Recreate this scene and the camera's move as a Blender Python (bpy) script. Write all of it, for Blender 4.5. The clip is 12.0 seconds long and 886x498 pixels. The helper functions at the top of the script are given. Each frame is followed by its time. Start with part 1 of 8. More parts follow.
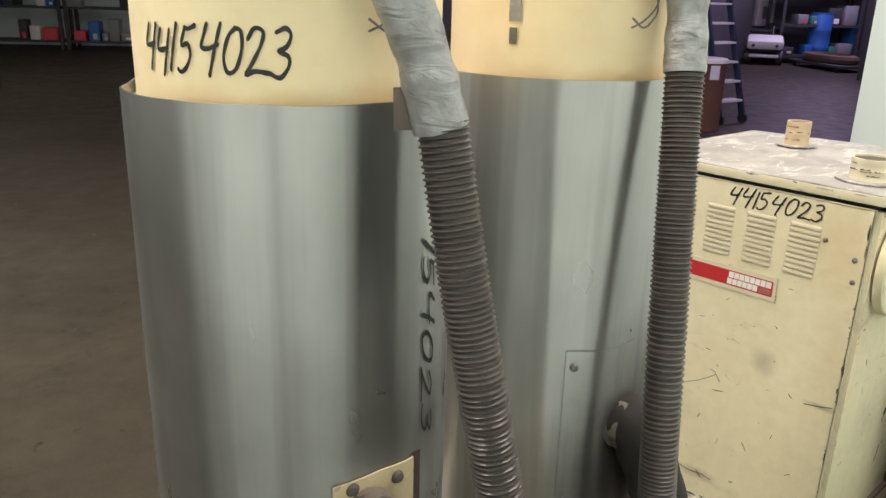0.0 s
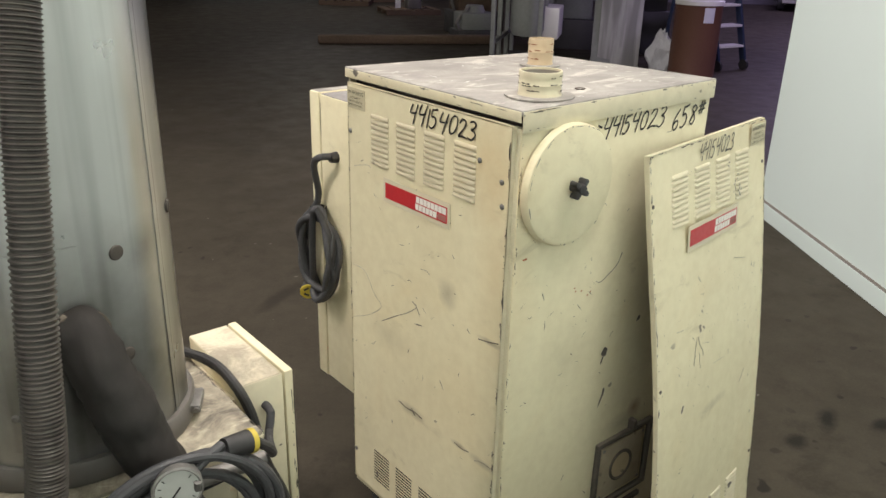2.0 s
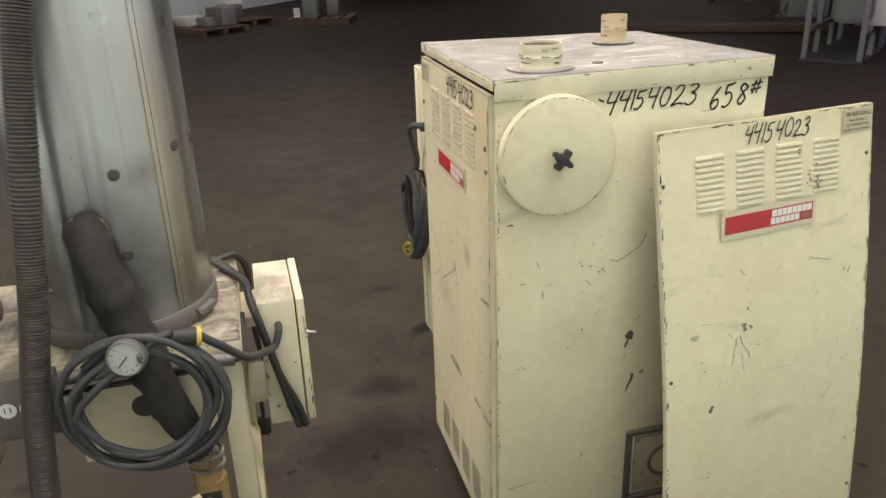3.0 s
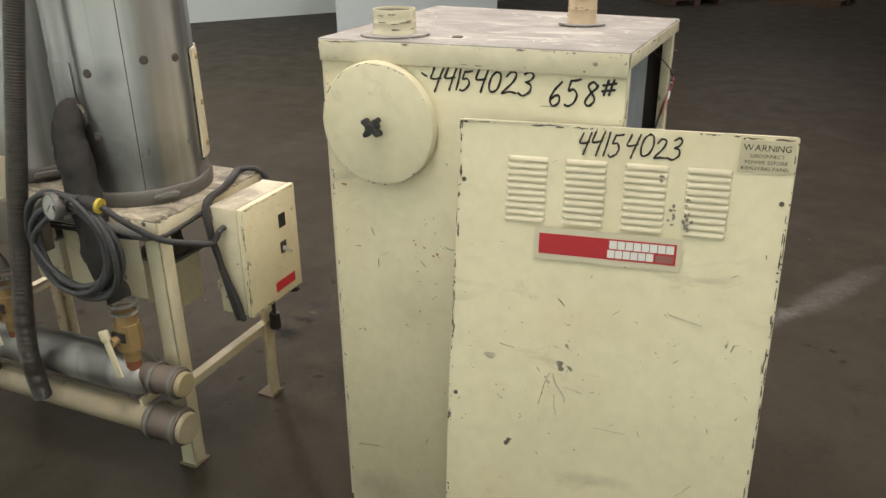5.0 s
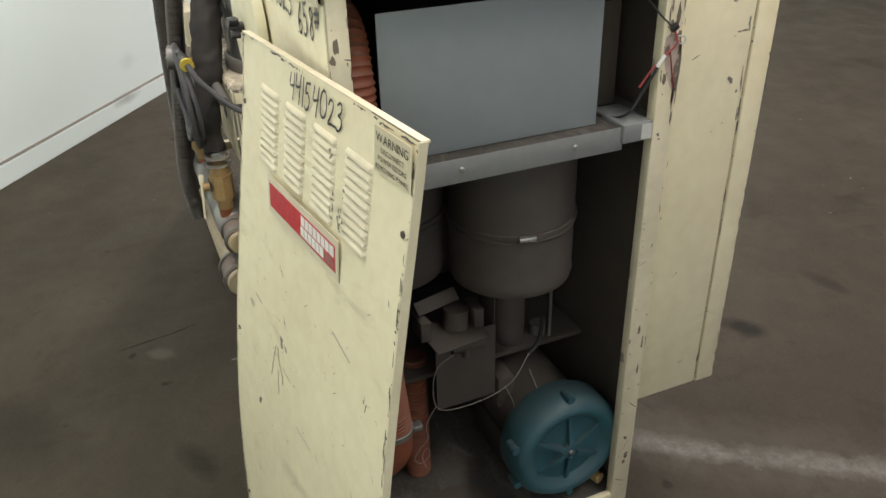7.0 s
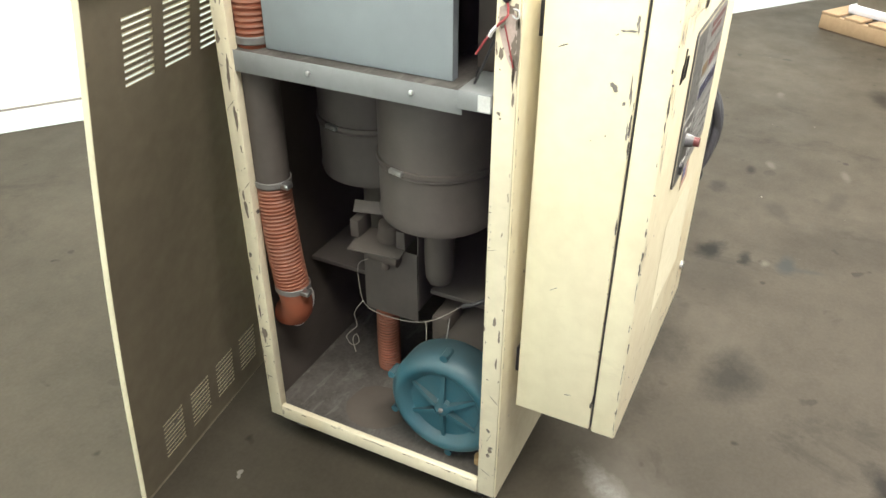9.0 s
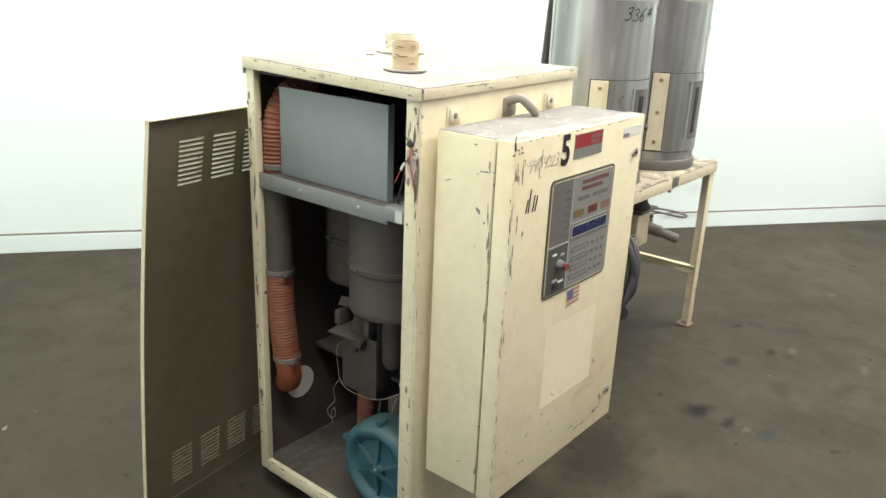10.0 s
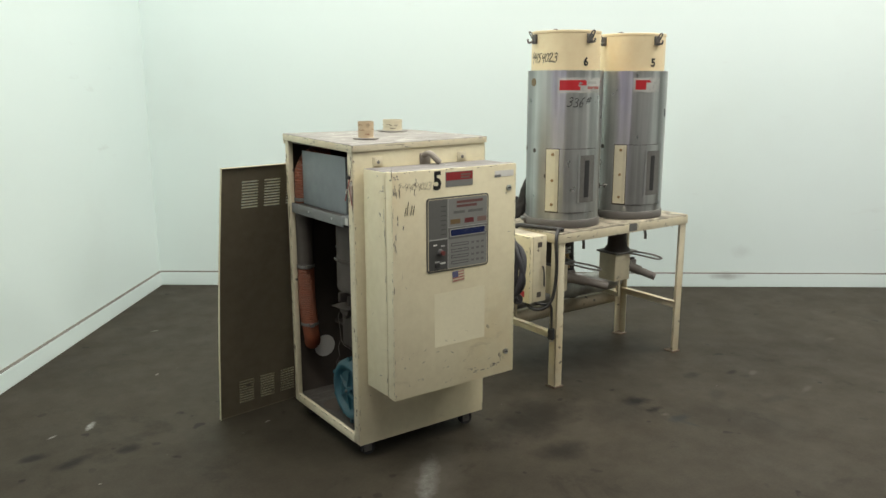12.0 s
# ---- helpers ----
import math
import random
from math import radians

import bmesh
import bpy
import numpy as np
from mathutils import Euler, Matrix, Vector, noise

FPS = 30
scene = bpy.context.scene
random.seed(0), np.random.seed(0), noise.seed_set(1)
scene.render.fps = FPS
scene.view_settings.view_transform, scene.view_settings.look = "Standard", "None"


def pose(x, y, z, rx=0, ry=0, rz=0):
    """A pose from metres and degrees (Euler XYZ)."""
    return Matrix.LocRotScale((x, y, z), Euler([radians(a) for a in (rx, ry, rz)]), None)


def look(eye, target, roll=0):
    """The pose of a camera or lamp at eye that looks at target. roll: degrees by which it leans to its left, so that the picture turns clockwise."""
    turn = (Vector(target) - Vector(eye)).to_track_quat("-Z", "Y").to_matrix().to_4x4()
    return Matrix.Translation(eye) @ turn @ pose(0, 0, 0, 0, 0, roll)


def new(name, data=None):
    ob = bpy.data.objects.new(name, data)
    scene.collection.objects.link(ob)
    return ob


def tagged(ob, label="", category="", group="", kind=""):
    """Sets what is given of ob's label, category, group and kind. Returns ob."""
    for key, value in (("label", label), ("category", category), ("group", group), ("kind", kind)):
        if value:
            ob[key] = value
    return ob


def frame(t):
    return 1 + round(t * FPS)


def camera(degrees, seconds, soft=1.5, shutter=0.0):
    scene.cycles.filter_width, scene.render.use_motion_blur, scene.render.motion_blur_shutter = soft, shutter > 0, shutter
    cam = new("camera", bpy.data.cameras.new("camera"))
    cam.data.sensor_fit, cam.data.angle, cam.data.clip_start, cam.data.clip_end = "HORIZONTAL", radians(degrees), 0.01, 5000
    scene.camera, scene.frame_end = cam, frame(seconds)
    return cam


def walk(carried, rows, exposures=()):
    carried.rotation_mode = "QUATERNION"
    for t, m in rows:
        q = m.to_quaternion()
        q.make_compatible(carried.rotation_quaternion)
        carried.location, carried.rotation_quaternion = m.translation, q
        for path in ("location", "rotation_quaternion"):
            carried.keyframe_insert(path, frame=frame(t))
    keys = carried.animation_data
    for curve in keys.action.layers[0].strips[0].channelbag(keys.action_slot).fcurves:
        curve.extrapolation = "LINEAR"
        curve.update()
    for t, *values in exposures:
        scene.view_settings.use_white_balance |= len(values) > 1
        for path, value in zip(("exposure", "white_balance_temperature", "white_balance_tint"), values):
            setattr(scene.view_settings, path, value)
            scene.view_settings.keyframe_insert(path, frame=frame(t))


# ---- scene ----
cam = camera(59.0, 12.0)
EXPOSURES = [(0, -0.03, 6780, 17), (1.5, -0.09, 6580, 16.5), (2.4, -0.21, 6660, 19), (3.5, -0.17, 6700, 19), (5.5, -0.45, 6760, 20), (6, -0.57, 6760, 20), (7, -0.14, 6540, 19), (8.8, 1.40, 6420, 15), (9.5, 0.92, 6450, 12), (10.5, 0.28, 6450, 13), (11.5, -0.20, 6450, 12), (12, -0.25, 6450, 11)]
PATH = [
    (0, (2.061, 0.791, 1.684), (0.758, -0.591, 1.058), 1.6),
    (0.5, (1.93, 0.845, 1.663), (0.57, -0.423, 0.927), 2.3),
    (1, (1.78, 0.949, 1.638), (0.429, -0.294, 0.844), 0.9),
    (1.5, (1.578, 1.145, 1.632), (0.29, -0.143, 0.808), 0.6),
    (2, (1.341, 1.305, 1.602), (0.153, -0.123, 0.86), 1.5),
    (2.5, (1.066, 1.514, 1.584), (0.131, -0.108, 0.881), 0.9),
    (3, (0.778, 1.757, 1.581), (0.329, -0.039, 0.824), -2.0),
    (3.5, (0.444, 1.87, 1.575), (0.242, 0.046, 0.78), -1.4),
    (3.7, (0.308, 1.914, 1.566), (0.195, 0.089, 0.755), -1.5),
    (5.3, (-0.757, 1.577, 1.539), (0.13, -0.023, 0.731), 0.1),
    (5.5, (-0.841, 1.486, 1.554), (0.128, -0.055, 0.727), 0.6),
    (6, (-1.027, 1.16, 1.532), (0.111, -0.246, 0.68), 2.3),
    (6.5, (-1.235, 0.833, 1.501), (0.138, -0.312, 0.604), 1.1),
    (7, (-1.385, 0.532, 1.487), (0.223, -0.14, 0.504), -1.6),
    (9, (-1.45, -0.757, 1.47), (0.067, -0.011, 0.402), 0.3),
    (9.5, (-1.466, -1.097, 1.497), (0.007, -0.045, 0.647), 2.5),
    (10, (-1.622, -1.444, 1.506), (-0.146, -0.259, 0.86), 2.4),
    (10.5, (-1.673, -1.858, 1.504), (-0.376, -0.44, 0.953), 1.1),
    (11, (-1.788, -2.263, 1.493), (-0.5, -0.779, 1.117), -0.8),
    (11.5, (-1.855, -2.628, 1.524), (-0.636, -1.098, 1.109), -0.9),
    (12, (-1.779, -2.943, 1.52), (-0.645, -1.349, 1.104), -0.1),
]
walk(cam, [(t, look(eye, target, roll)) for t, eye, target, roll in PATH], EXPOSURES)

# ---- light ----
# the white corner of the hall: u runs along the partition, v along the long wall
CORNER = Vector((-0.158, 3.094, 0))
ALONG = Vector((-0.597, -0.802, 0)).normalized()
ACROSS = Vector((0.802, -0.597, 0)).normalized()


def hall(a, b, z=0.0):
    """A place in the hall: a metres along the long wall, b metres out from it."""
    return CORNER + ACROSS * a + ALONG * b + Vector((0, 0, z))


HALL_TURN = math.degrees(math.atan2(ACROSS.y, ACROSS.x))
CEILING = 4.6

world = bpy.data.worlds.new("world")
world.use_nodes = True
world.node_tree.nodes["Background"].inputs[0].default_value = (0.55, 0.6, 0.66, 1)
world.node_tree.nodes["Background"].inputs[1].default_value = 0.12
scene.world = world


def strip_lamp(a, b, power, colour, size_x=2.4, size_y=0.35, turn=0.0):
    data = bpy.data.lights.new("strip_lamp", "AREA")
    data.shape, data.size, data.size_y = "RECTANGLE", size_x, size_y
    data.energy, data.color = power, colour
    ob = new("strip_lamp", data)
    ob.matrix_world = Matrix.Translation(hall(a, b, CEILING - 0.06)) @ pose(0, 0, 0, 0, 0, HALL_TURN + turn)
    return ob


TUBE = (1.0, 0.97, 0.88)
VIOLET = (0.68, 0.58, 1.0)
for a, b, power in ((1.6, 1.5, 124), (5.2, 1.5, 150), (1.6, 4.6, 118), (5.2, 4.6, 118), (9.0, 3.0, 170), (4.2, 9.0, 22), (9.5, 13.5, 70), (4.0, 18.5, 80)):
    strip_lamp(a, b, power, TUBE)
for a, b, power in ((-3.5, 8.0, 200), (-6.0, 15.0, 260), (-9.5, 20.5, 240)):
    strip_lamp(a, b, power, VIOLET)


# ---- materials ----
class Nodes:
    """Shortcuts for one node material."""

    def __init__(self, name):
        self.mat = bpy.data.materials.new(name)
        self.mat.use_nodes = True
        self.tree = self.mat.node_tree
        self.bsdf = self.tree.nodes["Principled BSDF"]
        self.coord = self.tree.nodes.new("ShaderNodeTexCoord").outputs["Object"]

    def add(self, kind, **values):
        node = self.tree.nodes.new(kind)
        for key, value in values.items():
            node.inputs[key.replace("_", " ")].default_value = value
        return node

    def link(self, out, socket):
        self.tree.links.new(out, socket)

    def mapped(self, scale, turn=(0, 0, 0)):
        node = self.tree.nodes.new("ShaderNodeMapping")
        node.inputs["Scale"].default_value = scale
        node.inputs["Rotation"].default_value = turn
        self.link(self.coord, node.inputs["Vector"])
        return node.outputs[0]

    def noise(self, scale, detail=4.0, rough=0.55, where=None, distortion=0.0):
        node = self.add("ShaderNodeTexNoise", Scale=scale, Detail=detail, Roughness=rough, Distortion=distortion)
        self.link(where or self.coord, node.inputs["Vector"])
        return node.outputs["Fac"]

    def ramp(self, value, low, high):
        node = self.tree.nodes.new("ShaderNodeMapRange")
        node.inputs["From Min"].default_value, node.inputs["From Max"].default_value = low, high
        self.link(value, node.inputs["Value"])
        return node.outputs[0]

    def math(self, op, a, b):
        node = self.tree.nodes.new("ShaderNodeMath")
        node.operation = op
        for socket, value in zip(node.inputs, (a, b)):
            if isinstance(value, (int, float)):
                socket.default_value = value
            else:
                self.link(value, socket)
        return node.outputs[0]

    def near(self, place, size):
        """Distance from a place, in its sizes."""
        node = self.tree.nodes.new("ShaderNodeMapping")
        node.vector_type = "TEXTURE"
        node.inputs["Location"].default_value = place
        node.inputs["Scale"].default_value = size
        self.link(self.coord, node.inputs["Vector"])
        out = self.tree.nodes.new("ShaderNodeVectorMath")
        out.operation = "LENGTH"
        self.link(node.outputs[0], out.inputs[0])
        return out.outputs["Value"]

    def mix(self, fac, a, b):
        node = self.tree.nodes.new("ShaderNodeMix")
        node.data_type = "RGBA"
        for socket, value in ((node.inputs[0], fac), (node.inputs[6], a), (node.inputs[7], b)):
            if isinstance(value, (int, float)):
                socket.default_value = value
            elif isinstance(value, tuple):
                socket.default_value = (*value, 1)
            else:
                self.link(value, socket)
        return node.outputs[2]

    def bump(self, height, strength, distance=0.001):
        node = self.add("ShaderNodeBump", Strength=strength, Distance=distance)
        self.link(height, node.inputs["Height"])
        self.link(node.outputs[0], self.bsdf.inputs["Normal"])

    def done(self, colour, rough=0.5, metal=0.0):
        for socket, value in (("Base Color", colour), ("Roughness", rough), ("Metallic", metal)):
            if isinstance(value, tuple):
                self.bsdf.inputs[socket].default_value = (*value, 1)
            elif isinstance(value, (int, float)):
                self.bsdf.inputs[socket].default_value = value
            else:
                self.link(value, self.bsdf.inputs[socket])
        return self.mat


def worn_paint(name, base, dirt, chip=(0.10, 0.085, 0.07), chips=0.735, grime=0.55, rough=0.42, stains=()):
    """Old enamel: faded patches, rubbed-in dirt, small dark nicks and thin scratches."""
    n = Nodes(name)
    wide = n.ramp(n.noise(2.3, 5, 0.6), 0.32, 0.72)
    fine = n.ramp(n.noise(34, 4, 0.6), 0.35, 0.75)
    colour = n.mix(n.math("MULTIPLY", wide, grime), base, tuple(0.55 * x + 0.45 * y for x, y in zip(base, dirt)))
    colour = n.mix(n.math("MULTIPLY", fine, 0.16), colour, dirt)
    stain = n.math("MULTIPLY", n.ramp(n.noise(1.7, 4, 0.6, None, 0.5), 0.52, 0.74), n.ramp(n.noise(13, 4, 0.65), 0.3, 0.65))
    colour = n.mix(n.math("MULTIPLY", stain, 0.78 * grime), colour, (base[0] * 0.88, base[1] * 0.72, base[2] * 0.52))
    smear = n.math("MULTIPLY", n.ramp(n.noise(7, 5, 0.7, n.mapped((1.0, 1.0, 2.2), (0.4, 0.3, 0)), 0.6), 0.60, 0.74), n.ramp(n.noise(2.9, 3), 0.45, 0.6))
    colour = n.mix(n.math("MULTIPLY", smear, 0.38), colour, tuple(0.75 * c for c in dirt))
    ragged = n.noise(9, 6, 0.7)
    for x, y, z, sx, sy, sz, shade, strength in stains:
        spot = n.ramp(n.math("ADD", n.near((x, y, z), (sx, sy, sz)), n.math("MULTIPLY", ragged, 1.5)), 1.9, 0.7)
        colour = n.mix(n.math("MULTIPLY", spot, strength), colour, shade)
    nick = n.ramp(n.noise(26, 2, 0.4), chips, chips + 0.02)
    nick = n.math("MULTIPLY", nick, n.ramp(n.noise(5.0, 2), 0.5, 0.6))
    scratch_a = n.ramp(n.noise(6, 1.5, 0.4, n.mapped((1.0, 1.0, 11.0), (0.5, 0.9, 0.3)), 0.9), 0.80, 0.815)
    scratch_b = n.ramp(n.noise(5, 1.5, 0.4, n.mapped((12.0, 1.0, 1.0), (0.9, 0.2, 0.7)), 0.9), 0.80, 0.815)
    marks = n.math("MAXIMUM", nick, n.math("MULTIPLY", n.math("MAXIMUM", scratch_a, scratch_b), 0.75))
    colour = n.mix(marks, colour, chip)
    n.bump(n.noise(60, 3), 0.06, 0.002)
    return n.done(colour, n.math("ADD", n.math("MULTIPLY", fine, 0.18), rough))


def plain(name, base, rough=0.5, metal=0.0, vary=0.25, scale=18.0, bump=0.1):
    """A plain surface with grain and slow change of tone."""
    n = Nodes(name)
    dark = tuple(c * (1 - vary) for c in base)
    tone = n.ramp(n.noise(scale * 0.15, 4), 0.3, 0.7)
    grain = n.ramp(n.noise(scale * 4, 3), 0.3, 0.7)
    colour = n.mix(n.math("ADD", n.math("MULTIPLY", tone, 0.6), n.math("MULTIPLY", grain, 0.3)), base, dark)
    n.bump(n.noise(scale * 5, 3), bump, 0.002)
    return n.done(colour, n.math("ADD", n.math("MULTIPLY", grain, 0.15), rough - 0.05), metal)


def dusty(name, base, dust=(0.22, 0.19, 0.16), amount=0.6, rough=0.75, scale=9.0):
    """A surface under settled shop dust, thicker on what faces up."""
    n = Nodes(name)
    up = n.tree.nodes.new("ShaderNodeSeparateXYZ")
    n.link(n.tree.nodes.new("ShaderNodeNewGeometry").outputs["Normal"], up.inputs[0])
    fall = n.ramp(up.outputs["Z"], -0.3, 0.9)
    patch = n.ramp(n.noise(scale, 5, 0.65), 0.3, 0.75)
    cover = n.math("MULTIPLY", n.math("ADD", n.math("MULTIPLY", fall, 0.7), n.math("MULTIPLY", patch, 0.55)), amount)
    n.bump(n.noise(70, 3), 0.15, 0.002)
    return n.done(n.mix(cover, base, dust), rough)


def galvanized(name, base, rough, streak, brush, rib=0.35, soot_and_shade=()):
    """Zinc-coated sheet rolled into a drum: soft upright bands painted like reflections, small scratches, dull handled
    patches.
    """
    n = Nodes(name)
    tall = n.noise(6, 1.0, 0.3, n.mapped((1.5, 1.5, 0.05)))
    fine = n.noise(60, 3, 0.6, n.mapped((2.0, 2.0, 0.05)))
    drawn = n.noise(12, 2.0, 0.5, n.mapped((2.0, 2.0, 0.06)))
    spots = n.ramp(n.noise(22, 2, 0.5, n.mapped((1.0, 1.0, 0.45))), 0.3, 0.75)
    handled = n.ramp(n.noise(4.5, 3, 0.5), 0.35, 0.8)
    # on the drums these bands carry dark and bright reflections in the colour
    colour = n.mix(n.ramp(tall, 0.42, 0.56), tuple(c * 0.52 for c in base), base)
    colour = n.mix(n.math("MULTIPLY", n.ramp(drawn, 0.50, 0.60), 0.34), colour, tuple(c * 0.45 for c in base))
    colour = n.mix(n.math("MULTIPLY", n.ramp(fine, 0.5, 0.72), 0.10), colour, tuple(c * 0.5 for c in base))
    colour = n.mix(n.math("MULTIPLY", spots, 0.14), colour, tuple(c * 0.6 for c in base))
    colour = n.mix(n.math("MULTIPLY", handled, 0.30), colour, (0.27, 0.27, 0.245))
    ragged = n.noise(9, 4, 0.6)
    for x, y, z, wide, high, strength in soot_and_shade:
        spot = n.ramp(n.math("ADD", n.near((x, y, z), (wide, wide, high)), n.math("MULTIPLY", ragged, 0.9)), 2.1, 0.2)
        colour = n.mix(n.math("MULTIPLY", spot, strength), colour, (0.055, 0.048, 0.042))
    n.bump(n.math("ADD", n.math("MULTIPLY", tall, streak), n.math("MULTIPLY", fine, brush)), rib, 0.02)
    n.bsdf.inputs["Anisotropic"].default_value = 0.7
    n.bsdf.inputs["Anisotropic Rotation"].default_value = 0.25
    return n.done(colour, n.math("ADD", n.math("ADD", n.math("MULTIPLY", spots, 0.08), n.math("MULTIPLY", handled, 0.10)), rough), 0.82)


CREAM = (0.785, 0.722, 0.505)
M = {}
TAN, SMUT, OCHRE = (0.56, 0.40, 0.20), (0.20, 0.165, 0.115), (0.30, 0.15, 0.05)
M["cream"] = worn_paint("cream_enamel", CREAM, (0.42, 0.34, 0.2), stains=(
    # warm stains beside the louvres, rubbed-in dirt, and rust over the filter frame
    (0.297, 0.20, 1.17, 0.1, 0.10, 0.12, TAN, 0.55), (0.297, 0.225, 0.95, 0.1, 0.07, 0.25, TAN, 0.35), (0.297, 0.16, 0.60, 0.1, 0.14, 0.20, TAN, 0.18),
    (0.297, 0.07, 0.845, 0.1, 0.035, 0.04, SMUT, 0.5), (0.297, -0.06, 0.465, 0.1, 0.06, 0.018, SMUT, 0.55), (0.297, -0.16, 0.64, 0.1, 0.09, 0.05, SMUT, 0.22),
    (0.297, 0.215, 0.463, 0.1, 0.05, 0.012, SMUT, 0.5), (0.297, 0.13, 0.466, 0.1, 0.03, 0.008, SMUT, 0.7), (0.297, 0.215, 0.785, 0.1, 0.04, 0.008, SMUT, 0.7), (0.297, -0.28, 0.30, 0.1, 0.06, 0.10, SMUT, 0.15),
    (-0.205, 0.263, 0.45, 0.028, 0.1, 0.03, OCHRE, 0.8), (-0.15, 0.263, 0.42, 0.07, 0.1, 0.03, SMUT, 0.4), (0.20, 0.263, 0.16, 0.10, 0.1, 0.06, SMUT, 0.35), (0.1, 0.263, 0.70, 0.10, 0.1, 0.09, SMUT, 0.18)))
M["cream_worn"] = worn_paint("cream_enamel_worn", (0.75, 0.685, 0.495), (0.28, 0.235, 0.165), chips=0.68, grime=0.8)


def dusty_top(name, thin, thick, pale, scale=5.5, wiped=0.36):
    """A cream top under dust, wiped through in pale smears."""
    n = Nodes(name)
    patchy = n.ramp(n.noise(scale, 6, 0.68, None, 0.6), 0.40, 0.60)
    smear = n.ramp(n.noise(9, 4, 0.6, n.mapped((1.0, 2.6, 1.0), (0, 0, 0.7)), 0.8), 0.56, 0.66)
    grain = n.ramp(n.noise(120, 3), 0.35, 0.7)
    colour = n.mix(patchy, thin, thick)
    colour = n.mix(n.math("MULTIPLY", smear, wiped), colour, pale)
    colour = n.mix(n.math("MULTIPLY", grain, 0.2), colour, (0.20, 0.185, 0.16))
    n.bump(grain, 0.1, 0.002)
    return n.done(colour, 0.62)


M["cream_dusty"] = dusty_top("cream_under_dust", (0.335, 0.316, 0.288), (0.228, 0.213, 0.196), (0.66, 0.62, 0.55), 6.5, 0.5)
M["box_top"] = dusty_top("grey_dust", (0.245, 0.23, 0.225), (0.175, 0.165, 0.163), (0.50, 0.47, 0.43))
M["table_top"] = dusty_top("cream_under_grime", (0.46, 0.405, 0.30), (0.125, 0.106, 0.084), (0.72, 0.65, 0.49), 10.0, 0.7)
M["smudged_top"] = dusty_top("smudged_cream", (0.60, 0.54, 0.40), (0.33, 0.29, 0.22), (0.74, 0.67, 0.49), 9.0, 0.5)
M["cream_clean"] = plain("cream_cap", (0.80, 0.735, 0.53), 0.45, vary=0.18)
M["flange"] = worn_paint("dirty_flange", (0.62, 0.52, 0.33), (0.32, 0.22, 0.12), chips=0.70, grime=0.8)
M["louvre_dust"] = worn_paint("dusty_louvre", (0.60, 0.535, 0.375), (0.26, 0.22, 0.15), chips=0.70, grime=0.8)
M["chip"] = plain("bare_chip", (0.10, 0.085, 0.07), 0.6)
M["orange_smear"] = plain("orange_smear", (0.46, 0.13, 0.05), 0.6, vary=0.3)
M["chip_brown"] = plain("rubbed_primer", (0.21, 0.17, 0.13), 0.7, vary=0.35, scale=40)
M["gasket"] = dusty("old_gasket", (0.05, 0.044, 0.038), (0.20, 0.17, 0.13), 0.45, 0.8, 22.0)
M["chip_grey"] = plain("bare_primer", (0.22, 0.20, 0.17), 0.6)
M["label_pale"] = plain("clean_paint", (0.787, 0.728, 0.518), 0.45, vary=0.12)
M["scraped_pink"] = plain("scraped_undercoat", (0.60, 0.47, 0.40), 0.7, vary=0.35, scale=70)
M["outlet_tan"] = dusty("dusty_outlet", (0.125, 0.108, 0.085), (0.20, 0.175, 0.14), 0.5, 0.6, 12.0)
M["cap_tan"] = dusty("tan_cap", (0.36, 0.29, 0.16), (0.42, 0.36, 0.25), 0.5, 0.55, 25.0)
M["stub_tan"] = worn_paint("tan_collar", (0.61, 0.49, 0.33), (0.30, 0.20, 0.12), chips=0.66, grime=0.9)
M["button"] = plain("dull_red_button", (0.17, 0.045, 0.04), 0.5, vary=0.2)
M["scratch"] = plain("scratched_paint", (0.45, 0.41, 0.32), 0.6)
M["primer"] = plain("brown_primer", (0.140, 0.116, 0.078), 0.62, vary=0.3, scale=6)
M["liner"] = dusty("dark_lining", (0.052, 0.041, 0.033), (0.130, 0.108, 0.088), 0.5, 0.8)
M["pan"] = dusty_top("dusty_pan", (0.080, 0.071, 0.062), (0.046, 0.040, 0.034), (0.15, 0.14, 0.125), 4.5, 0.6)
M["grey_sheet"] = plain("grey_sheet", (0.262, 0.290, 0.300), 0.5, vary=0.15, scale=6)
M["canister"] = dusty("dusty_canister", (0.054, 0.045, 0.038), (0.120, 0.102, 0.086), 0.58, 0.7, 14.0)
M["orange"] = dusty("orange_silicone", (0.29, 0.062, 0.021), (0.14, 0.080, 0.053), 0.80, 0.65, 13.0)
M["teal"] = dusty("teal_casting", (0.010, 0.092, 0.124), (0.056, 0.078, 0.080), 0.72, 0.5, 16.0)
M["rubber"] = plain("black_rubber", (0.035, 0.034, 0.034), 0.5, vary=0.3)
M["cord"] = plain("grey_cord", (0.06, 0.06, 0.064), 0.5, vary=0.3, scale=30)
M["hose"] = dusty("grey_duct", (0.012, 0.0104, 0.0094), (0.24, 0.21, 0.18), 0.31, 0.36, 30)
M["wrap"] = dusty("black_insulation", (0.011, 0.010, 0.0098), (0.10, 0.082, 0.068), 0.20, 0.8, 15.0)
M["frayed"] = dusty("frayed_tape", (0.10, 0.085, 0.07), (0.26, 0.22, 0.17), 0.7, 0.85, 30.0)
M["yellow"] = plain("yellow_plug", (0.60, 0.46, 0.06), 0.5, vary=0.15)
M["steel"] = plain("bright_steel", (0.6, 0.6, 0.58), 0.3, 0.95, 0.2, 30, 0.05)
M["dull_steel"] = plain("dull_steel", (0.26, 0.25, 0.235), 0.5, 0.6, 0.35, 20, 0.2)
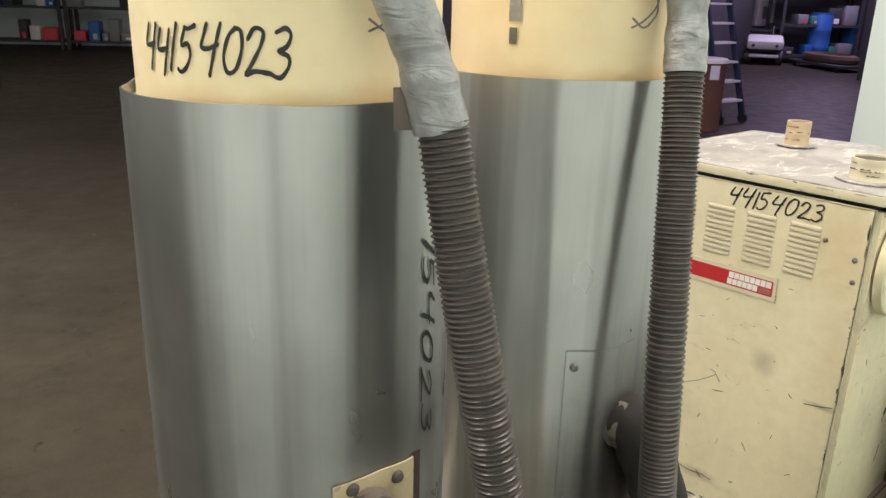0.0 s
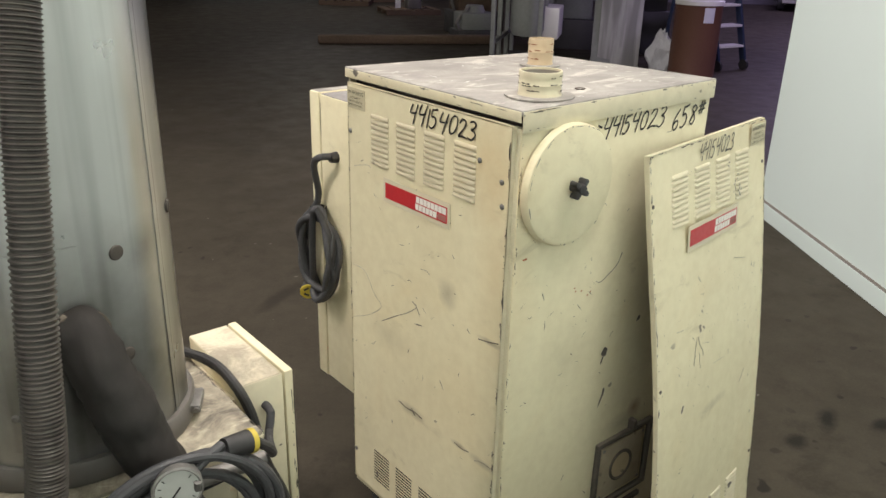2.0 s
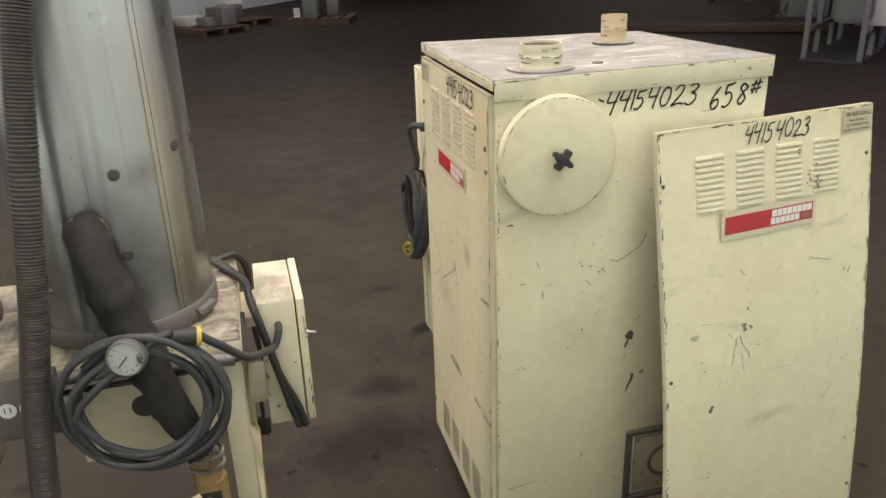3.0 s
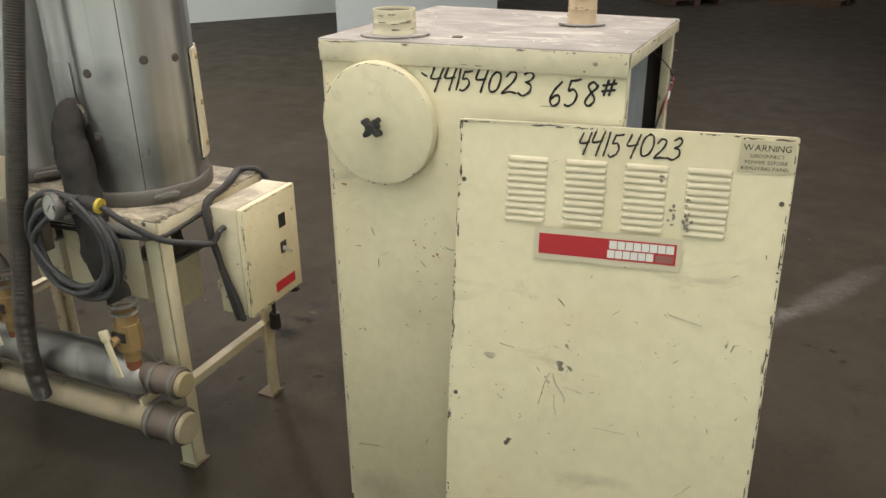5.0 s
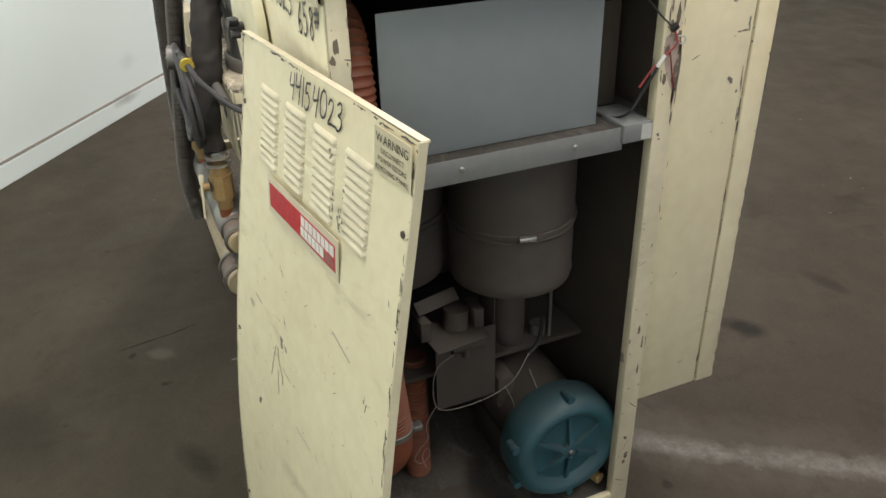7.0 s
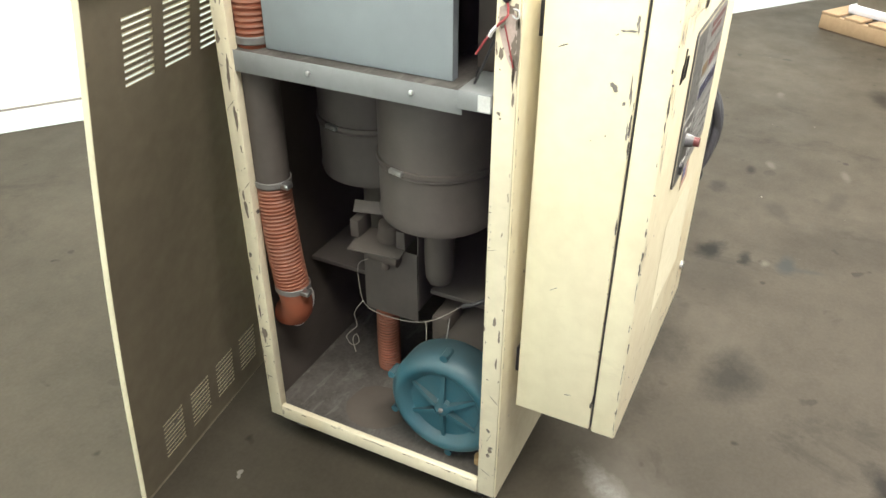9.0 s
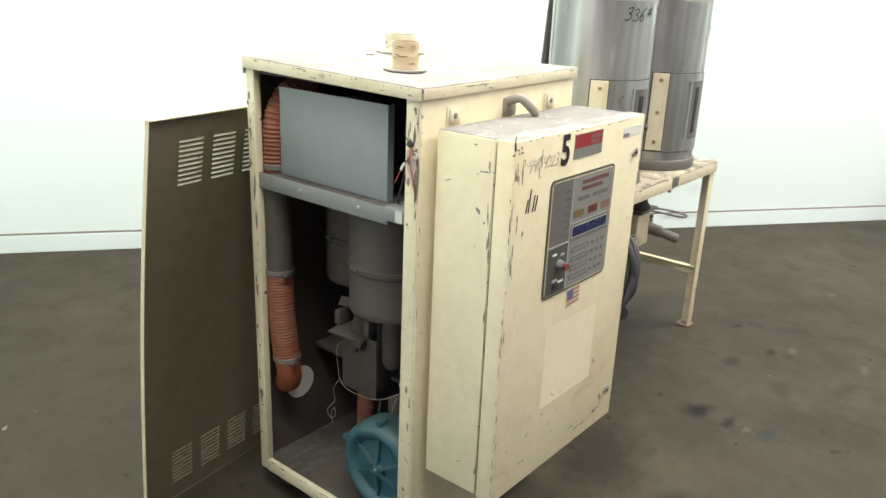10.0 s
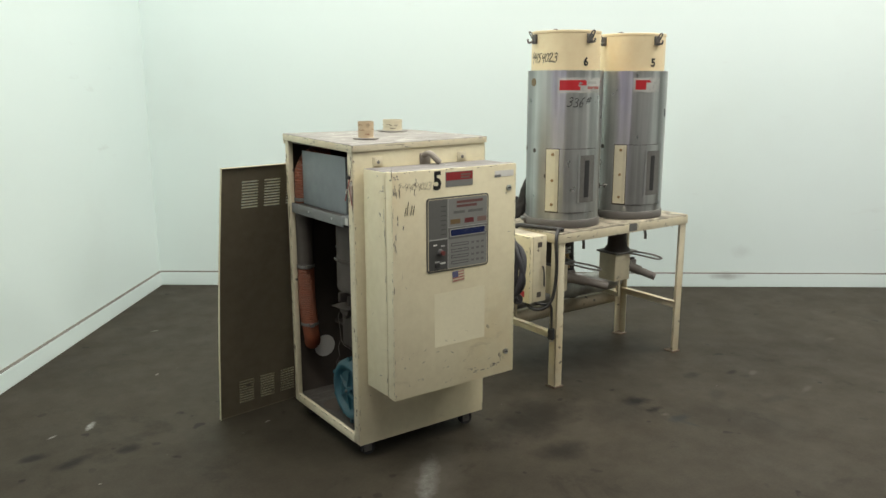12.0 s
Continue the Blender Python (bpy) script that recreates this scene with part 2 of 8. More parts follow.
M["brass"] = plain("dull_brass", (0.42, 0.28, 0.13), 0.55, 0.3, 0.35, 25, 0.2)
M["rust"] = plain("red_pipe", (0.30, 0.10, 0.045), 0.7, vary=0.4, scale=30)
M["gap_brown"] = plain("brown_gap", (0.05, 0.03, 0.02), 0.7, vary=0.3)
M["boot"] = dusty("rubber_boot", (0.085, 0.064, 0.052), (0.23, 0.185, 0.155), 0.6, 0.55)
M["base_steel"] = dusty("dusty_base_steel", (0.105, 0.097, 0.088), (0.19, 0.173, 0.156), 0.55, 0.45, 12.0)
M["shelf_grey"] = plain("dusty_grey_lip", (0.235, 0.242, 0.238), 0.55, vary=0.3, scale=9)
M["tube_steel"] = dusty("dusty_tube", (0.17, 0.15, 0.135), (0.27, 0.235, 0.205), 0.6, 0.5, 26.0)
M["foot_rust"] = dusty("rusty_foot", (0.12, 0.075, 0.045), (0.22, 0.18, 0.14), 0.6, 0.8, 30.0)
M["lug"] = dusty("dusty_lug", (0.22, 0.19, 0.16), (0.36, 0.33, 0.28), 0.7, 0.6, 20.0)
M["tank"] = galvanized("grey_tank", (0.46, 0.45, 0.43), 0.36, 0.02, 0.01, 0.1)
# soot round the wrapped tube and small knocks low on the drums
# the last five put darker reflection into the zinc colour as blotches
SOOT_AND_SHADE = ((1.10, 0.20, 1.03, 0.09, 0.13, 0.8), (1.04, 0.20, 0.93, 0.14, 0.14, 0.75), (1.17, 0.18, 0.93, 0.10, 0.11, 0.6), (0.93, 0.10, 0.89, 0.11, 0.07, 0.6), (0.985, 0.17, 1.16, 0.03, 0.03, 0.5), (1.5, 0.17, 1.19, 0.08, 0.05, 0.4), (1.64, 0.16, 1.27, 0.13, 0.15, 0.32), (1.71, 0.11, 1.17, 0.10, 0.13, 0.36), (1.74, 0.04, 1.42, 0.05, 0.16, 0.3), (1.60, 0.18, 1.48, 0.04, 0.14, 0.3), (1.13, 0.2, 1.35, 0.04, 0.16, 0.25))
M["zinc"] = galvanized("zinc_sheet", (0.558, 0.566, 0.553), 0.26, 0.06, 0.0015, soot_and_shade=SOOT_AND_SHADE)


def tape_material():
    """Silver cloth tape: creased across, smudged, dull and bright by turns."""
    n = Nodes("silver_tape")
    crease = n.noise(9, 3, 0.6, n.mapped((2.2, 2.2, 6.5), (0.35, 0.2, 0)), 0.8)
    smudge = n.ramp(n.noise(24, 4, 0.6), 0.35, 0.68)
    colour = n.mix(smudge, (0.40, 0.41, 0.42), (0.24, 0.235, 0.225))
    colour = n.mix(n.ramp(crease, 0.64, 0.76), colour, (0.13, 0.125, 0.12))
    n.bump(n.math("ADD", crease, n.math("MULTIPLY", smudge, 0.15)), 0.55, 0.006)
    return n.done(colour, n.math("ADD", n.math("MULTIPLY", smudge, 0.2), 0.30), 0.5)


M["tape"] = tape_material()
NECKS = tuple((cx + 0.172 * math.cos(a), cy + 0.172 * math.sin(a), z, 0.05, 0.05, high, (0.62, 0.36, 0.13), strength) for cx, cy in ((1.086, 0.012), (1.556, -0.007)) for a, z, high, strength in ((1.0, 1.575, 0.016, 0.5), (1.5, 1.578, 0.02, 0.6), (2.0, 1.57, 0.014, 0.4), (1.35, 1.74, 0.03, 0.55), (0.5, 1.575, 0.02, 0.4)))
M["fibre"] = worn_paint("yellow_drum", (0.88, 0.745, 0.48), (0.66, 0.45, 0.22), (0.35, 0.17, 0.05), 0.76, 0.5, stains=NECKS)
M["ink"] = plain("marker_ink", (0.016, 0.015, 0.014), 0.4, vary=0.2)
M["ink_faded"] = plain("faded_ink", (0.16, 0.14, 0.11), 0.6, vary=0.3)
M["red"] = plain("red_label", (0.52, 0.028, 0.035), 0.35, vary=0.12)
M["red_dull"] = plain("dull_red_label", (0.33, 0.028, 0.032), 0.4, vary=0.2)
M["faded_red"] = plain("faded_red", (0.40, 0.15, 0.13), 0.6, vary=0.3)
M["white"] = plain("white_print", (0.80, 0.79, 0.74), 0.4, vary=0.08)
M["label_edge"] = plain("label_border", (0.66, 0.60, 0.44), 0.4, vary=0.1)
M["label_torn"] = plain("torn_label", (0.62, 0.62, 0.58), 0.6, vary=0.4, scale=60)
M["sticker"] = plain("paper_sticker", (0.58, 0.52, 0.36), 0.6, vary=0.2)
M["pad_dark"] = plain("keypad_dark", (0.075, 0.075, 0.07), 0.35, vary=0.15)
M["pad_grey"] = plain("keypad_grey", (0.23, 0.23, 0.215), 0.4, vary=0.15)
M["pad_line"] = plain("keypad_line", (0.42, 0.42, 0.39), 0.4, vary=0.15)
M["pad_mid"] = plain("keypad_mid", (0.135, 0.135, 0.125), 0.4, vary=0.15)
M["display"] = plain("blue_display", (0.018, 0.026, 0.085), 0.2, vary=0.1)
M["pad_red"] = plain("faded_red_print", (0.17, 0.07, 0.062), 0.5, vary=0.4, scale=90)
M["amber"] = plain("amber_window", (0.18, 0.12, 0.055), 0.4, vary=0.1)
M["maroon"] = plain("maroon_window", (0.14, 0.03, 0.032), 0.3, vary=0.1)
M["salmon"] = plain("salmon_window", (0.20, 0.12, 0.10), 0.4, vary=0.1)
M["flag_blue"] = plain("flag_blue", (0.12, 0.12, 0.22), 0.6)
M["wood"] = plain("rough_timber", (0.13, 0.085, 0.055), 0.8, vary=0.5, scale=8, bump=0.3)
M["red_wire"] = plain("dusty_red_wire", (0.38, 0.06, 0.06), 0.6, vary=0.3)
M["wire"] = plain("grubby_wire", (0.30, 0.27, 0.23), 0.5, vary=0.3)
M["dial"] = plain("dusty_dial", (0.42, 0.43, 0.40), 0.35, vary=0.15)
M["grimy"] = worn_paint("cream_enamel_grimy", (0.44, 0.375, 0.26), (0.13, 0.105, 0.08), chips=0.66, grime=1.0, rough=0.55)
M["navy"] = plain("dark_blue_enamel", (0.02, 0.035, 0.075), 0.5, vary=0.3)
M["pallet"] = plain("pallet_wood", (0.33, 0.22, 0.12), 0.7, vary=0.3, scale=8, bump=0.3)
M["board"] = galvanized("dirty_board", (0.40, 0.39, 0.39), 0.7, 0.02, 0.004, 0.1)
M["board"].node_tree.nodes["Principled BSDF"].inputs["Metallic"].default_value = 0.0
M["card"] = plain("fibre_drum_brown", (0.15, 0.066, 0.042), 0.6, vary=0.25)
M["blue"] = plain("blue_enamel", (0.02, 0.13, 0.40), 0.5, vary=0.3)
M["rack"] = plain("dark_rack", (0.05, 0.048, 0.05), 0.6, vary=0.3)
M["machine"] = plain("grey_machine", (0.24, 0.25, 0.24), 0.55, vary=0.35, scale=6)
M["dim_wall"] = plain("dim_far_wall", (0.16, 0.15, 0.17), 0.7, vary=0.4, scale=5)
M["green"] = plain("green_tote", (0.05, 0.22, 0.16), 0.5)
M["pink"] = plain("red_tag", (0.75, 0.08, 0.10), 0.6)
M["clear_bag"] = plain("white_sack", (0.66, 0.66, 0.7), 0.5, vary=0.3, scale=5, bump=0.8)
M["cart"] = plain("cart_body", (0.72, 0.71, 0.66), 0.35, vary=0.1)


def wall_material():
    n = Nodes("white_wall_paint")
    smear = n.ramp(n.noise(1.1, 5, 0.6), 0.55, 0.85)
    tone = n.ramp(n.noise(0.5, 3), 0.3, 0.7)
    scuff = n.math("MULTIPLY", n.ramp(n.noise(6, 4, 0.6, n.mapped((0.4, 0.4, 1.6))), 0.66, 0.78), n.ramp(n.noise(0.7, 2), 0.5, 0.7))
    colour = n.mix(n.math("MULTIPLY", tone, 0.5), (0.745, 0.845, 0.825), (0.71, 0.81, 0.795))
    colour = n.mix(n.math("MULTIPLY", smear, 0.14), colour, (0.55, 0.57, 0.53))
    colour = n.mix(n.math("MULTIPLY", scuff, 0.25), colour, (0.40, 0.40, 0.37))
    ragged = n.noise(9, 5, 0.65)
    for x, y, z, long, high, strength in ((3.30, 0.50, 0.085, 0.16, 0.03, 0.55), (3.40, 0.44, 0.27, 0.09, 0.05, 0.14), (2.1, 1.4, 0.05, 0.22, 0.02, 0.35)):
        node = n.tree.nodes.new("ShaderNodeMapping")
        node.vector_type = "TEXTURE"
        node.inputs["Location"].default_value = (x, y, z)
        node.inputs["Rotation"].default_value = (0, 0, radians(HALL_TURN))
        node.inputs["Scale"].default_value = (long, 0.3, high)
        n.link(n.coord, node.inputs["Vector"])
        size = n.tree.nodes.new("ShaderNodeVectorMath")
        size.operation = "LENGTH"
        n.link(node.outputs[0], size.inputs[0])
        spot = n.ramp(n.math("ADD", size.outputs["Value"], n.math("MULTIPLY", ragged, 1.5)), 1.85, 0.9)
        colour = n.mix(n.math("MULTIPLY", spot, strength), colour, (0.22, 0.21, 0.20))
    n.bump(n.noise(90, 3), 0.05, 0.002)
    return n.done(colour, 0.55)


def floor_material(stains):
    """Dark sealed concrete: cloudy tone, fine speckle, hairlines, and single spots (x, y, length, width, turn, shade, strength)."""
    n = Nodes("sealed_concrete")
    cloud = n.ramp(n.noise(0.9, 6, 0.62), 0.3, 0.72)
    middle = n.ramp(n.noise(4.5, 5, 0.6), 0.3, 0.75)
    speck = n.ramp(n.noise(90, 3, 0.6), 0.35, 0.7)
    colour = n.mix(cloud, (0.0372, 0.0318, 0.0226), (0.0590, 0.0506, 0.0364))
    colour = n.mix(n.math("MULTIPLY", middle, 0.28), colour, (0.022, 0.0192, 0.0148))
    colour = n.mix(n.math("MULTIPLY", speck, 0.16), colour, (0.085, 0.074, 0.063))
    worn = n.ramp(n.noise(2.2, 6, 0.7, n.mapped((1.0, 0.55, 1.0), (0, 0, 0.5)), 0.7), 0.55, 0.68)
    colour = n.mix(n.math("MULTIPLY", worn, 0.32), colour, (0.062, 0.055, 0.042))
    drop = n.math("MULTIPLY", n.ramp(n.noise(11, 2, 0.4), 0.69, 0.73), n.ramp(n.noise(1.3, 2), 0.45, 0.58))
    colour = n.mix(n.math("MULTIPLY", drop, 0.75), colour, (0.012, 0.0105, 0.009))
    pale = n.math("MULTIPLY", n.ramp(n.noise(17, 2, 0.4), 0.745, 0.77), n.ramp(n.noise(1.7, 2, 0.5, n.mapped((1, 1.3, 1))), 0.52, 0.6))
    colour = n.mix(n.math("MULTIPLY", pale, 0.5), colour, (0.34, 0.32, 0.29))
    spill = n.ramp(n.noise(3.4, 7, 0.72, n.mapped((1.0, 0.8, 1.0), (0, 0, 1.1)), 0.5), 0.57, 0.66)
    colour = n.mix(n.math("MULTIPLY", spill, 0.34), colour, (0.0125, 0.0105, 0.0078))
    blotch = n.ramp(n.noise(15, 4, 0.65), 0.42, 0.7)
    colour = n.mix(n.math("MULTIPLY", blotch, 0.17), colour, (0.018, 0.0155, 0.0125))
    ragged = n.noise(11, 6, 0.7)
    crumb = n.ramp(n.noise(38, 5, 0.75), 0.40, 0.62)
    for x, y, long, wide, turn, shade, strength in stains:
        node = n.tree.nodes.new("ShaderNodeMapping")
        node.vector_type = "TEXTURE"
        node.inputs["Location"].default_value = (x, y, 0)
        node.inputs["Rotation"].default_value = (0, 0, radians(turn))
        node.inputs["Scale"].default_value = (long, wide, 1)
        n.link(n.coord, node.inputs["Vector"])
        size = n.tree.nodes.new("ShaderNodeVectorMath")
        size.operation = "LENGTH"
        n.link(node.outputs[0], size.inputs[0])
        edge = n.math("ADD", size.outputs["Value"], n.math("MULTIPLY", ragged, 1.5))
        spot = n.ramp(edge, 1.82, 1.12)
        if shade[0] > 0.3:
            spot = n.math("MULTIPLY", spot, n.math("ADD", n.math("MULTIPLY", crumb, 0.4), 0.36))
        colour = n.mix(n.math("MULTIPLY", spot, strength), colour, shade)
    n.bump(n.math("ADD", middle, n.math("MULTIPLY", speck, 0.4)), 0.06, 0.002)
    n.bsdf.inputs["Specular IOR Level"].default_value = 0.08
    return n.done(colour, n.math("ADD", n.math("MULTIPLY", middle, 0.16), 0.44))


CHALK, OIL_SHADOW, SLATE, RUBBED = (0.50, 0.51, 0.48), (0.006, 0.0055, 0.005), (0.026, 0.029, 0.028), (0.080, 0.072, 0.058)
M["wall"] = wall_material()
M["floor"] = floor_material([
    # the white streak behind the cabinet
    (-0.20, -0.62, 0.22, 0.045, 50, CHALK, 0.62), (-0.38, -0.88, 0.22, 0.05, 55, CHALK, 0.40), (-0.62, -1.26, 0.40, 0.06, 57, CHALK, 0.22), (-0.95, -1.78, 0.45, 0.08, 60, CHALK, 0.15),
    (-0.30, -0.78, 0.50, 0.16, 52, RUBBED, 0.5), (-0.1, -0.55, 0.25, 0.12, 40, RUBBED, 0.4),
    # oil and scuffs in front of the stand
    (1.06, -0.57, 0.075, 0.05, -20, OIL_SHADOW, 0.85), (1.05, -0.69, 0.055, 0.028, 10, OIL_SHADOW, 0.8), (0.90, -0.60, 0.22, 0.16, 0, OIL_SHADOW, 0.3), (1.07, -0.82, 0.075, 0.034, -5, SLATE, 0.8), (1.06, -0.89, 0.055, 0.018, -80, SLATE, 0.6), (1.05, -0.755, 0.03, 0.02, 0, RUBBED, 0.9),
    (1.3, -1.0, 0.40, 0.20, -60, OIL_SHADOW, 0.22), (1.78, -0.61, 0.045, 0.022, 10, OIL_SHADOW, 0.7), (1.86, -0.68, 0.05, 0.02, 20, RUBBED, 0.9), (1.89, -0.97, 0.06, 0.02, 10, RUBBED, 0.8), (2.75, -0.62, 0.05, 0.025, 0, RUBBED, 0.9), (1.45, -0.75, 0.10, 0.05, 30, OIL_SHADOW, 0.35), (1.62, -0.95, 0.12, 0.04, -10, OIL_SHADOW, 0.3),
    (0.55, -0.42, 0.30, 0.18, 20, OIL_SHADOW, 0.55), (1.57, -0.51, 0.06, 0.04, 0, OIL_SHADOW, 0.5), (2.9, -1.1, 0.16, 0.08, 10, OIL_SHADOW, 0.6),
    (0.4, -0.75, 0.14, 0.09, 0, OIL_SHADOW, 0.6), (0.15, -1.15, 0.09, 0.055, 30, OIL_SHADOW, 0.8), (-0.5, -1.55, 0.09, 0.045, 0, OIL_SHADOW, 0.9), (-0.2, -1.75, 0.22, 0.05, 30, OIL_SHADOW, 0.45), (0.25, -1.6, 0.10, 0.04, 10, OIL_SHADOW, 0.5),
    # the corner beyond the loose panel
    (-1.17, 0.67, 0.05, 0.018, 60, CHALK, 0.7), (-1.33, 0.65, 0.03, 0.010, 30, CHALK, 0.6), (-1.43, 0.48, 0.07, 0.04, 0, OIL_SHADOW, 0.75), (-1.31, 0.34, 0.09, 0.04, 20, OIL_SHADOW, 0.75), (-1.09, 0.34, 0.06, 0.04, 0, OIL_SHADOW, 0.7),
    # last entry: shade under the hopper stand, painted as a broad dark oval
    (-0.53, 1.93, 0.03, 0.012, 0, CHALK, 0.6), (0.82, 0.59, 0.06, 0.03, 50, RUBBED, 0.8), (0.28, 0.55, 0.10, 0.04, 20, OIL_SHADOW, 0.5), (0.6, 1.0, 0.25, 0.14, 30, OIL_SHADOW, 0.3), (0.905, 0.63, 0.10, 0.007, -80, OIL_SHADOW, 0.8), (0.925, 0.52, 0.07, 0.006, -75, OIL_SHADOW, 0.8), (1.35, 0.0, 0.6, 0.3, 0, OIL_SHADOW, 0.4),
])


# ---- shaping ----
def box(bm, x0, x1, y0, y1, z0, z1, bevel=0.0):
    made = bmesh.ops.create_cube(bm, size=1.0)
    bmesh.ops.scale(bm, vec=(x1 - x0, y1 - y0, z1 - z0), verts=made["verts"])
    bmesh.ops.translate(bm, vec=((x0 + x1) / 2, (y0 + y1) / 2, (z0 + z1) / 2), verts=made["verts"])
    if bevel:
        edges = list({e for v in made["verts"] for e in v.link_edges})
        bmesh.ops.bevel(bm, geom=edges, offset=bevel, segments=2, profile=0.5, affect="EDGES")
    return bm


def cube(x0, x1, y0, y1, z0, z1, bevel=0.0):
    return box(bmesh.new(), x0, x1, y0, y1, z0, z1, bevel)


def rod(bm, start, end, r0, r1=None, sides=20, caps=True):
    """A cylinder or cone between two points."""
    start, end = Vector(start), Vector(end)
    turn = (end - start).to_track_quat("Z", "Y").to_matrix().to_4x4()
    m = Matrix.Translation((start + end) / 2) @ turn
    bmesh.ops.create_cone(bm, cap_ends=caps, segments=sides, radius1=r0, radius2=r0 if r1 is None else r1, depth=(end - start).length, matrix=m)
    return bm


def lathe(bm, profile, sides=48, centre=(0, 0, 0), m=None):
    """Turns a list of (radius, height) round z."""
    rings = []
    for r, z in profile:
        rings.append([bm.verts.new((centre[0] + r * math.cos(2 * math.pi * k / sides), centre[1] + r * math.sin(2 * math.pi * k / sides), centre[2] + z)) for k in range(sides)])
    for low, high in zip(rings, rings[1:]):
        for k in range(sides):
            bm.faces.new((low[k], low[(k + 1) % sides], high[(k + 1) % sides], high[k]))
    if m is not None:
        bmesh.ops.transform(bm, matrix=m, verts=[v for ring in rings for v in ring])
    return bm


def glide(points, step=0.02):
    """A smooth line through the points."""
    pts = [np.array(p, float) for p in points]
    pts = [2 * pts[0] - pts[1], *pts, 2 * pts[-1] - pts[-2]]
    out = []
    for p0, p1, p2, p3 in zip(pts, pts[1:], pts[2:], pts[3:]):
        count = max(2, int(np.linalg.norm(p2 - p1) / step))
        for t in np.arange(count) / count:
            out.append(0.5 * (2 * p1 + (p2 - p0) * t + (2 * p0 - 5 * p1 + 4 * p2 - p3) * t**2 + (3 * p1 - p0 - 3 * p2 + p3) * t**3))
    return [*out, pts[-2]]


def sweep(bm, line, radius, sides=12, caps=True):
    """A tube along a line; radius is a number or a function of the length so far."""
    line = [Vector(p) for p in line]
    axis, ring_before, far = None, None, 0.0
    for k, p in enumerate(line):
        way = (line[min(k + 1, len(line) - 1)] - line[max(k - 1, 0)]).normalized()
        if axis is None:
            axis = way.orthogonal().normalized()
        axis = (axis - way * axis.dot(way)).normalized()
        other = way.cross(axis)
        far += (p - line[k - 1]).length if k else 0.0
        r = radius(far) if callable(radius) else radius
        ring = [bm.verts.new(p + r * (axis * math.cos(2 * math.pi * j / sides) + other * math.sin(2 * math.pi * j / sides))) for j in range(sides)]
        if ring_before:
            for j in range(sides):
                bm.faces.new((ring_before[j], ring_before[(j + 1) % sides], ring[(j + 1) % sides], ring[j]))
        elif caps:
            bm.faces.new(ring[::-1])
        ring_before = ring
    if caps:
        bm.faces.new(ring_before)
    return bm


def cable(points, r, sides=8, step=0.02):
    return sweep(bmesh.new(), glide(points, step), r, sides)


def ribbed(points, r, pitch, depth, sides=20, squeeze=0.0, slack=0.0):
    """A ribbed duct, its ribs closer together further on where it is squeezed, and drawn apart round the slack stretch."""
    def radius(s):
        pull = 0.4 * 0.15 * 0.886 * math.erf((s - slack) / 0.15) if slack else 0.0
        k = ((s + 0.5 * squeeze * s * s - pull) / pitch) % 1.0
        return r - depth * (1.0 if k < 0.52 else 0.5 if k < 0.64 else 0.0 if k < 0.86 else 0.5)
    return sweep(bmesh.new(), glide(points, pitch / (6 + 4 * squeeze)), radius, sides)


def crumpled(bm, size, amount, sharp=1.0):
    """Wrinkles a closed skin along its normals."""
    bm.normal_update()
    shift = []
    for v in bm.verts:
        k = noise.noise(v.co * size) + 0.5 * noise.noise(v.co * size * 2.3) + 0.3 * noise.noise(v.co * size * 5.1)
        shift.append(v.normal * amount * (abs(k) if sharp > 1 else k))
    for v, d in zip(bm.verts, shift):
        v.co += d
    return bm


def part(name, bm, material, parent=None, label="", smooth=35):
    """Links a bmesh as one mesh object under a thing or under a part."""
    bmesh.ops.recalc_face_normals(bm, faces=bm.faces)
    data = bpy.data.meshes.new(name)
    if smooth:
        for face in bm.faces:
            face.smooth = True
        limit = radians(smooth)
        for edge in bm.edges:
            edge.smooth = len(edge.link_faces) == 2 and edge.calc_face_angle(0) < limit
    bm.to_mesh(data)
    bm.free()
    data.materials.append(M[material] if isinstance(material, str) else material)
    ob = new(name, data)
    if parent is not None:
        ob.parent = parent
    if name in ("chipped_paint", "scuffing"):
        tagged(ob, kind="stuff")
    return tagged(ob, label) if label else ob


def thing(name, label, category, m=None, group="", kind=""):
    ob = new(name)
    ob.empty_display_size = 0.1
    if m is not None:
        ob.matrix_world = m
    return tagged(ob, label, category, group, kind)


def moved(bm, m):
    bmesh.ops.transform(bm, matrix=m, verts=bm.verts)
    return bm


# marker strokes of each sign, in a unit square
HAND = {}
HAND["0"] = [((0.30, 0.98), (0.09, 0.78), (0.02, 0.36), (0.20, 0.02), (0.46, 0.12), (0.58, 0.50), (0.48, 0.90), (0.24, 0.96))]
HAND["1"] = [((0.12, 1.02), (0.07, 0.50), (0.02, -0.02))]
HAND["2"] = [((0.02, 0.74), (0.20, 0.98), (0.46, 0.90), (0.42, 0.60), (0.18, 0.22), (0.02, 0.02), (0.34, 0.08), (0.70, 0.05))]
HAND["3"] = [((0.05, 0.90), (0.30, 1.00), (0.50, 0.85), (0.38, 0.62), (0.18, 0.54), (0.46, 0.46), (0.53, 0.22), (0.30, 0.00), (-0.02, 0.08))]
HAND["4"] = [((0.10, 1.00), (0.03, 0.75), (0.00, 0.52), (0.24, 0.50), (0.54, 0.58)), ((0.55, 1.02), (0.46, 0.50), (0.38, -0.08))]
HAND["5"] = [((0.13, 0.96), (0.07, 0.56), (0.30, 0.62), (0.47, 0.40), (0.38, 0.12), (0.16, -0.02), (0.00, 0.06)), ((0.12, 0.95), (0.30, 0.95), (0.54, 1.00))]
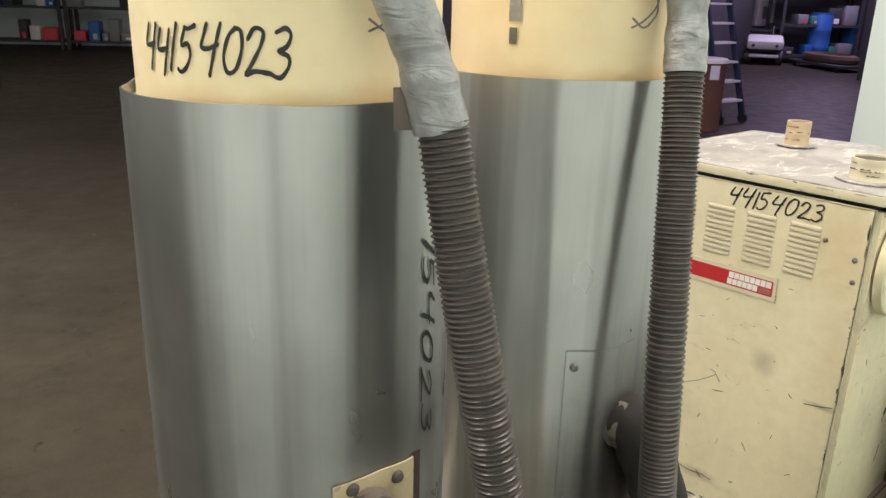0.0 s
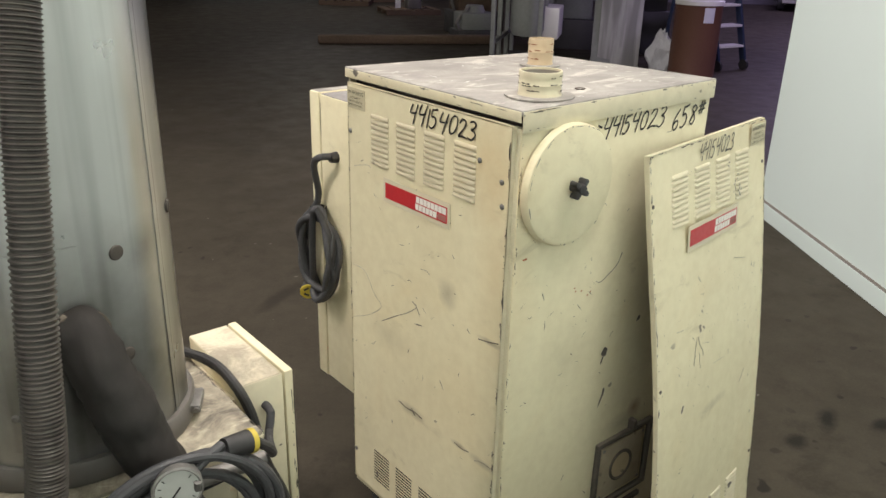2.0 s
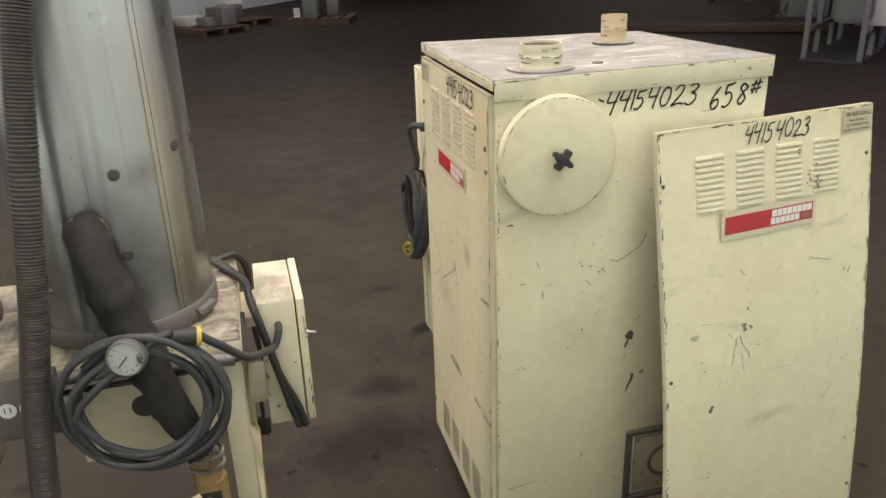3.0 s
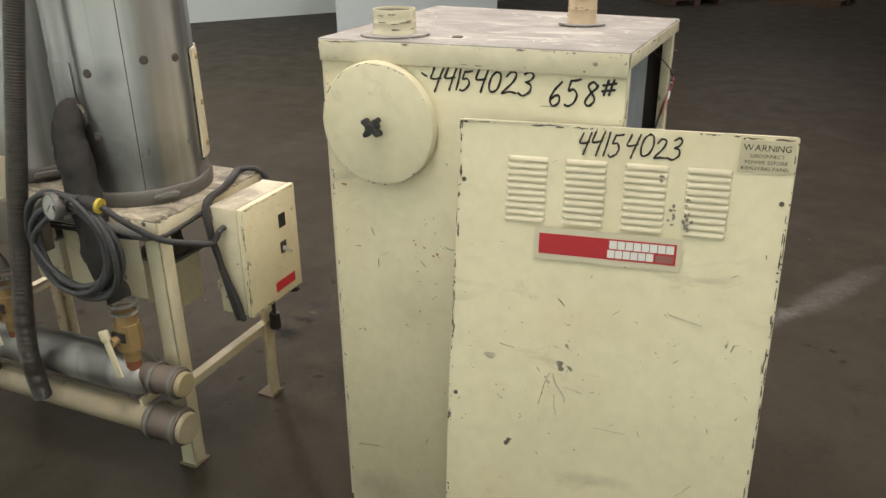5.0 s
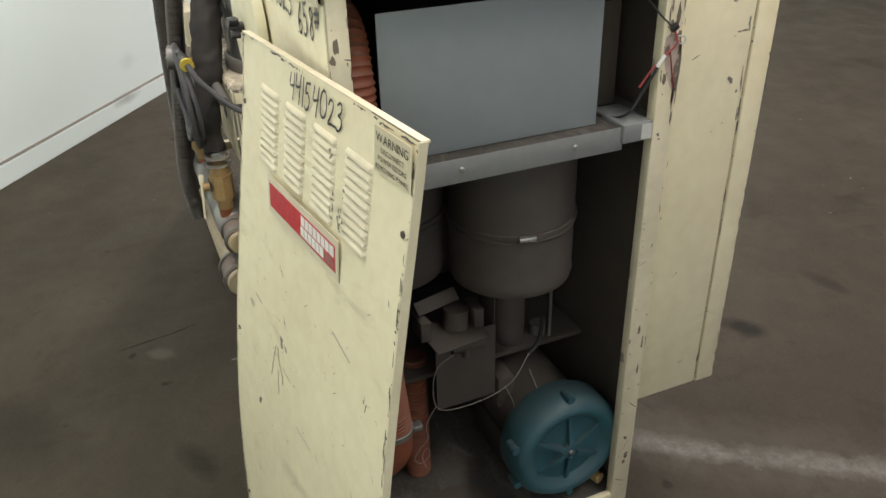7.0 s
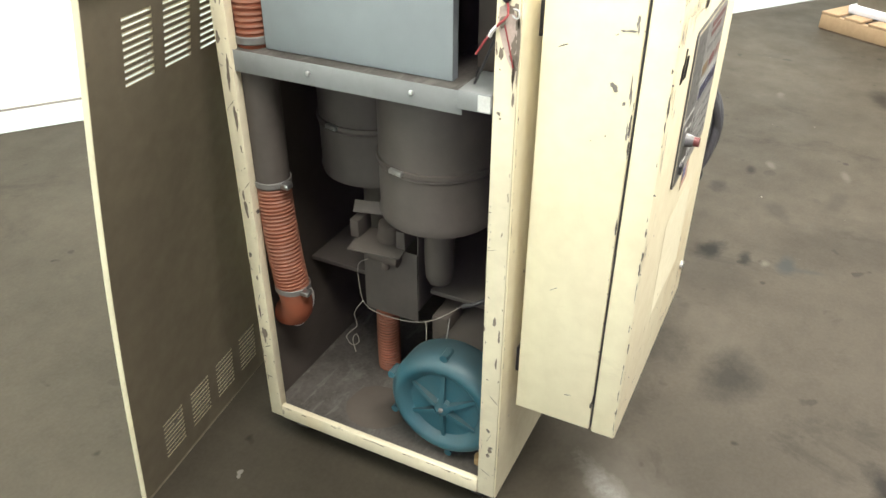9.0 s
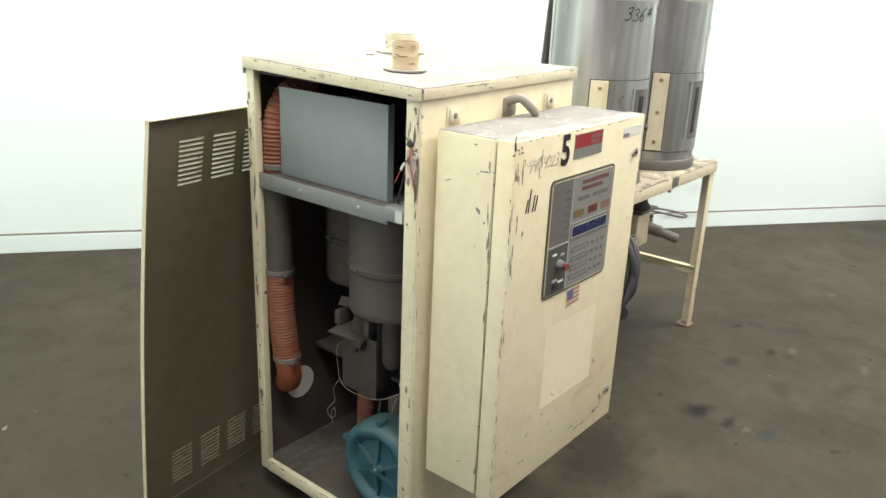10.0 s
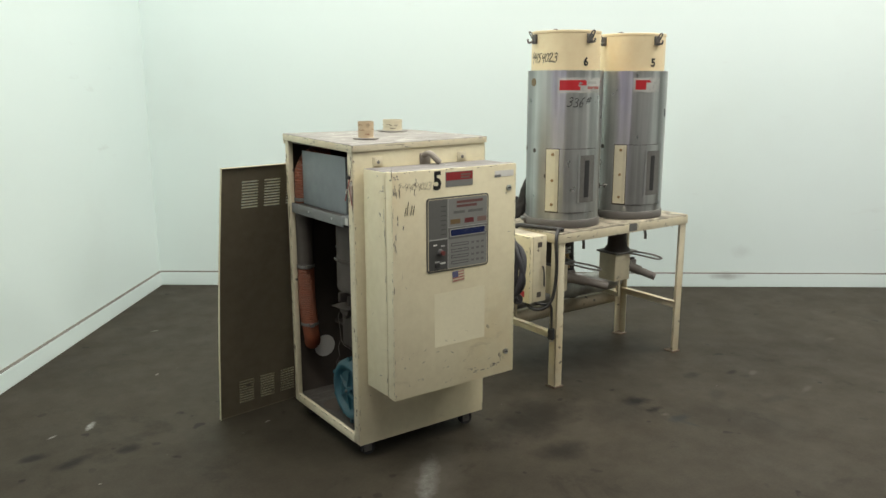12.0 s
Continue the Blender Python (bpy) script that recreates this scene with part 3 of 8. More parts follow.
HAND["6"] = [((0.46, 1.02), (0.16, 0.66), (0.03, 0.25), (0.20, 0.00), (0.45, 0.14), (0.43, 0.40), (0.20, 0.44), (0.05, 0.26))]
HAND["8"] = [((0.50, 0.84), (0.28, 1.00), (0.08, 0.82), (0.30, 0.55), (0.48, 0.25), (0.28, 0.00), (0.06, 0.18), (0.24, 0.50), (0.48, 0.72), (0.50, 0.88))]
HAND["#"] = [((0.22, 1.05), (0.10, 0.40)), ((0.46, 1.05), (0.34, 0.40)), ((0.00, 0.82), (0.62, 0.88)), ((-0.02, 0.58), (0.58, 0.63))]
HAND["P"] = [((0.05, 0.00), (0.08, 0.50), (0.11, 1.00), (0.38, 0.92), (0.42, 0.62), (0.10, 0.48))]
HAND["-"] = [((0.00, 0.72), (0.14, 0.66), (0.30, 0.58))]


def handwriting(text, height, tilt, wobble, tight, seed, pen):
    """Marker strokes drawn as flat ribbons with round ends, each sign a little off the line."""
    bm, x, rs, level = bmesh.new(), 0.0, random.Random(seed), 0.0
    for c in text:
        if c == " ":
            x += 0.42 * height
            continue
        grow, drop, turn = 1 + rs.uniform(-1, 1) * wobble, rs.uniform(-1, 1) * wobble * 0.8, rs.uniform(-1, 1) * wobble
        widest = 0.0
        for stroke in HAND[c]:
            pts = []
            for u, v in stroke:
                u, v = u + rs.uniform(-0.02, 0.02), v + rs.uniform(-0.02, 0.02)
                u, v = (u + v * tilt - v * turn) * grow, v * grow + drop
                pts.append((x + u * height, v * height, 0.0))
                widest = max(widest, u)
            line = [Vector(p) for p in glide(pts, 0.07 * height)]
            level += 0.00004
            rows = []
            for k, p in enumerate(line):
                way = (line[min(k + 1, len(line) - 1)] - line[max(k - 1, 0)]).normalized()
                side = Vector((-way.y, way.x, 0)) * pen * height * (0.5 + 0.06 * math.sin(k * 0.9 + level * 1e5))
                rows.append((bm.verts.new((p.x - side.x, p.y - side.y, level)), bm.verts.new((p.x + side.x, p.y + side.y, level))))
            for (a0, b0), (a1, b1) in zip(rows, rows[1:]):
                bm.faces.new((a0, a1, b1, b0))
            for p, (a, b), way in ((line[0], rows[0], line[0] - line[1]), (line[-1], rows[-1], line[-1] - line[-2])):
                tip = p + way.normalized() * pen * height * 0.42
                bm.faces.new((a, b, bm.verts.new((tip.x, tip.y, level))))
        x += (widest - (tilt if c in "14" else tilt * 0.5) + 0.17 * tight) * height
    return bm


def glyphs(text, height, tilt=0.0, wobble=0.0, tight=1.0, seed=1, thin=0.0, pen=0.0):
    """Flat letters in x and y: marker strokes where a pen width is given, else the built-in font."""
    if pen:
        return handwriting(text, height, tilt, wobble, tight, seed, pen)
    bm, x, rnd = bmesh.new(), 0.0, random.Random(seed)
    for c in text:
        if c == " ":
            x += 0.45 * height
            continue
        curve = bpy.data.curves.new("letter", "FONT")
        curve.body, curve.size, curve.shear, curve.resolution_u, curve.offset = c, height * 1.38, tilt, 4, thin
        ob = bpy.data.objects.new("letter", curve)
        mesh = ob.to_mesh()
        own = bmesh.new()
        own.from_mesh(mesh)
        ob.to_mesh_clear()
        bpy.data.objects.remove(ob)
        bpy.data.curves.remove(curve)
        left = min(v.co.x for v in own.verts)
        right = max(v.co.x for v in own.verts)
        bmesh.ops.translate(own, vec=(-left, 0, 0), verts=own.verts)
        turn = pose(x, rnd.uniform(-1, 1) * wobble * height, 0, 0, 0, rnd.uniform(-1, 1) * wobble * 60)
        bmesh.ops.transform(own, matrix=turn, verts=own.verts)
        data = bpy.data.meshes.new("letter")
        own.to_mesh(data)
        own.free()
        bm.from_mesh(data)
        bpy.data.meshes.remove(data)
        x += (right - left) + 0.16 * height * tight
    return bm


def marking(text, m, height, material, parent, width=None, name="marking", lift=0.0008, **style):
    """Writing laid on a face; m puts its lower left corner there, x along the line, z off the face."""
    bm = glyphs(text, height, **style)
    if width:
        span = max(v.co.x for v in bm.verts) - min(v.co.x for v in bm.verts)
        bmesh.ops.scale(bm, vec=(width / span, 1, 1), verts=bm.verts)
    bmesh.ops.translate(bm, vec=(0, 0, lift), verts=bm.verts)
    return part(name, moved(bm, m), material, parent, smooth=0)


def round_marking(text, centre, radius, z, angle, height, material, parent, span, name="marking", **style):
    """Writing on a drum, from an angle (degrees) over a span of degrees."""
    bm = glyphs(text, height, **style)
    left, right = min(v.co.x for v in bm.verts), max(v.co.x for v in bm.verts)
    bmesh.ops.subdivide_edges(bm, edges=[e for e in bm.edges if e.calc_length() > 0.02], cuts=1)
    for v in bm.verts:
        a = radians(angle + span * (v.co.x - left) / (right - left))
        r = (radius(a, z + v.co.y) if callable(radius) else radius) + 0.0012
        v.co = Vector((centre[0] + r * math.cos(a), centre[1] + r * math.sin(a), z + v.co.y))
    return part(name, bm, material, parent, smooth=0)


def tall_marking(text, centre, radius, z, angle, height, material, parent, drop, **style):
    """Writing that runs down a drum, its letters lying on their side."""
    bm = glyphs(text, height, **style)
    left, right = min(v.co.x for v in bm.verts), max(v.co.x for v in bm.verts)
    for v in bm.verts:
        low = z - drop * (v.co.x - left) / (right - left)
        a = radians(angle) + v.co.y / 0.188
        r = (radius(a, low) if callable(radius) else radius) + 0.0015
        v.co = Vector((centre[0] + r * math.cos(a), centre[1] + r * math.sin(a), low))
    return part("marking", bm, material, parent, smooth=0)


def patch(centre, radius, a0, a1, z0, z1, thick=0.0015, lift=0.001):
    """A curved plate on a drum."""
    bm = bmesh.new()
    count = max(2, int(abs(a1 - a0) / 2.5))
    skin = radius if callable(radius) else lambda a, z: radius
    rows = []
    for k in range(count + 1):
        a = radians(a0 + (a1 - a0) * k / count)
        rows.append([bm.verts.new((centre[0] + (skin(a, z) + d) * math.cos(a), centre[1] + (skin(a, z) + d) * math.sin(a), z)) for d, z in ((lift, z0), (lift + thick, z0), (lift + thick, z1), (lift, z1))])
    for p, q in zip(rows, rows[1:]):
        for j in range(4):
            bm.faces.new((p[j], q[j], q[(j + 1) % 4], p[(j + 1) % 4]))
    bm.faces.new(rows[0])
    bm.faces.new(rows[-1][::-1])
    return bm


def flecks(bm, start, end, face, count, size, rnd, spread=0.004, lift=0.0007):
    """Knocked-off paint along an edge: small ragged flakes on the face with that normal, growing in from the edge."""
    start, end, face = Vector(start), Vector(end), Vector(face).normalized()
    way = (end - start).normalized()
    inward = face.cross(way)
    for _ in range(count):
        base = start.lerp(end, rnd.random()) + inward * rnd.uniform(0, spread) + face * lift
        long, wide = size * (0.25 + 3.4 * rnd.random() ** 4), size * rnd.uniform(0.10, 0.40)
        ring = []
        for k in range(11):
            a = 2 * math.pi * k / 11
            ring.append(bm.verts.new(base + way * long * math.cos(a) * rnd.uniform(0.4, 1) + inward * wide * math.sin(a) * rnd.uniform(0.2, 1)))
        bm.faces.new(ring)
    return bm


def nicks(bm, origin, right, up, wide, high, count, size, rnd, lift=0.0007):
    """Scattered knocks and scrapes on a flat face."""
    origin, right, up = Vector(origin), Vector(right), Vector(up)
    face = right.cross(up)
    for _ in range(count):
        base = origin + right * wide * rnd.random() + up * high * rnd.random() + face * lift
        a = rnd.uniform(-0.9, 0.9) + (1.57 if rnd.random() < 0.35 else 0)
        way, side = right * math.cos(a) + up * math.sin(a), up * math.cos(a) - right * math.sin(a)
        long, thin = size * rnd.uniform(0.15, 1.0) ** 2 * 2.2 + 0.001, size * rnd.uniform(0.05, 0.22)
        ring = []
        for k in range(7):
            t = 2 * math.pi * k / 7
            ring.append(bm.verts.new(base + way * long * math.cos(t) * rnd.uniform(0.5, 1) + side * thin * math.sin(t) * rnd.uniform(0.5, 1)))
        bm.faces.new(ring)
    return bm


def pierced(us, vs, holes, place):
    """A sheet in u and v with openings (u0, u1, v0, v1) left out; place(u, v) gives the point."""
    us = sorted({round(x, 5) for x in us} | {round(x, 5) for h in holes for x in h[:2]})
    vs = sorted({round(x, 5) for x in vs} | {round(x, 5) for h in holes for x in h[2:]})
    bm, grid = bmesh.new(), {}
    def vert(i, j):
        if (i, j) not in grid:
            grid[i, j] = bm.verts.new(place(us[i], vs[j]))
        return grid[i, j]
    for i in range(len(us) - 1):
        for j in range(len(vs) - 1):
            u, v = (us[i] + us[i + 1]) / 2, (vs[j] + vs[j + 1]) / 2
            if not any(h[0] < u < h[1] and h[2] < v < h[3] for h in holes):
                bm.faces.new((vert(i, j), vert(i + 1, j), vert(i + 1, j + 1), vert(i, j + 1)))
    return bm


def louvre(u0, u1, v, tall, deep, place):
    """One pressed louvre hood; place(u, depth, v) gives the point."""
    bm = bmesh.new()
    cut = [(0.0, v + tall), (deep * 0.55, v + tall * 0.82), (deep, v + tall * 0.48), (deep, v + tall * 0.2), (deep * 0.85, v + tall * 0.2)]
    ends = (0.0, 0.35, 1.0, 1.0, 0.35, 0.0)
    xs = (u0, u0 + 0.001, u0 + 0.004, u1 - 0.004, u1 - 0.001, u1)
    rows = [[bm.verts.new(place(x, d * k, w)) for d, w in cut] for x, k in zip(xs, ends)]
    for p, q in zip(rows, rows[1:]):
        for j in range(len(cut) - 1):
            bm.faces.new((p[j], q[j], q[j + 1], p[j + 1]))
    return bm


# ---- the hall ----
def hall_slab(name, a0, a1, b0, b1, z0, z1, material, label, category="wall", bevel=0.0):
    bm = cube(a0, a1, -b1, -b0, z0, z1, bevel)
    m = Matrix.Translation(CORNER) @ Matrix.Rotation(radians(HALL_TURN), 4, "Z")
    return tagged(part(name, moved(bm, m), material, None, smooth=0), label, category, "", "structure")


FAR = 23.6
ground = bmesh.new()
box(ground, -30, 30, -34, 18, -0.2, 0.0)
tagged(part("floor", ground, "floor", None, smooth=0), "dark brown sealed concrete floor with stains", "floor", "", "structure")
hall_slab("wall_partition", -0.14, 0.0, -0.14, 5.20, 0.0, CEILING, "wall", "white painted partition wall ending in the open hall")
hall_slab("wall_long", 0.0, 13.0, -0.14, 0.0, 0.0, CEILING, "wall", "long white painted plaster wall with faint smudges")
hall_slab("wall_far", 1.8, 13.0, FAR, FAR + 0.15, 0.0, CEILING, "wall", "white painted far wall of the hall")
hall_slab("wall_far", -14.0, 1.8, FAR, FAR + 0.15, 0.0, CEILING, "dim_wall", "dim grey far wall of the side bay")
hall_slab("wall_side", 13.0, 13.15, -0.14, FAR + 0.15, 0.0, CEILING, "wall", "white painted side wall of the hall")
hall_slab("wall_stub", 10.45, 10.57, 5.6, 8.1, 0.03, 2.6, "wall", "free-standing white wall panel")
hall_slab("wall_bay", -14.15, -14.0, -0.14, FAR + 0.15, 0.0, CEILING, "machine", "grey wall of the side bay")
hall_slab("wall_bay_end", -14.0, -0.14, -0.14, 0.0, 0.0, CEILING, "machine", "grey end wall of the side bay")
hall_slab("ceiling", -14.15, 13.15, -0.14, FAR + 0.15, CEILING, CEILING + 0.15, "machine", "grey hall ceiling", "ceiling")
hall_slab("baseboard", 0.0, 0.018, 0.018, 5.22, 0.0, 0.10, "wall", "white painted base trim with scuffs", "baseboard", 0.003)
hall_slab("baseboard", 0.0, 13.0, 0.0, 0.018, 0.0, 0.10, "wall", "white painted base trim with scuffs", "baseboard", 0.003)
# thin grey line along the top edge of the base trim
hall_slab("trim", 0.001, 0.0165, 0.020, 5.21, 0.1003, 0.1018, "box_top", "thin grey strip along the top of the base trim", "trim", 0.0)
hall_slab("trim", 0.020, 12.9, 0.001, 0.0165, 0.1003, 0.1018, "box_top", "thin grey strip along the top of the base trim", "trim", 0.0)
hall_slab("trim", 0.0, 0.010, 0.010, 5.2, 0.102, 0.108, "chip_grey", "dark dirt-filled joint along the base trim", "trim")
hall_slab("trim", 0.0, 13.0, 0.0, 0.010, 0.102, 0.108, "chip_grey", "dark dirt-filled joint along the base trim", "trim")


# ---- dryer cabinet ----
X0, X1, Y0, Y1 = -0.345, 0.284, -0.345, 0.262
Z0, Z1 = 0.073, 1.30
rnd = random.Random(7)
FACE_A = lambda y, z: pose(0.2975, y, z, 90, 0, 90)
FACE_B = lambda x, z: pose(x, Y1 + 0.0005, z, 90, 0, 180)
FACE_D = lambda x, z: pose(x, -0.5745, z, 90, 0, 0)


def brand_label(parent, m, wide, high, name="maker_label"):
    """A red maker's plate with pale bars in place of the lettering; m puts its lower left corner."""
    plate = part(name, moved(cube(0, wide, 0, high, 0, 0.0012), m), "label_edge", parent, "red and white maker's label")
    e = high * 0.14
    part("red_field", moved(cube(e, wide - e, e * 1.3, high - e * 1.3, 0.0012, 0.0017), m), "red", plate)
    x = wide * 0.52
    for u0, u1, v0, v1, count, material in ((x, wide - e * 1.5, 0.52, 0.77, 8, "white"), (x - e * 0.3, wide * 0.82, 0.24, 0.48, 6, "white"), (wide * 0.835, wide - e * 1.5, 0.24, 0.46, 3, "faded_red")):
        bm, cuts, step = cube(u0, u1, high * v0, high * v1, 0.0017, 0.0021), bmesh.new(), (u1 - u0) / count
        tall = high * (v1 - v0)
        for k in range(count):
            u, v = u0 + k * step, high * v0
            if k:
                box(cuts, u - step * 0.05, u + step * 0.05, v - tall * 0.02, v + tall * 1.02, 0.0019, 0.0023)
        part("lettering_bar", moved(bm, m), material, plate)
        part("bar_gaps", moved(cuts, m), "faded_red", plate)
    return plate


def screw(parent, m, r=0.006, material="dull_steel", name="screw"):
    bm = bmesh.new()
    lathe(bm, [(0.0, 0.003), (r * 0.6, 0.0028), (r, 0.001), (r, -0.001)], 10)
    return part(name, moved(bm, m), material, parent)


cabinet = thing("dryer_cabinet", "worn cream steel dryer cabinet, one side open, standing on castors", "dryer")


def settle(*pieces):
    """Everything on the lid follows its tilt."""
    for piece in pieces:
        for v in piece.data.vertices:
            u, w = (X1 - v.co.x) / (X1 - X0), (Y1 - v.co.y) / (Y1 - Y0)
            v.co.z += 0.005 * u * (1 - w) - 0.009 * u * w


def cabinet_shell():
    # outer sheets with their dark lining
    side_b = part("side_panel", cube(X0, X1, Y1 - 0.003, Y1, Z0, 1.262, 0.001), "cream", cabinet, "cream side panel with round cover and black marker writing")
    part("side_panel", cube(X0, X1, Y0, Y0 + 0.003, Z0, 1.287, 0.001), "cream", cabinet)
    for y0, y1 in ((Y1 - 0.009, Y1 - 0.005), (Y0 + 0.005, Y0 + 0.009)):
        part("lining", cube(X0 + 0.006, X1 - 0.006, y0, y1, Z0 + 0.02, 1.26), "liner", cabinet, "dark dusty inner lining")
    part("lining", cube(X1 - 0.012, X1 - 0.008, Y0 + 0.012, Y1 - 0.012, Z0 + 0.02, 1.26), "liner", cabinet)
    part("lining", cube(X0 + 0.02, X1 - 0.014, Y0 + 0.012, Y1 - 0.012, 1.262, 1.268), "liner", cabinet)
    # frame round the open side
    part("corner_post", cube(X0 - 0.002, X0 + 0.02, Y1 - 0.034, Y1 - 0.0035, Z0 + 0.002, 1.287, 0.002), "cream_worn", cabinet, "cream corner post with rubbed, chipped paint")
    part("corner_post", cube(X0 - 0.002, X0 + 0.02, Y0 + 0.0035, Y0 + 0.043, Z0 + 0.002, 1.287, 0.002), "cream_worn", cabinet)
    part("corner_post", cube(X1 - 0.016, X1 + 0.001, Y1 - 0.03, Y1 - 0.0035, Z0, 1.262, 0.002), "cream_worn", cabinet)
    part("corner_post", cube(X1 - 0.016, X1 + 0.001, Y0 + 0.0035, Y0 + 0.03, Z0, 1.262, 0.002), "cream_worn", cabinet)
    part("bottom_sill", cube(X0 - 0.0025, X0 + 0.012, Y0 + 0.044, Y1 - 0.035, Z0, 0.112, 0.002), "cream_worn", cabinet)
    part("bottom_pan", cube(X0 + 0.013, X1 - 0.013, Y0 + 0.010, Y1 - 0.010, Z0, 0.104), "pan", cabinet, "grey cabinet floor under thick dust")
    part("rear_rail", cube(X1 - 0.012, X1, Y0 + 0.031, Y1 - 0.031, Z0, 0.13, 0.002), "cream", cabinet)
    # folded lid
    bm = bmesh.new()
    lx0, lx1, ly0, ly1 = X0 - 0.007, X1 + 0.008, Y0 - 0.007, Y1 + 0.007
    box(bm, lx0, lx1, ly0, ly1, Z1 - 0.012, Z1, 0.003)
    lid = part("lid", bm, "cream_dusty", cabinet, "folded steel lid, grey with dust and scuffs")
    for x0, x1, y0, y1, z in ((lx0 + 0.003, lx1 - 0.003, ly0 - 0.001, ly0 + 0.002, 1.274), (lx0 + 0.003, lx1 - 0.003, ly1 - 0.002, ly1 + 0.001, 1.255),
                              (lx0 - 0.001, lx0 + 0.002, ly0 + 0.003, ly1 - 0.003, 1.271), (lx1 - 0.002, lx1 + 0.001, ly0 + 0.003, ly1 - 0.003, 1.276)):
        part("lid_rim", cube(x0, x1, y0, y1, z, Z1 - 0.003, 0.001), "cream_worn", lid)
    # flecks of bare metal along the edges
    bm = bmesh.new()
    out = 0.0012
    for s, e, f in (((lx0, ly0 - out, Z1 - 0.004), (lx1, ly0 - out, Z1 - 0.004), (0, -1, 0)), ((lx1, ly1 + out, Z1 - 0.004), (lx0, ly1 + out, Z1 - 0.004), (0, 1, 0)),
                    ((lx0 - out, ly1, Z1 - 0.004), (lx0 - out, ly0, Z1 - 0.004), (-1, 0, 0)), ((lx1 + out, ly0, Z1 - 0.004), (lx1 + out, ly1, Z1 - 0.004), (1, 0, 0))):
        flecks(bm, s, e, f, 15, 0.009, rnd, -0.006)
        drop = Vector((0, 0, -0.036 if f[1] > 0 else -0.018))
        flecks(bm, Vector(s) + drop, Vector(e) + drop, f, 8, 0.006, rnd, 0.004)
    for s, e, f in (((lx0, ly0, Z1), (lx1, ly0, Z1), (0, 0, 1)), ((lx1, ly1, Z1), (lx0, ly1, Z1), (0, 0, 1)), ((lx0, ly1, Z1), (lx0, ly0, Z1), (0, 0, 1)), ((lx1, ly0, Z1), (lx1, ly1, Z1), (0, 0, 1))):
        flecks(bm, s, e, f, 16, 0.009, rnd, 0.006)
    part("chipped_paint", bm, "chip_grey", lid, smooth=0)
    # the loose lid sits a little askew
    settle(lid, *lid.children)
    bm = bmesh.new()
    x = X0 - 0.0022
    for y in (Y1 - 0.004, Y1 - 0.033, Y0 + 0.004, Y0 + 0.041):
        flecks(bm, (x, y, 0.11), (x, y, 1.25), (-1, 0, 0), 16, 0.006, rnd, 0.006 if y in (Y1 - 0.033, Y0 + 0.004) else -0.006)
    flecks(bm, (X0, Y0, 0.1), (X0, Y0, 1.24), (0, -1, 0), 26, 0.007, rnd, -0.005)
    flecks(bm, (X0, Y1, 0.1), (X0, Y1, 1.24), (0, 1, 0), 34, 0.007, rnd, 0.005)
    flecks(bm, (X1, Y1, 0.1), (X1, Y1, 1.24), (0, 1, 0), 40, 0.008, rnd, -0.006)
    flecks(bm, (X0 - 0.0026, Y0 + 0.05, 0.11), (X0 - 0.0026, Y1 - 0.04, 0.11), (-1, 0, 0), 24, 0.007, rnd, 0.004)
    flecks(bm, (X0 - 0.0022, Y0 + 0.004, 0.95), (X0 - 0.0022, Y0 + 0.004, 1.25), (-1, 0, 0), 9, 0.010, rnd, 0.008)
    flecks(bm, (X0 - 0.0022, Y0 + 0.036, 0.95), (X0 - 0.0022, Y0 + 0.036, 1.25), (-1, 0, 0), 7, 0.010, rnd, -0.008)
    for y, z0, z1, n in ((Y0 + 0.012, 0.98, 1.26, 9), (Y0 + 0.030, 1.05, 1.22, 6), (Y1 - 0.012, 1.02, 1.22, 8), (Y1 - 0.022, 0.75, 1.0, 7), (Y1 - 0.014, 0.3, 0.7, 7), (Y0 + 0.016, 0.2, 0.7, 5)):
        for _ in range(n):
            cy, cz, w, h = y + rnd.uniform(-0.006, 0.006), rnd.uniform(z0, z1), rnd.uniform(0.002, 0.0065), rnd.uniform(0.006, 0.026)
            bm.faces.new([bm.verts.new((X0 - 0.0026 - 0.0001 * rnd.random(), cy + w * math.cos(k) * rnd.uniform(0.4, 1.1), cz + h * math.sin(k) * rnd.uniform(0.5, 1.1))) for k in np.arange(11) * 2 * math.pi / 11])
    nicks(bm, (X0 - 0.0022, Y0 + 0.04, 0.12), (0, -1, 0), (0, 0, 1), 0.035, 0.75, 12, 0.009, rnd)
    nicks(bm, (X0 - 0.0022, Y1 - 0.004, 0.15), (0, -1, 0), (0, 0, 1), 0.028, 1.05, 26, 0.008, rnd)
    nicks(bm, (X1, Y1, 0.12), (-1, 0, 0), (0, 0, 1), 0.6, 1.0, 36, 0.006, rnd)
    nicks(bm, (X1 - 0.02, Y1, 0.62), (-1, 0, 0), (0, 0, 1), 0.28, 0.34, 22, 0.008, rnd)
    part("chipped_paint", bm, "chip_brown", cabinet, smooth=0)
    # two big knocks and a touch of red on the side with the round cover
    bm = bmesh.new()
    for cx, cz, w, h, lean_by in ((-0.048, 0.667, 0.013, 0.014, 0.0), (-0.041, 0.648, 0.004, 0.016, -0.4), (-0.055, 0.535, 0.005, 0.028, -0.35), (-0.060, 0.552, 0.006, 0.008, 0.0)):
        rodm = []
        for k in np.arange(13) * 2 * math.pi / 13:
            u, v = w * math.cos(k) * rnd.uniform(0.45, 1.1), h * math.sin(k) * rnd.uniform(0.6, 1.1)
            rodm.append(bm.verts.new((cx + u + v * lean_by, Y1 + 0.0012 + 0.0001 * abs(lean_by), cz + v)))
        bm.faces.new(rodm)
    part("chipped_paint", bm, "chip", side_b, smooth=0)
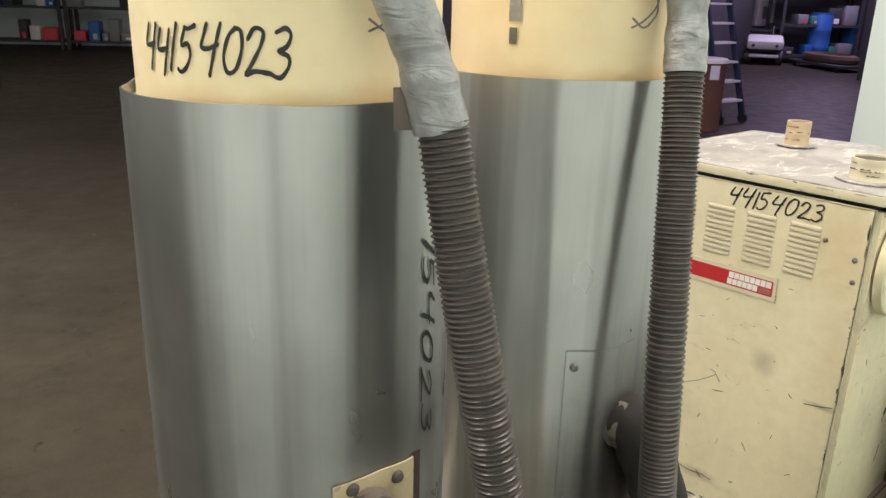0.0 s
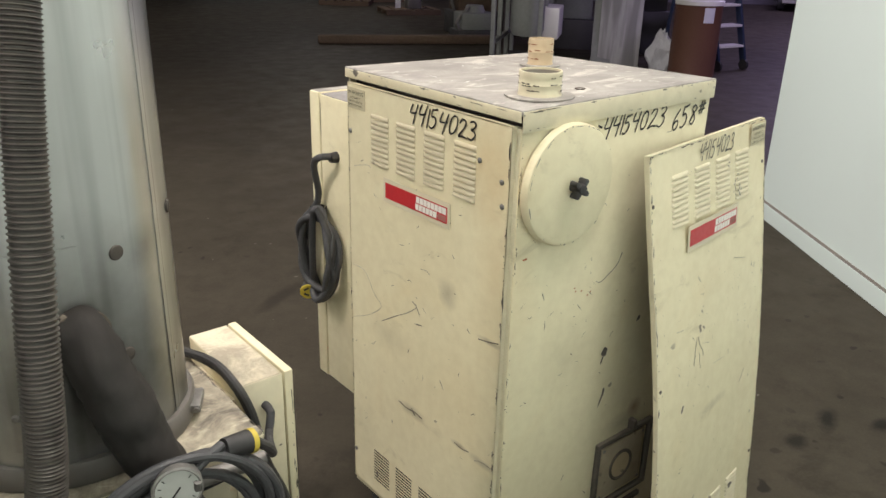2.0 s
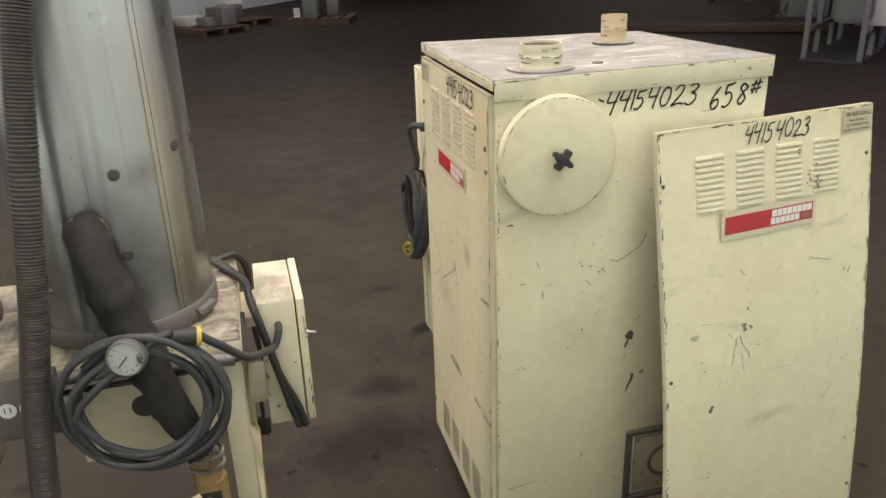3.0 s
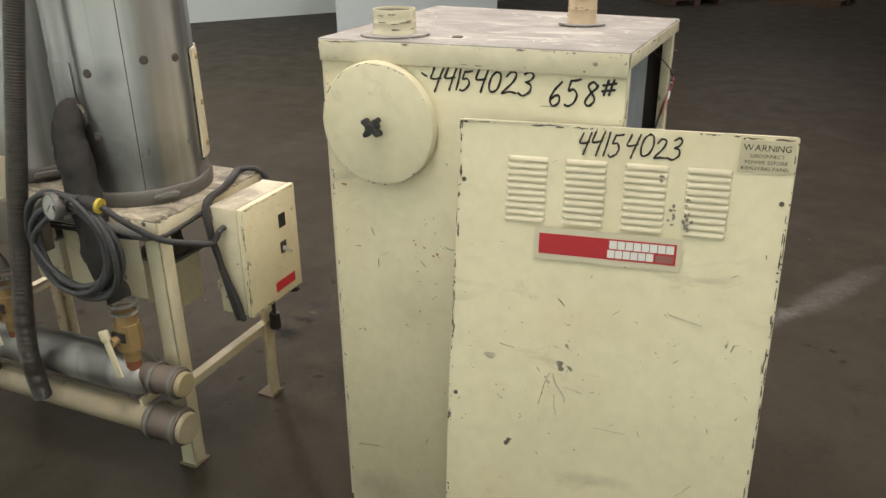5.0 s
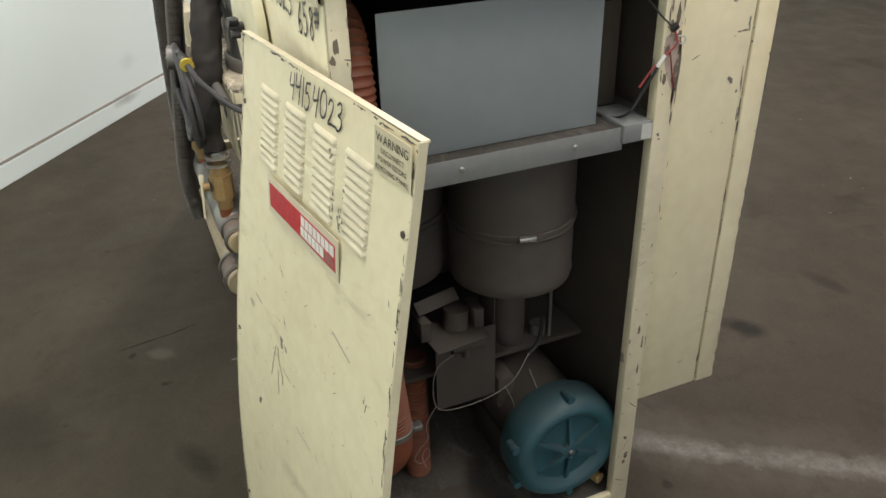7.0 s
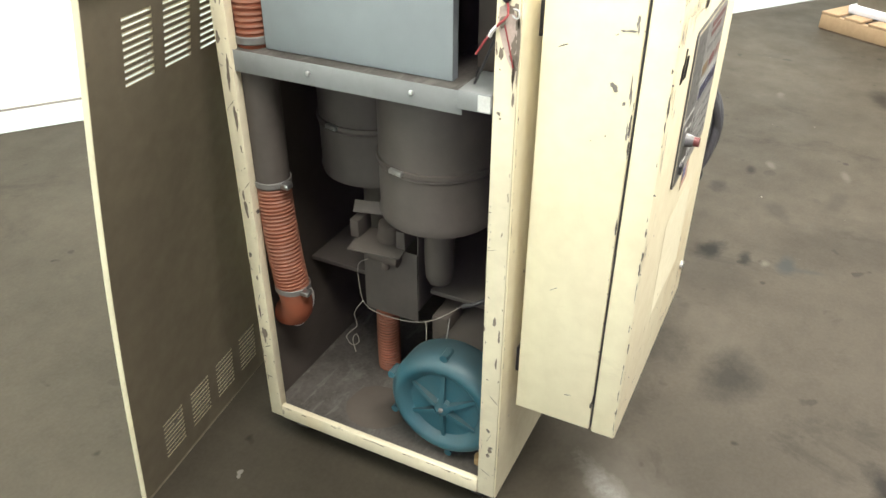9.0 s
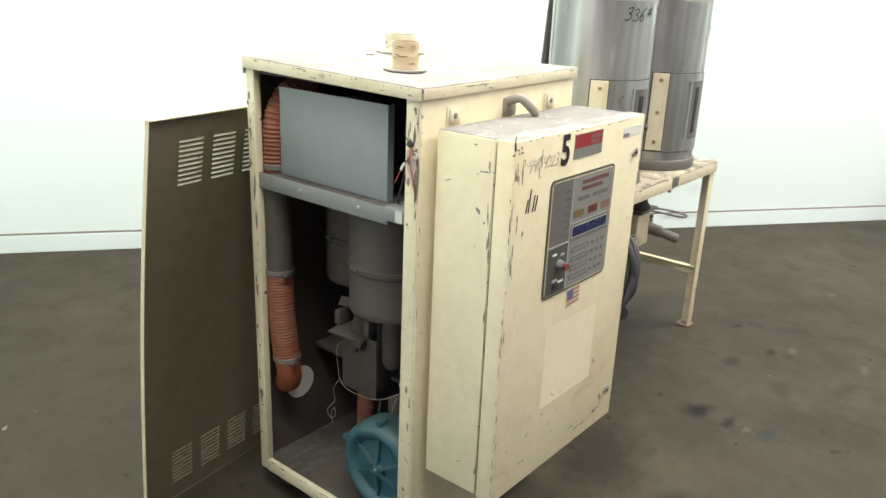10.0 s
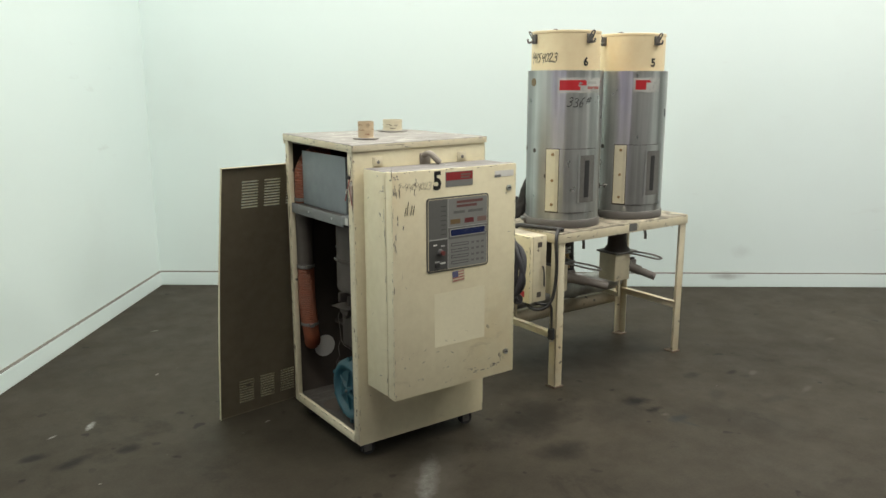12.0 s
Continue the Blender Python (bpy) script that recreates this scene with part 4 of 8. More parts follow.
    for r, pts in ((0.0009, ((0.015, 0.872), (-0.006, 0.866), (-0.03, 0.878), (-0.058, 0.897), (-0.075, 0.925))), (0.0011, ((0.257, 0.283), (0.23, 0.287), (0.20, 0.292))), (0.0010, ((0.06, 0.19), (0.05, 0.178))), (0.0008, ((0.19, 0.89), (0.185, 0.872)))):
        line = [Vector((x + rnd.uniform(-0.002, 0.002), Y1 + 0.0002, z)) for x, z in pts]
        part("scrape", crumpled(sweep(bmesh.new(), glide(line, 0.006), r, 5), 90, 0.0006), "chip_grey", side_b, smooth=0)
    bm = bmesh.new()
    for x, z in ((0.087, 0.875), (0.082, 0.866), (0.04, 0.846), (0.062, 0.862), (0.03, 0.852)):
        bm.faces.new([bm.verts.new((x + 0.004 * math.cos(k) * rnd.uniform(0.4, 1), Y1 + 0.001, z + 0.003 * math.sin(k) * rnd.uniform(0.4, 1))) for k in np.arange(7) * 2 * math.pi / 7])
    for k in range(2):
        bm.faces.new([bm.verts.new((0.256 - 0.006 * k + 0.006 * math.cos(j) * rnd.uniform(0.5, 1), Y1 + 0.001, 0.985 + 0.0035 * math.sin(j) * rnd.uniform(0.5, 1))) for j in np.arange(8) * math.pi / 4])
    part("scuffing", bm, "orange_smear", side_b, smooth=0)


def round_cover():
    bm = lathe(bmesh.new(), [(0.0, 0.022), (0.118, 0.022), (0.127, 0.0195), (0.130, 0.015), (0.130, 0.002), (0.122, 0.0)], 72)
    cover = part("round_cover", moved(bm, pose(0.154, Y1 + 0.004, 1.132, -90)), "cream", cabinet, "round cream filter cover with a black star knob")
    bm = bmesh.new()
    lathe(bm, [(0.0, 0.032), (0.010, 0.031), (0.012, 0.026), (0.010, 0.0)], 18)
    for k in range(4):
        a = 2 * math.pi * k / 4 + 0.9
        rod(bm, (0.0185 * math.cos(a), 0.0185 * math.sin(a), 0.010), (0.0185 * math.cos(a), 0.0185 * math.sin(a), 0.028), 0.0062, 0.0055, 12)
        arm = box(bmesh.new(), 0.004, 0.020, -0.0062, 0.0062, 0.011, 0.0285, 0.002)
        data = bpy.data.meshes.new("arm")
        moved(arm, pose(0, 0, 0, 0, 0, math.degrees(a))).to_mesh(data)
        arm.free()
        bm.from_mesh(data)
        bpy.data.meshes.remove(data)
    part("star_knob", moved(bm, pose(0.154, Y1 + 0.026, 1.132, -90)), "rubber", cover, "black plastic star knob")
    bm = bmesh.new()
    for k in range(26):
        a = rnd.uniform(0, 6.28)
        flecks(bm, (0.154 + 0.124 * math.cos(a), Y1 + 0.0262, 1.132 + 0.124 * math.sin(a)), (0.154 + 0.124 * math.cos(a + 0.05), Y1 + 0.0262, 1.132 + 0.124 * math.sin(a + 0.05)), (0, 1, 0), 1, 0.006, rnd, 0.003)
    part("chipped_paint", bm, "chip_grey", cover, smooth=0)


def filter_frame():
    """The gasketed inlet low on the side, half behind the loose panel."""
    x0, x1, z0, z1, y = -0.285, -0.055, 0.175, 0.392, Y1
    frame_bm = bmesh.new()
    for a0, a1, b0, b1 in ((x0, x1, z1 - 0.015, z1), (x0, x1, z0, z0 + 0.015), (x0, x0 + 0.015, z0 + 0.015, z1 - 0.015), (x1 - 0.015, x1, z0 + 0.015, z1 - 0.015)):
        box(frame_bm, a0, a1, y, y + 0.012, b0, b1, 0.002)
    inlet = part("inlet_frame", crumpled(frame_bm, 60, 0.0012), "gasket", cabinet, "worn dark gasket frame round a filter inlet")
    part("inlet_plate", cube(x0 + 0.026, x1 - 0.026, y, y + 0.006, z0 + 0.026, z1 - 0.026, 0.002), "grimy", inlet)
    bm = lathe(bmesh.new(), [(0.036, 0.0), (0.046, 0.0), (0.047, 0.004), (0.042, 0.006), (0.037, 0.003)], 36)
    part("inlet_ring", moved(bm, pose(-0.165, y + 0.005, 0.285, -90)), "gasket", inlet)
    part("inlet_hole", rod(bmesh.new(), (-0.165, y + 0.004, 0.285), (-0.165, y + 0.0075, 0.285), 0.037, sides=32), "flange", inlet)
    for cx, cz in ((x0 + 0.034, z0 + 0.034), (x1 - 0.034, z0 + 0.034), (x0 + 0.034, z1 - 0.034), (x1 - 0.034, z1 - 0.034)):
        screw(inlet, pose(cx, y + 0.006, cz, -90), 0.005)
    part("inlet_bracket", cube(-0.20, -0.185, y, y + 0.02, 0.39, 0.42, 0.002), "chip", inlet)
    bm = cube(-0.27, -0.055, y, y + 0.010, 0.135, 0.15, 0.002)
    box(bm, -0.068, -0.055, y, y + 0.012, 0.115, 0.15, 0.002)
    part("lower_bracket", bm, "gasket", cabinet)


def hatch_side():
    """The closed louvred panel and its gap under the lid."""
    x = 0.2965
    cols = [(-0.232 + 0.103 * k, -0.160 + 0.103 * k) for k in range(4)]
    slots = [(c0, c1, 1.0865 + 0.0125 * r, 1.0915 + 0.0125 * r) for c0, c1 in cols for r in range(10)]
    low = [(c0 + 0.0, c1, 0.147 + 0.0096 * r, 0.1518 + 0.0096 * r) for c0, c1 in cols for r in range(11)]
    sheet = pierced((-0.333, 0.25), (0.10, 1.266), slots + low, lambda u, v: (x, u, v))
    panel = part("louvred_panel", sheet, "cream", cabinet, "louvred cream panel with maker's label and black marker writing", smooth=0)
    bm = bmesh.new()
    box(bm, 0.285, x, 0.2478, 0.25, 0.10, 1.266)
    box(bm, 0.285, x, -0.333, -0.3308, 0.10, 1.266)
    box(bm, 0.285, x, -0.3305, 0.2475, 1.2638, 1.266)
    box(bm, 0.285, x, -0.3305, 0.2475, 0.10, 0.102)
    part("panel_flange", bm, "cream_worn", panel)
    part("panel_back", cube(0.2862, 0.2875, -0.33, 0.247, 0.104, 1.262), "liner", panel)
    for c0, c1, v0, v1 in slots:
        part("louvre", louvre(c0, c1, v0 - 0.0035, 0.0108, 0.0042, lambda u, d, v: (x + d, u, v)), "louvre_dust", panel)
    brand_label(panel, FACE_A(-0.178, 1.002), 0.25, 0.060)
    marking("44154023", FACE_A(-0.079, 1.216), 0.042, "ink", panel, 0.224, tilt=0.24, wobble=0.07, seed=3, pen=0.10)
    tag = part("warning_sticker", moved(cube(0, 0.075, 0, 0.050, 0, 0.0008), FACE_A(-0.331, 1.206)), "sticker", panel, "small tan warning sticker")
    marking("WARNING", FACE_A(-0.327, 1.241), 0.009, "ink", tag, 0.066, name="warning_text", lift=0.0014)
    for k, (w, text) in enumerate(((0.045, "DISCONNECT"), (0.060, "POWER BEFORE"), (0.062, "REMOVING PANEL"))):
        marking(text, FACE_A(-0.329 + (0.066 - w) / 2, 1.230 - 0.009 * k), 0.0055, "ink", tag, w, name="warning_text", lift=0.0014)
    for y, z in ((-0.322, 1.147), (0.228, 1.15), (0.232, 1.10), (-0.322, 0.20), (0.232, 0.20), (0.16, 1.18)):
        screw(panel, FACE_A(y, z))
    bm = bmesh.new()
    nicks(bm, (x, -0.32, 0.13), (0, 1, 0), (0, 0, 1), 0.56, 1.1, 46, 0.006, rnd)
    nicks(bm, (x, -0.15, 0.55), (0, 1, 0), (0, 0, 1), 0.3, 0.4, 16, 0.010, rnd)
    flecks(bm, (x, 0.25, 0.1), (x, 0.25, 1.26), (1, 0, 0), 40, 0.009, rnd, 0.005)
    flecks(bm, (x, -0.333, 0.1), (x, -0.333, 1.26), (1, 0, 0), 24, 0.007, rnd, -0.004)
    part("chipped_paint", bm, "chip", panel, smooth=0)
    # wandering scrapes
    for r, material, pts in ((0.0009, "scratch", ((-0.33, 0.787), (-0.267, 0.784), (-0.226, 0.736), (-0.192, 0.71), (-0.25, 0.665), (-0.323, 0.63))),
                             (0.0012, "chip_grey", ((-0.19, 0.672), (-0.127, 0.71), (-0.085, 0.735), (-0.044, 0.767), (-0.063, 0.775))), (0.0010, "chip_grey", ((-0.044, 0.767), (-0.031, 0.749))),
                             (0.0015, "chip", ((0.18, 0.778), (0.21, 0.784), (0.246, 0.793))), (0.0016, "chip", ((-0.113, 0.468), (-0.08, 0.463), (-0.045, 0.468), (-0.016, 0.464))),
                             (0.0018, "chip", ((-0.06, 0.474), (-0.045, 0.458))), (0.0014, "chip", ((0.111, 0.466), (0.14, 0.463), (0.162, 0.469))), (0.0010, "chip_grey", ((0.188, 0.457), (0.21, 0.466), (0.244, 0.467))),
                             (0.0007, "chip_grey", ((-0.03, 0.872), (-0.01, 0.875), (0.004, 0.870))), (0.0008, "scratch", ((-0.31, 1.06), (-0.25, 1.075), (-0.235, 1.07)))):
        line = [Vector((x - 0.0002, y + rnd.uniform(-0.002, 0.002), z)) for y, z in pts]
        part("scrape", crumpled(sweep(bmesh.new(), glide(line, 0.006), r, 5), 90, 0.0006), material, panel, smooth=0)


def lid_stubs():
    for x, y, r, tall, material in ((0.157, 0.180, 0.044, 0.052, "cream_worn"), (-0.164, -0.131, 0.032, 0.068, "stub_tan")):
        bm = lathe(bmesh.new(), [(r + 0.002, 0.003), (r + 0.002, 0.004), (r, 0.008), (r, tall * 0.45), (r + 0.0012, tall * 0.5), (r, tall * 0.55), (r, tall * 0.75), (r + 0.001, tall * 0.8), (r, tall), (r - 0.003, tall), (r - 0.003, 0.004), (0.0, 0.004)], 40, (x, y, Z1 + 0.0005))
        stub = part("pipe_stub", bm, material, cabinet, "short cream pipe collar with dark scratched rings")
        part("collar_flange", lathe(bmesh.new(), [(r * 1.65, 0.0), (r * 1.65, 0.0028), (r + 0.001, 0.0034)], 40, (x, y, Z1 + 0.0005)), "cream_dusty", stub, "dusty flange")
        part("pipe_bore", lathe(bmesh.new(), [(0, 0.006), (r - 0.0035, 0.006), (r - 0.0035, tall - 0.004)], 32, (x, y, Z1)), "lug", stub)
        bm = bmesh.new()
        for k in range(22):
            a, z = rnd.uniform(0, 6.28), rnd.choice((0.28, 0.5, 0.55, 0.8)) * tall + rnd.uniform(-0.002, 0.002)
            long = rnd.uniform(0.15, 0.7)
            pts = [(x + (r + 0.0016) * math.cos(a + long * j / 6), y + (r + 0.0016) * math.sin(a + long * j / 6), Z1 + z) for j in range(7)]
            lower = [bm.verts.new(p) for p in pts]
            upper = [bm.verts.new((p[0], p[1], p[2] + rnd.uniform(0.0008, 0.003))) for p in pts]
            for j in range(6):
                bm.faces.new((lower[j], lower[j + 1], upper[j + 1], upper[j]))
        part("scuffing", bm, "rust" if x < 0 else "chip", stub, smooth=0)
        settle(stub, *stub.children)
    hole = part("lid_hole", rod(bmesh.new(), (0.02, 0.17, Z1 - 0.002), (0.02, 0.17, Z1 + 0.0008), 0.012), "liner", cabinet)
    bm = bmesh.new()
    nicks(bm, (X0 + 0.02, Y0 + 0.02, Z1), (1, 0, 0), (0, 1, 0), 0.58, 0.56, 30, 0.012, rnd, 0.001)
    settle(hole, part("scuffing", bm, "white", cabinet, smooth=0))


def castors():
    for x in (-0.285, 0.225):
        for y in (-0.285, 0.205):
            bm = cube(x - 0.03, x + 0.03, y - 0.03, y + 0.03, Z0 - 0.0065, Z0 - 0.0002, 0.001)
            for s in (-0.020, 0.016):
                box(bm, x - 0.018, x + 0.018, y + s, y + s + 0.004, 0.018, Z0 - 0.0065, 0.001)
            fork = part("castor", bm, "dull_steel", cabinet, "small steel castor")
            part("wheel", rod(bmesh.new(), (x + 0.006, y - 0.014, 0.029), (x + 0.006, y + 0.014, 0.029), 0.029, sides=28), "rubber", fork)


def interior():
    shelf = part("shelf", cube(X0 + 0.006, 0.20, Y0 + 0.012, Y1 - 0.012, 0.998, 1.002), "pan", cabinet, "grey dusty sheet shelf")
    part("shelf_lip", cube(X0 + 0.004, X0 + 0.0058, Y0 + 0.10, Y1 - 0.034, 0.962, 1.004, 0.0006), "shelf_grey", shelf)
    part("shelf_end", cube(X0 - 0.004, X0 + 0.10, Y0 + 0.044, Y0 + 0.105, 0.975, 1.009, 0.003), "shelf_grey", shelf)
    for y in (0.06, -0.15):
        screw(shelf, pose(X0 + 0.003, y, 0.985, 90, 0, -90), 0.005, "steel")
    # dark block fills in the shaded hollow behind the thin front sheet
    heater = part("heater_box", cube(-0.296, -0.02, -0.165, 0.13, 1.0025, 1.20, 0.003), "liner", cabinet, "dark block added for the shaded hollow behind a smooth blue-grey sheet")
    part("front_sheet", cube(-0.307, -0.3045, -0.211, 0.176, 1.0035, 1.234, 0.0008), "grey_sheet", heater, "smooth blue-grey sheet metal front")
    part("sheet_fold", cube(-0.3042, -0.285, -0.2105, -0.2085, 1.0035, 1.234), "grey_sheet", heater)
    part("relay_plate", cube(-0.23, -0.225, -0.30, -0.222, 1.0025, 1.19, 0.001), "liner", cabinet)
    # two dusty canisters under the shelf
    for cx, cy, low in ((-0.172, -0.121, 0.662), (-0.048, 0.105, 0.662)):
        r = 0.125
        bm = lathe(bmesh.new(), [(0.0, low), (r - 0.02, low), (r - 0.004, low + 0.006), (r, low + 0.02), (r - 0.002, low + 0.028), (r - 0.002, low + 0.125), (r + 0.002, low + 0.129), (r - 0.002, low + 0.133), (r - 0.002, low + 0.268), (r - 0.004, low + 0.276), (r - 0.012, low + 0.284), (r - 0.05, low + 0.290), (0.03, low + 0.294), (0.03, 0.997)], 56, (cx, cy, 0))
        can = part("canister", bm, "canister", cabinet, "dusty grey drying canister with a clamp band")
        part("clamp_band", lathe(bmesh.new(), [(r - 0.001, low + 0.134), (r + 0.003, low + 0.135), (r + 0.003, low + 0.143), (r - 0.001, low + 0.144)], 56, (cx, cy, 0)), "canister", can)
        a = radians(166)
        bm = cube(-0.004, 0.006, -0.016, 0.016, -0.005, 0.005, 0.002)
        part("clamp_latch", moved(bm, pose(cx + (r + 0.003) * math.cos(a), cy + (r + 0.003) * math.sin(a), low + 0.139, 0, 0, 166)), "steel", can, "steel clamp latch")
        part("neck", lathe(bmesh.new(), [(0.0, 0.478), (0.014, 0.479), (0.025, 0.486), (0.031, 0.50), (0.033, 0.53), (0.034, low + 0.003)], 28, (cx, cy, 0)), "canister", can)
    part("mid_shelf", cube(-0.135, 0.24, Y0 + 0.012, Y1 - 0.012, 0.412, 0.424, 0.002), "canister", cabinet)
    part("shelf_strut", cube(-0.125, -0.121, -0.256, -0.250, 0.424, 0.62), "dull_steel", cabinet)
    # valve drive between the canisters
    drive = part("valve_drive", cube(-0.197, -0.193, -0.078, 0.058, 0.372, 0.5535, 0.001), "canister", cabinet, "dusty grey valve drive on a bent bracket")
    part("drive_cover", moved(cube(-0.047, 0.047, -0.062, 0.062, -0.002, 0.002, 0.001), pose(-0.190, 0.014, 0.5565, 0, -3, 6)), "canister", drive)
    part("bracket_side", cube(-0.192, -0.12, -0.079, -0.076, 0.40, 0.62, 0.001), "canister", drive)
    bm = rod(bmesh.new(), (-0.211, 0.030, 0.537), (-0.211, -0.040, 0.534), 0.0135, sides=22)
    part("drive_motor", rod(bm, (-0.211, -0.005, 0.53), (-0.211, -0.005, 0.508), 0.011, sides=16), "liner", drive)
    part("motor_tab", cube(-0.232, -0.198, -0.02, 0.012, 0.5475, 0.5515, 0.001), "canister", drive)
    part("drive_coil", rod(bmesh.new(), (-0.175, 0.005, 0.5595), (-0.172, 0.0, 0.602), 0.026, sides=22), "liner", drive)
    for y in (-0.05, 0.066):
        part("coil_bracket", cube(-0.20, -0.145, y, y + 0.022, 0.5595, 0.603, 0.002), "canister", drive)
    part("drive_plate", moved(cube(-0.002, 0.002, -0.05, 0.05, -0.014, 0.014, 0.0008), pose(-0.165, 0.04, 0.625, 0, 40, 14)), "canister", drive)
    part("pipe_union", rod(bmesh.new(), (-0.10, -0.235, 0.4245), (-0.10, -0.235, 0.452), 0.018, sides=18), "dull_steel", drive)
    # orange hoses
    bm = rod(bmesh.new(), (-0.292, 0.212, 0.705), (-0.292, 0.212, 0.997), 0.037, sides=28)
    pipe = part("down_pipe", bm, "canister", cabinet, "grey dusty down pipe")
    line = [(-0.292, 0.212, 0.725), (-0.294, 0.210, 0.66), (-0.297, 0.200, 0.55), (-0.293, 0.190, 0.44)]
    hose = part("orange_hose", ribbed(line, 0.0385, 0.0088, 0.0024, 26), "orange", cabinet, "ribbed orange silicone hose with clamps")
    part("hose_elbow", cable([(-0.293, 0.190, 0.445), (-0.288, 0.188, 0.40), (-0.276, 0.205, 0.365), (-0.262, 0.240, 0.345)], 0.036, 24), "orange", hose)
    for z, y in ((0.716, 0.212), (0.452, 0.191)):
        part("hose_clamp", lathe(bmesh.new(), [(0.0385, -0.007), (0.0405, -0.006), (0.0405, 0.006), (0.0385, 0.007)], 28, (-0.2925, y, z)), "dull_steel", hose)
        part("clamp_screw", cube(-0.315, -0.295, y - 0.055, y - 0.036, z - 0.006, z + 0.006, 0.002), "steel", hose)
    # white disc paints the daylight-bright look of a hole lit from outside
    bm = lathe(bmesh.new(), [(0.0, 0.002), (0.052, 0.002), (0.052, 0.0)], 36)
    part("wall_opening", moved(bm, pose(-0.192, Y1 - 0.0092, 0.306, 90)), "white", cabinet, "round opening in the lining, its outside light painted as a white disc")
    top = [(-0.292, 0.214, 1.003), (-0.292, 0.214, 1.08), (-0.285, 0.214, 1.15), (-0.245, 0.212, 1.205), (-0.17, 0.21, 1.22)]
    upper = part("orange_hose", ribbed(top, 0.036, 0.011, 0.0028, 26), "orange", cabinet, "ribbed orange silicone hose bent into an elbow")
    part("hose_clamp", lathe(bmesh.new(), [(0.036, 0.0), (0.0385, 0.002), (0.0385, 0.014), (0.036, 0.016)], 28, (-0.292, 0.214, 1.01)), "dull_steel", upper)
    part("orange_hose", ribbed([(-0.085, 0.068, 0.105), (-0.085, 0.068, 0.25), (-0.08, 0.065, 0.44)], 0.030, 0.0088, 0.0024, 24), "orange", cabinet, "ribbed orange hose standing on the cabinet floor")
    # blower and its motor
    front, cy, cz, r = -0.325, -0.200, 0.260, 0.133
    face = pose(front, cy, cz, 0, 90)
    prof = [(0.0, 0.016), (0.082, 0.018), (0.090, 0.012), (0.098, 0.003), (0.108, 0.0), (0.118, 0.003), (r - 0.004, 0.016), (r, 0.034), (r - 0.002, 0.085), (r - 0.012, 0.100), (r - 0.03, 0.105), (0.0, 0.105)]
    blower = part("blower", moved(lathe(bmesh.new(), prof, 64), face), "teal", cabinet, "teal cast blower housing with radial ribs under dust")
    for k in range(6):
        bm = bmesh.new()
        cut = [(0.018, 0.017), (0.018, 0.001), (0.030, 0.002), (0.088, 0.013), (0.088, 0.017)]
        sides = [[bm.verts.new((u, w * (1.0 - 4 * (u - 0.018)), h)) for u, h in cut] for w in (-0.0055, 0.0055)]
        bm.faces.new(sides[0])
        bm.faces.new(sides[1][::-1])
        for a in range(5):
            bm.faces.new((sides[0][a], sides[0][(a + 1) % 5], sides[1][(a + 1) % 5], sides[1][a]))
        part("rib", moved(bm, face @ pose(0, 0, 0, 0, 0, 60 * k + 180)), "teal", blower)
    part("hub", moved(lathe(bmesh.new(), [(0.0, 0.002), (0.012, 0.002), (0.020, 0.006), (0.022, 0.018)], 24), face), "teal", blower)
    part("hub_bolt", moved(lathe(bmesh.new(), [(0.0, -0.003), (0.005, -0.003), (0.006, 0.003)], 6), face), "dull_steel", blower)
    for a in (90, 162, 205, 275, 340):
        c, s_ = math.cos(radians(a)), math.sin(radians(a))
        lug = rod(bmesh.new(), (0, 0, 0.012), (0, 0, 0.045), 0.009, sides=10)
        box(lug, -0.007, 0.007, -0.016, 0.0, 0.016, 0.04, 0.001)
        part("lug", moved(lug, face @ Matrix.Translation((-(r + 0.003) * s_, -(r + 0.003) * c, 0)) @ pose(0, 0, 0, 0, 0, 180 - a)), "teal", blower)
    part("outlet_port", rod(bmesh.new(), (front + 0.03, -0.285, 0.132), (front + 0.012, -0.292, 0.132), 0.013, sides=14), "brass", blower)
    part("blower_motor", rod(bmesh.new(), (front + 0.10, cy, cz + 0.01), (0.02, cy, cz + 0.01), 0.095, sides=36), "canister", blower)
    part("motor_foot", cube(front + 0.12, 0.0, cy - 0.08, cy + 0.08, 0.104, 0.20, 0.004), "canister", blower)
    part("motor_box", cube(-0.17, -0.08, cy + 0.06, cy + 0.10, cz + 0.04, cz + 0.12, 0.004), "liner", blower)
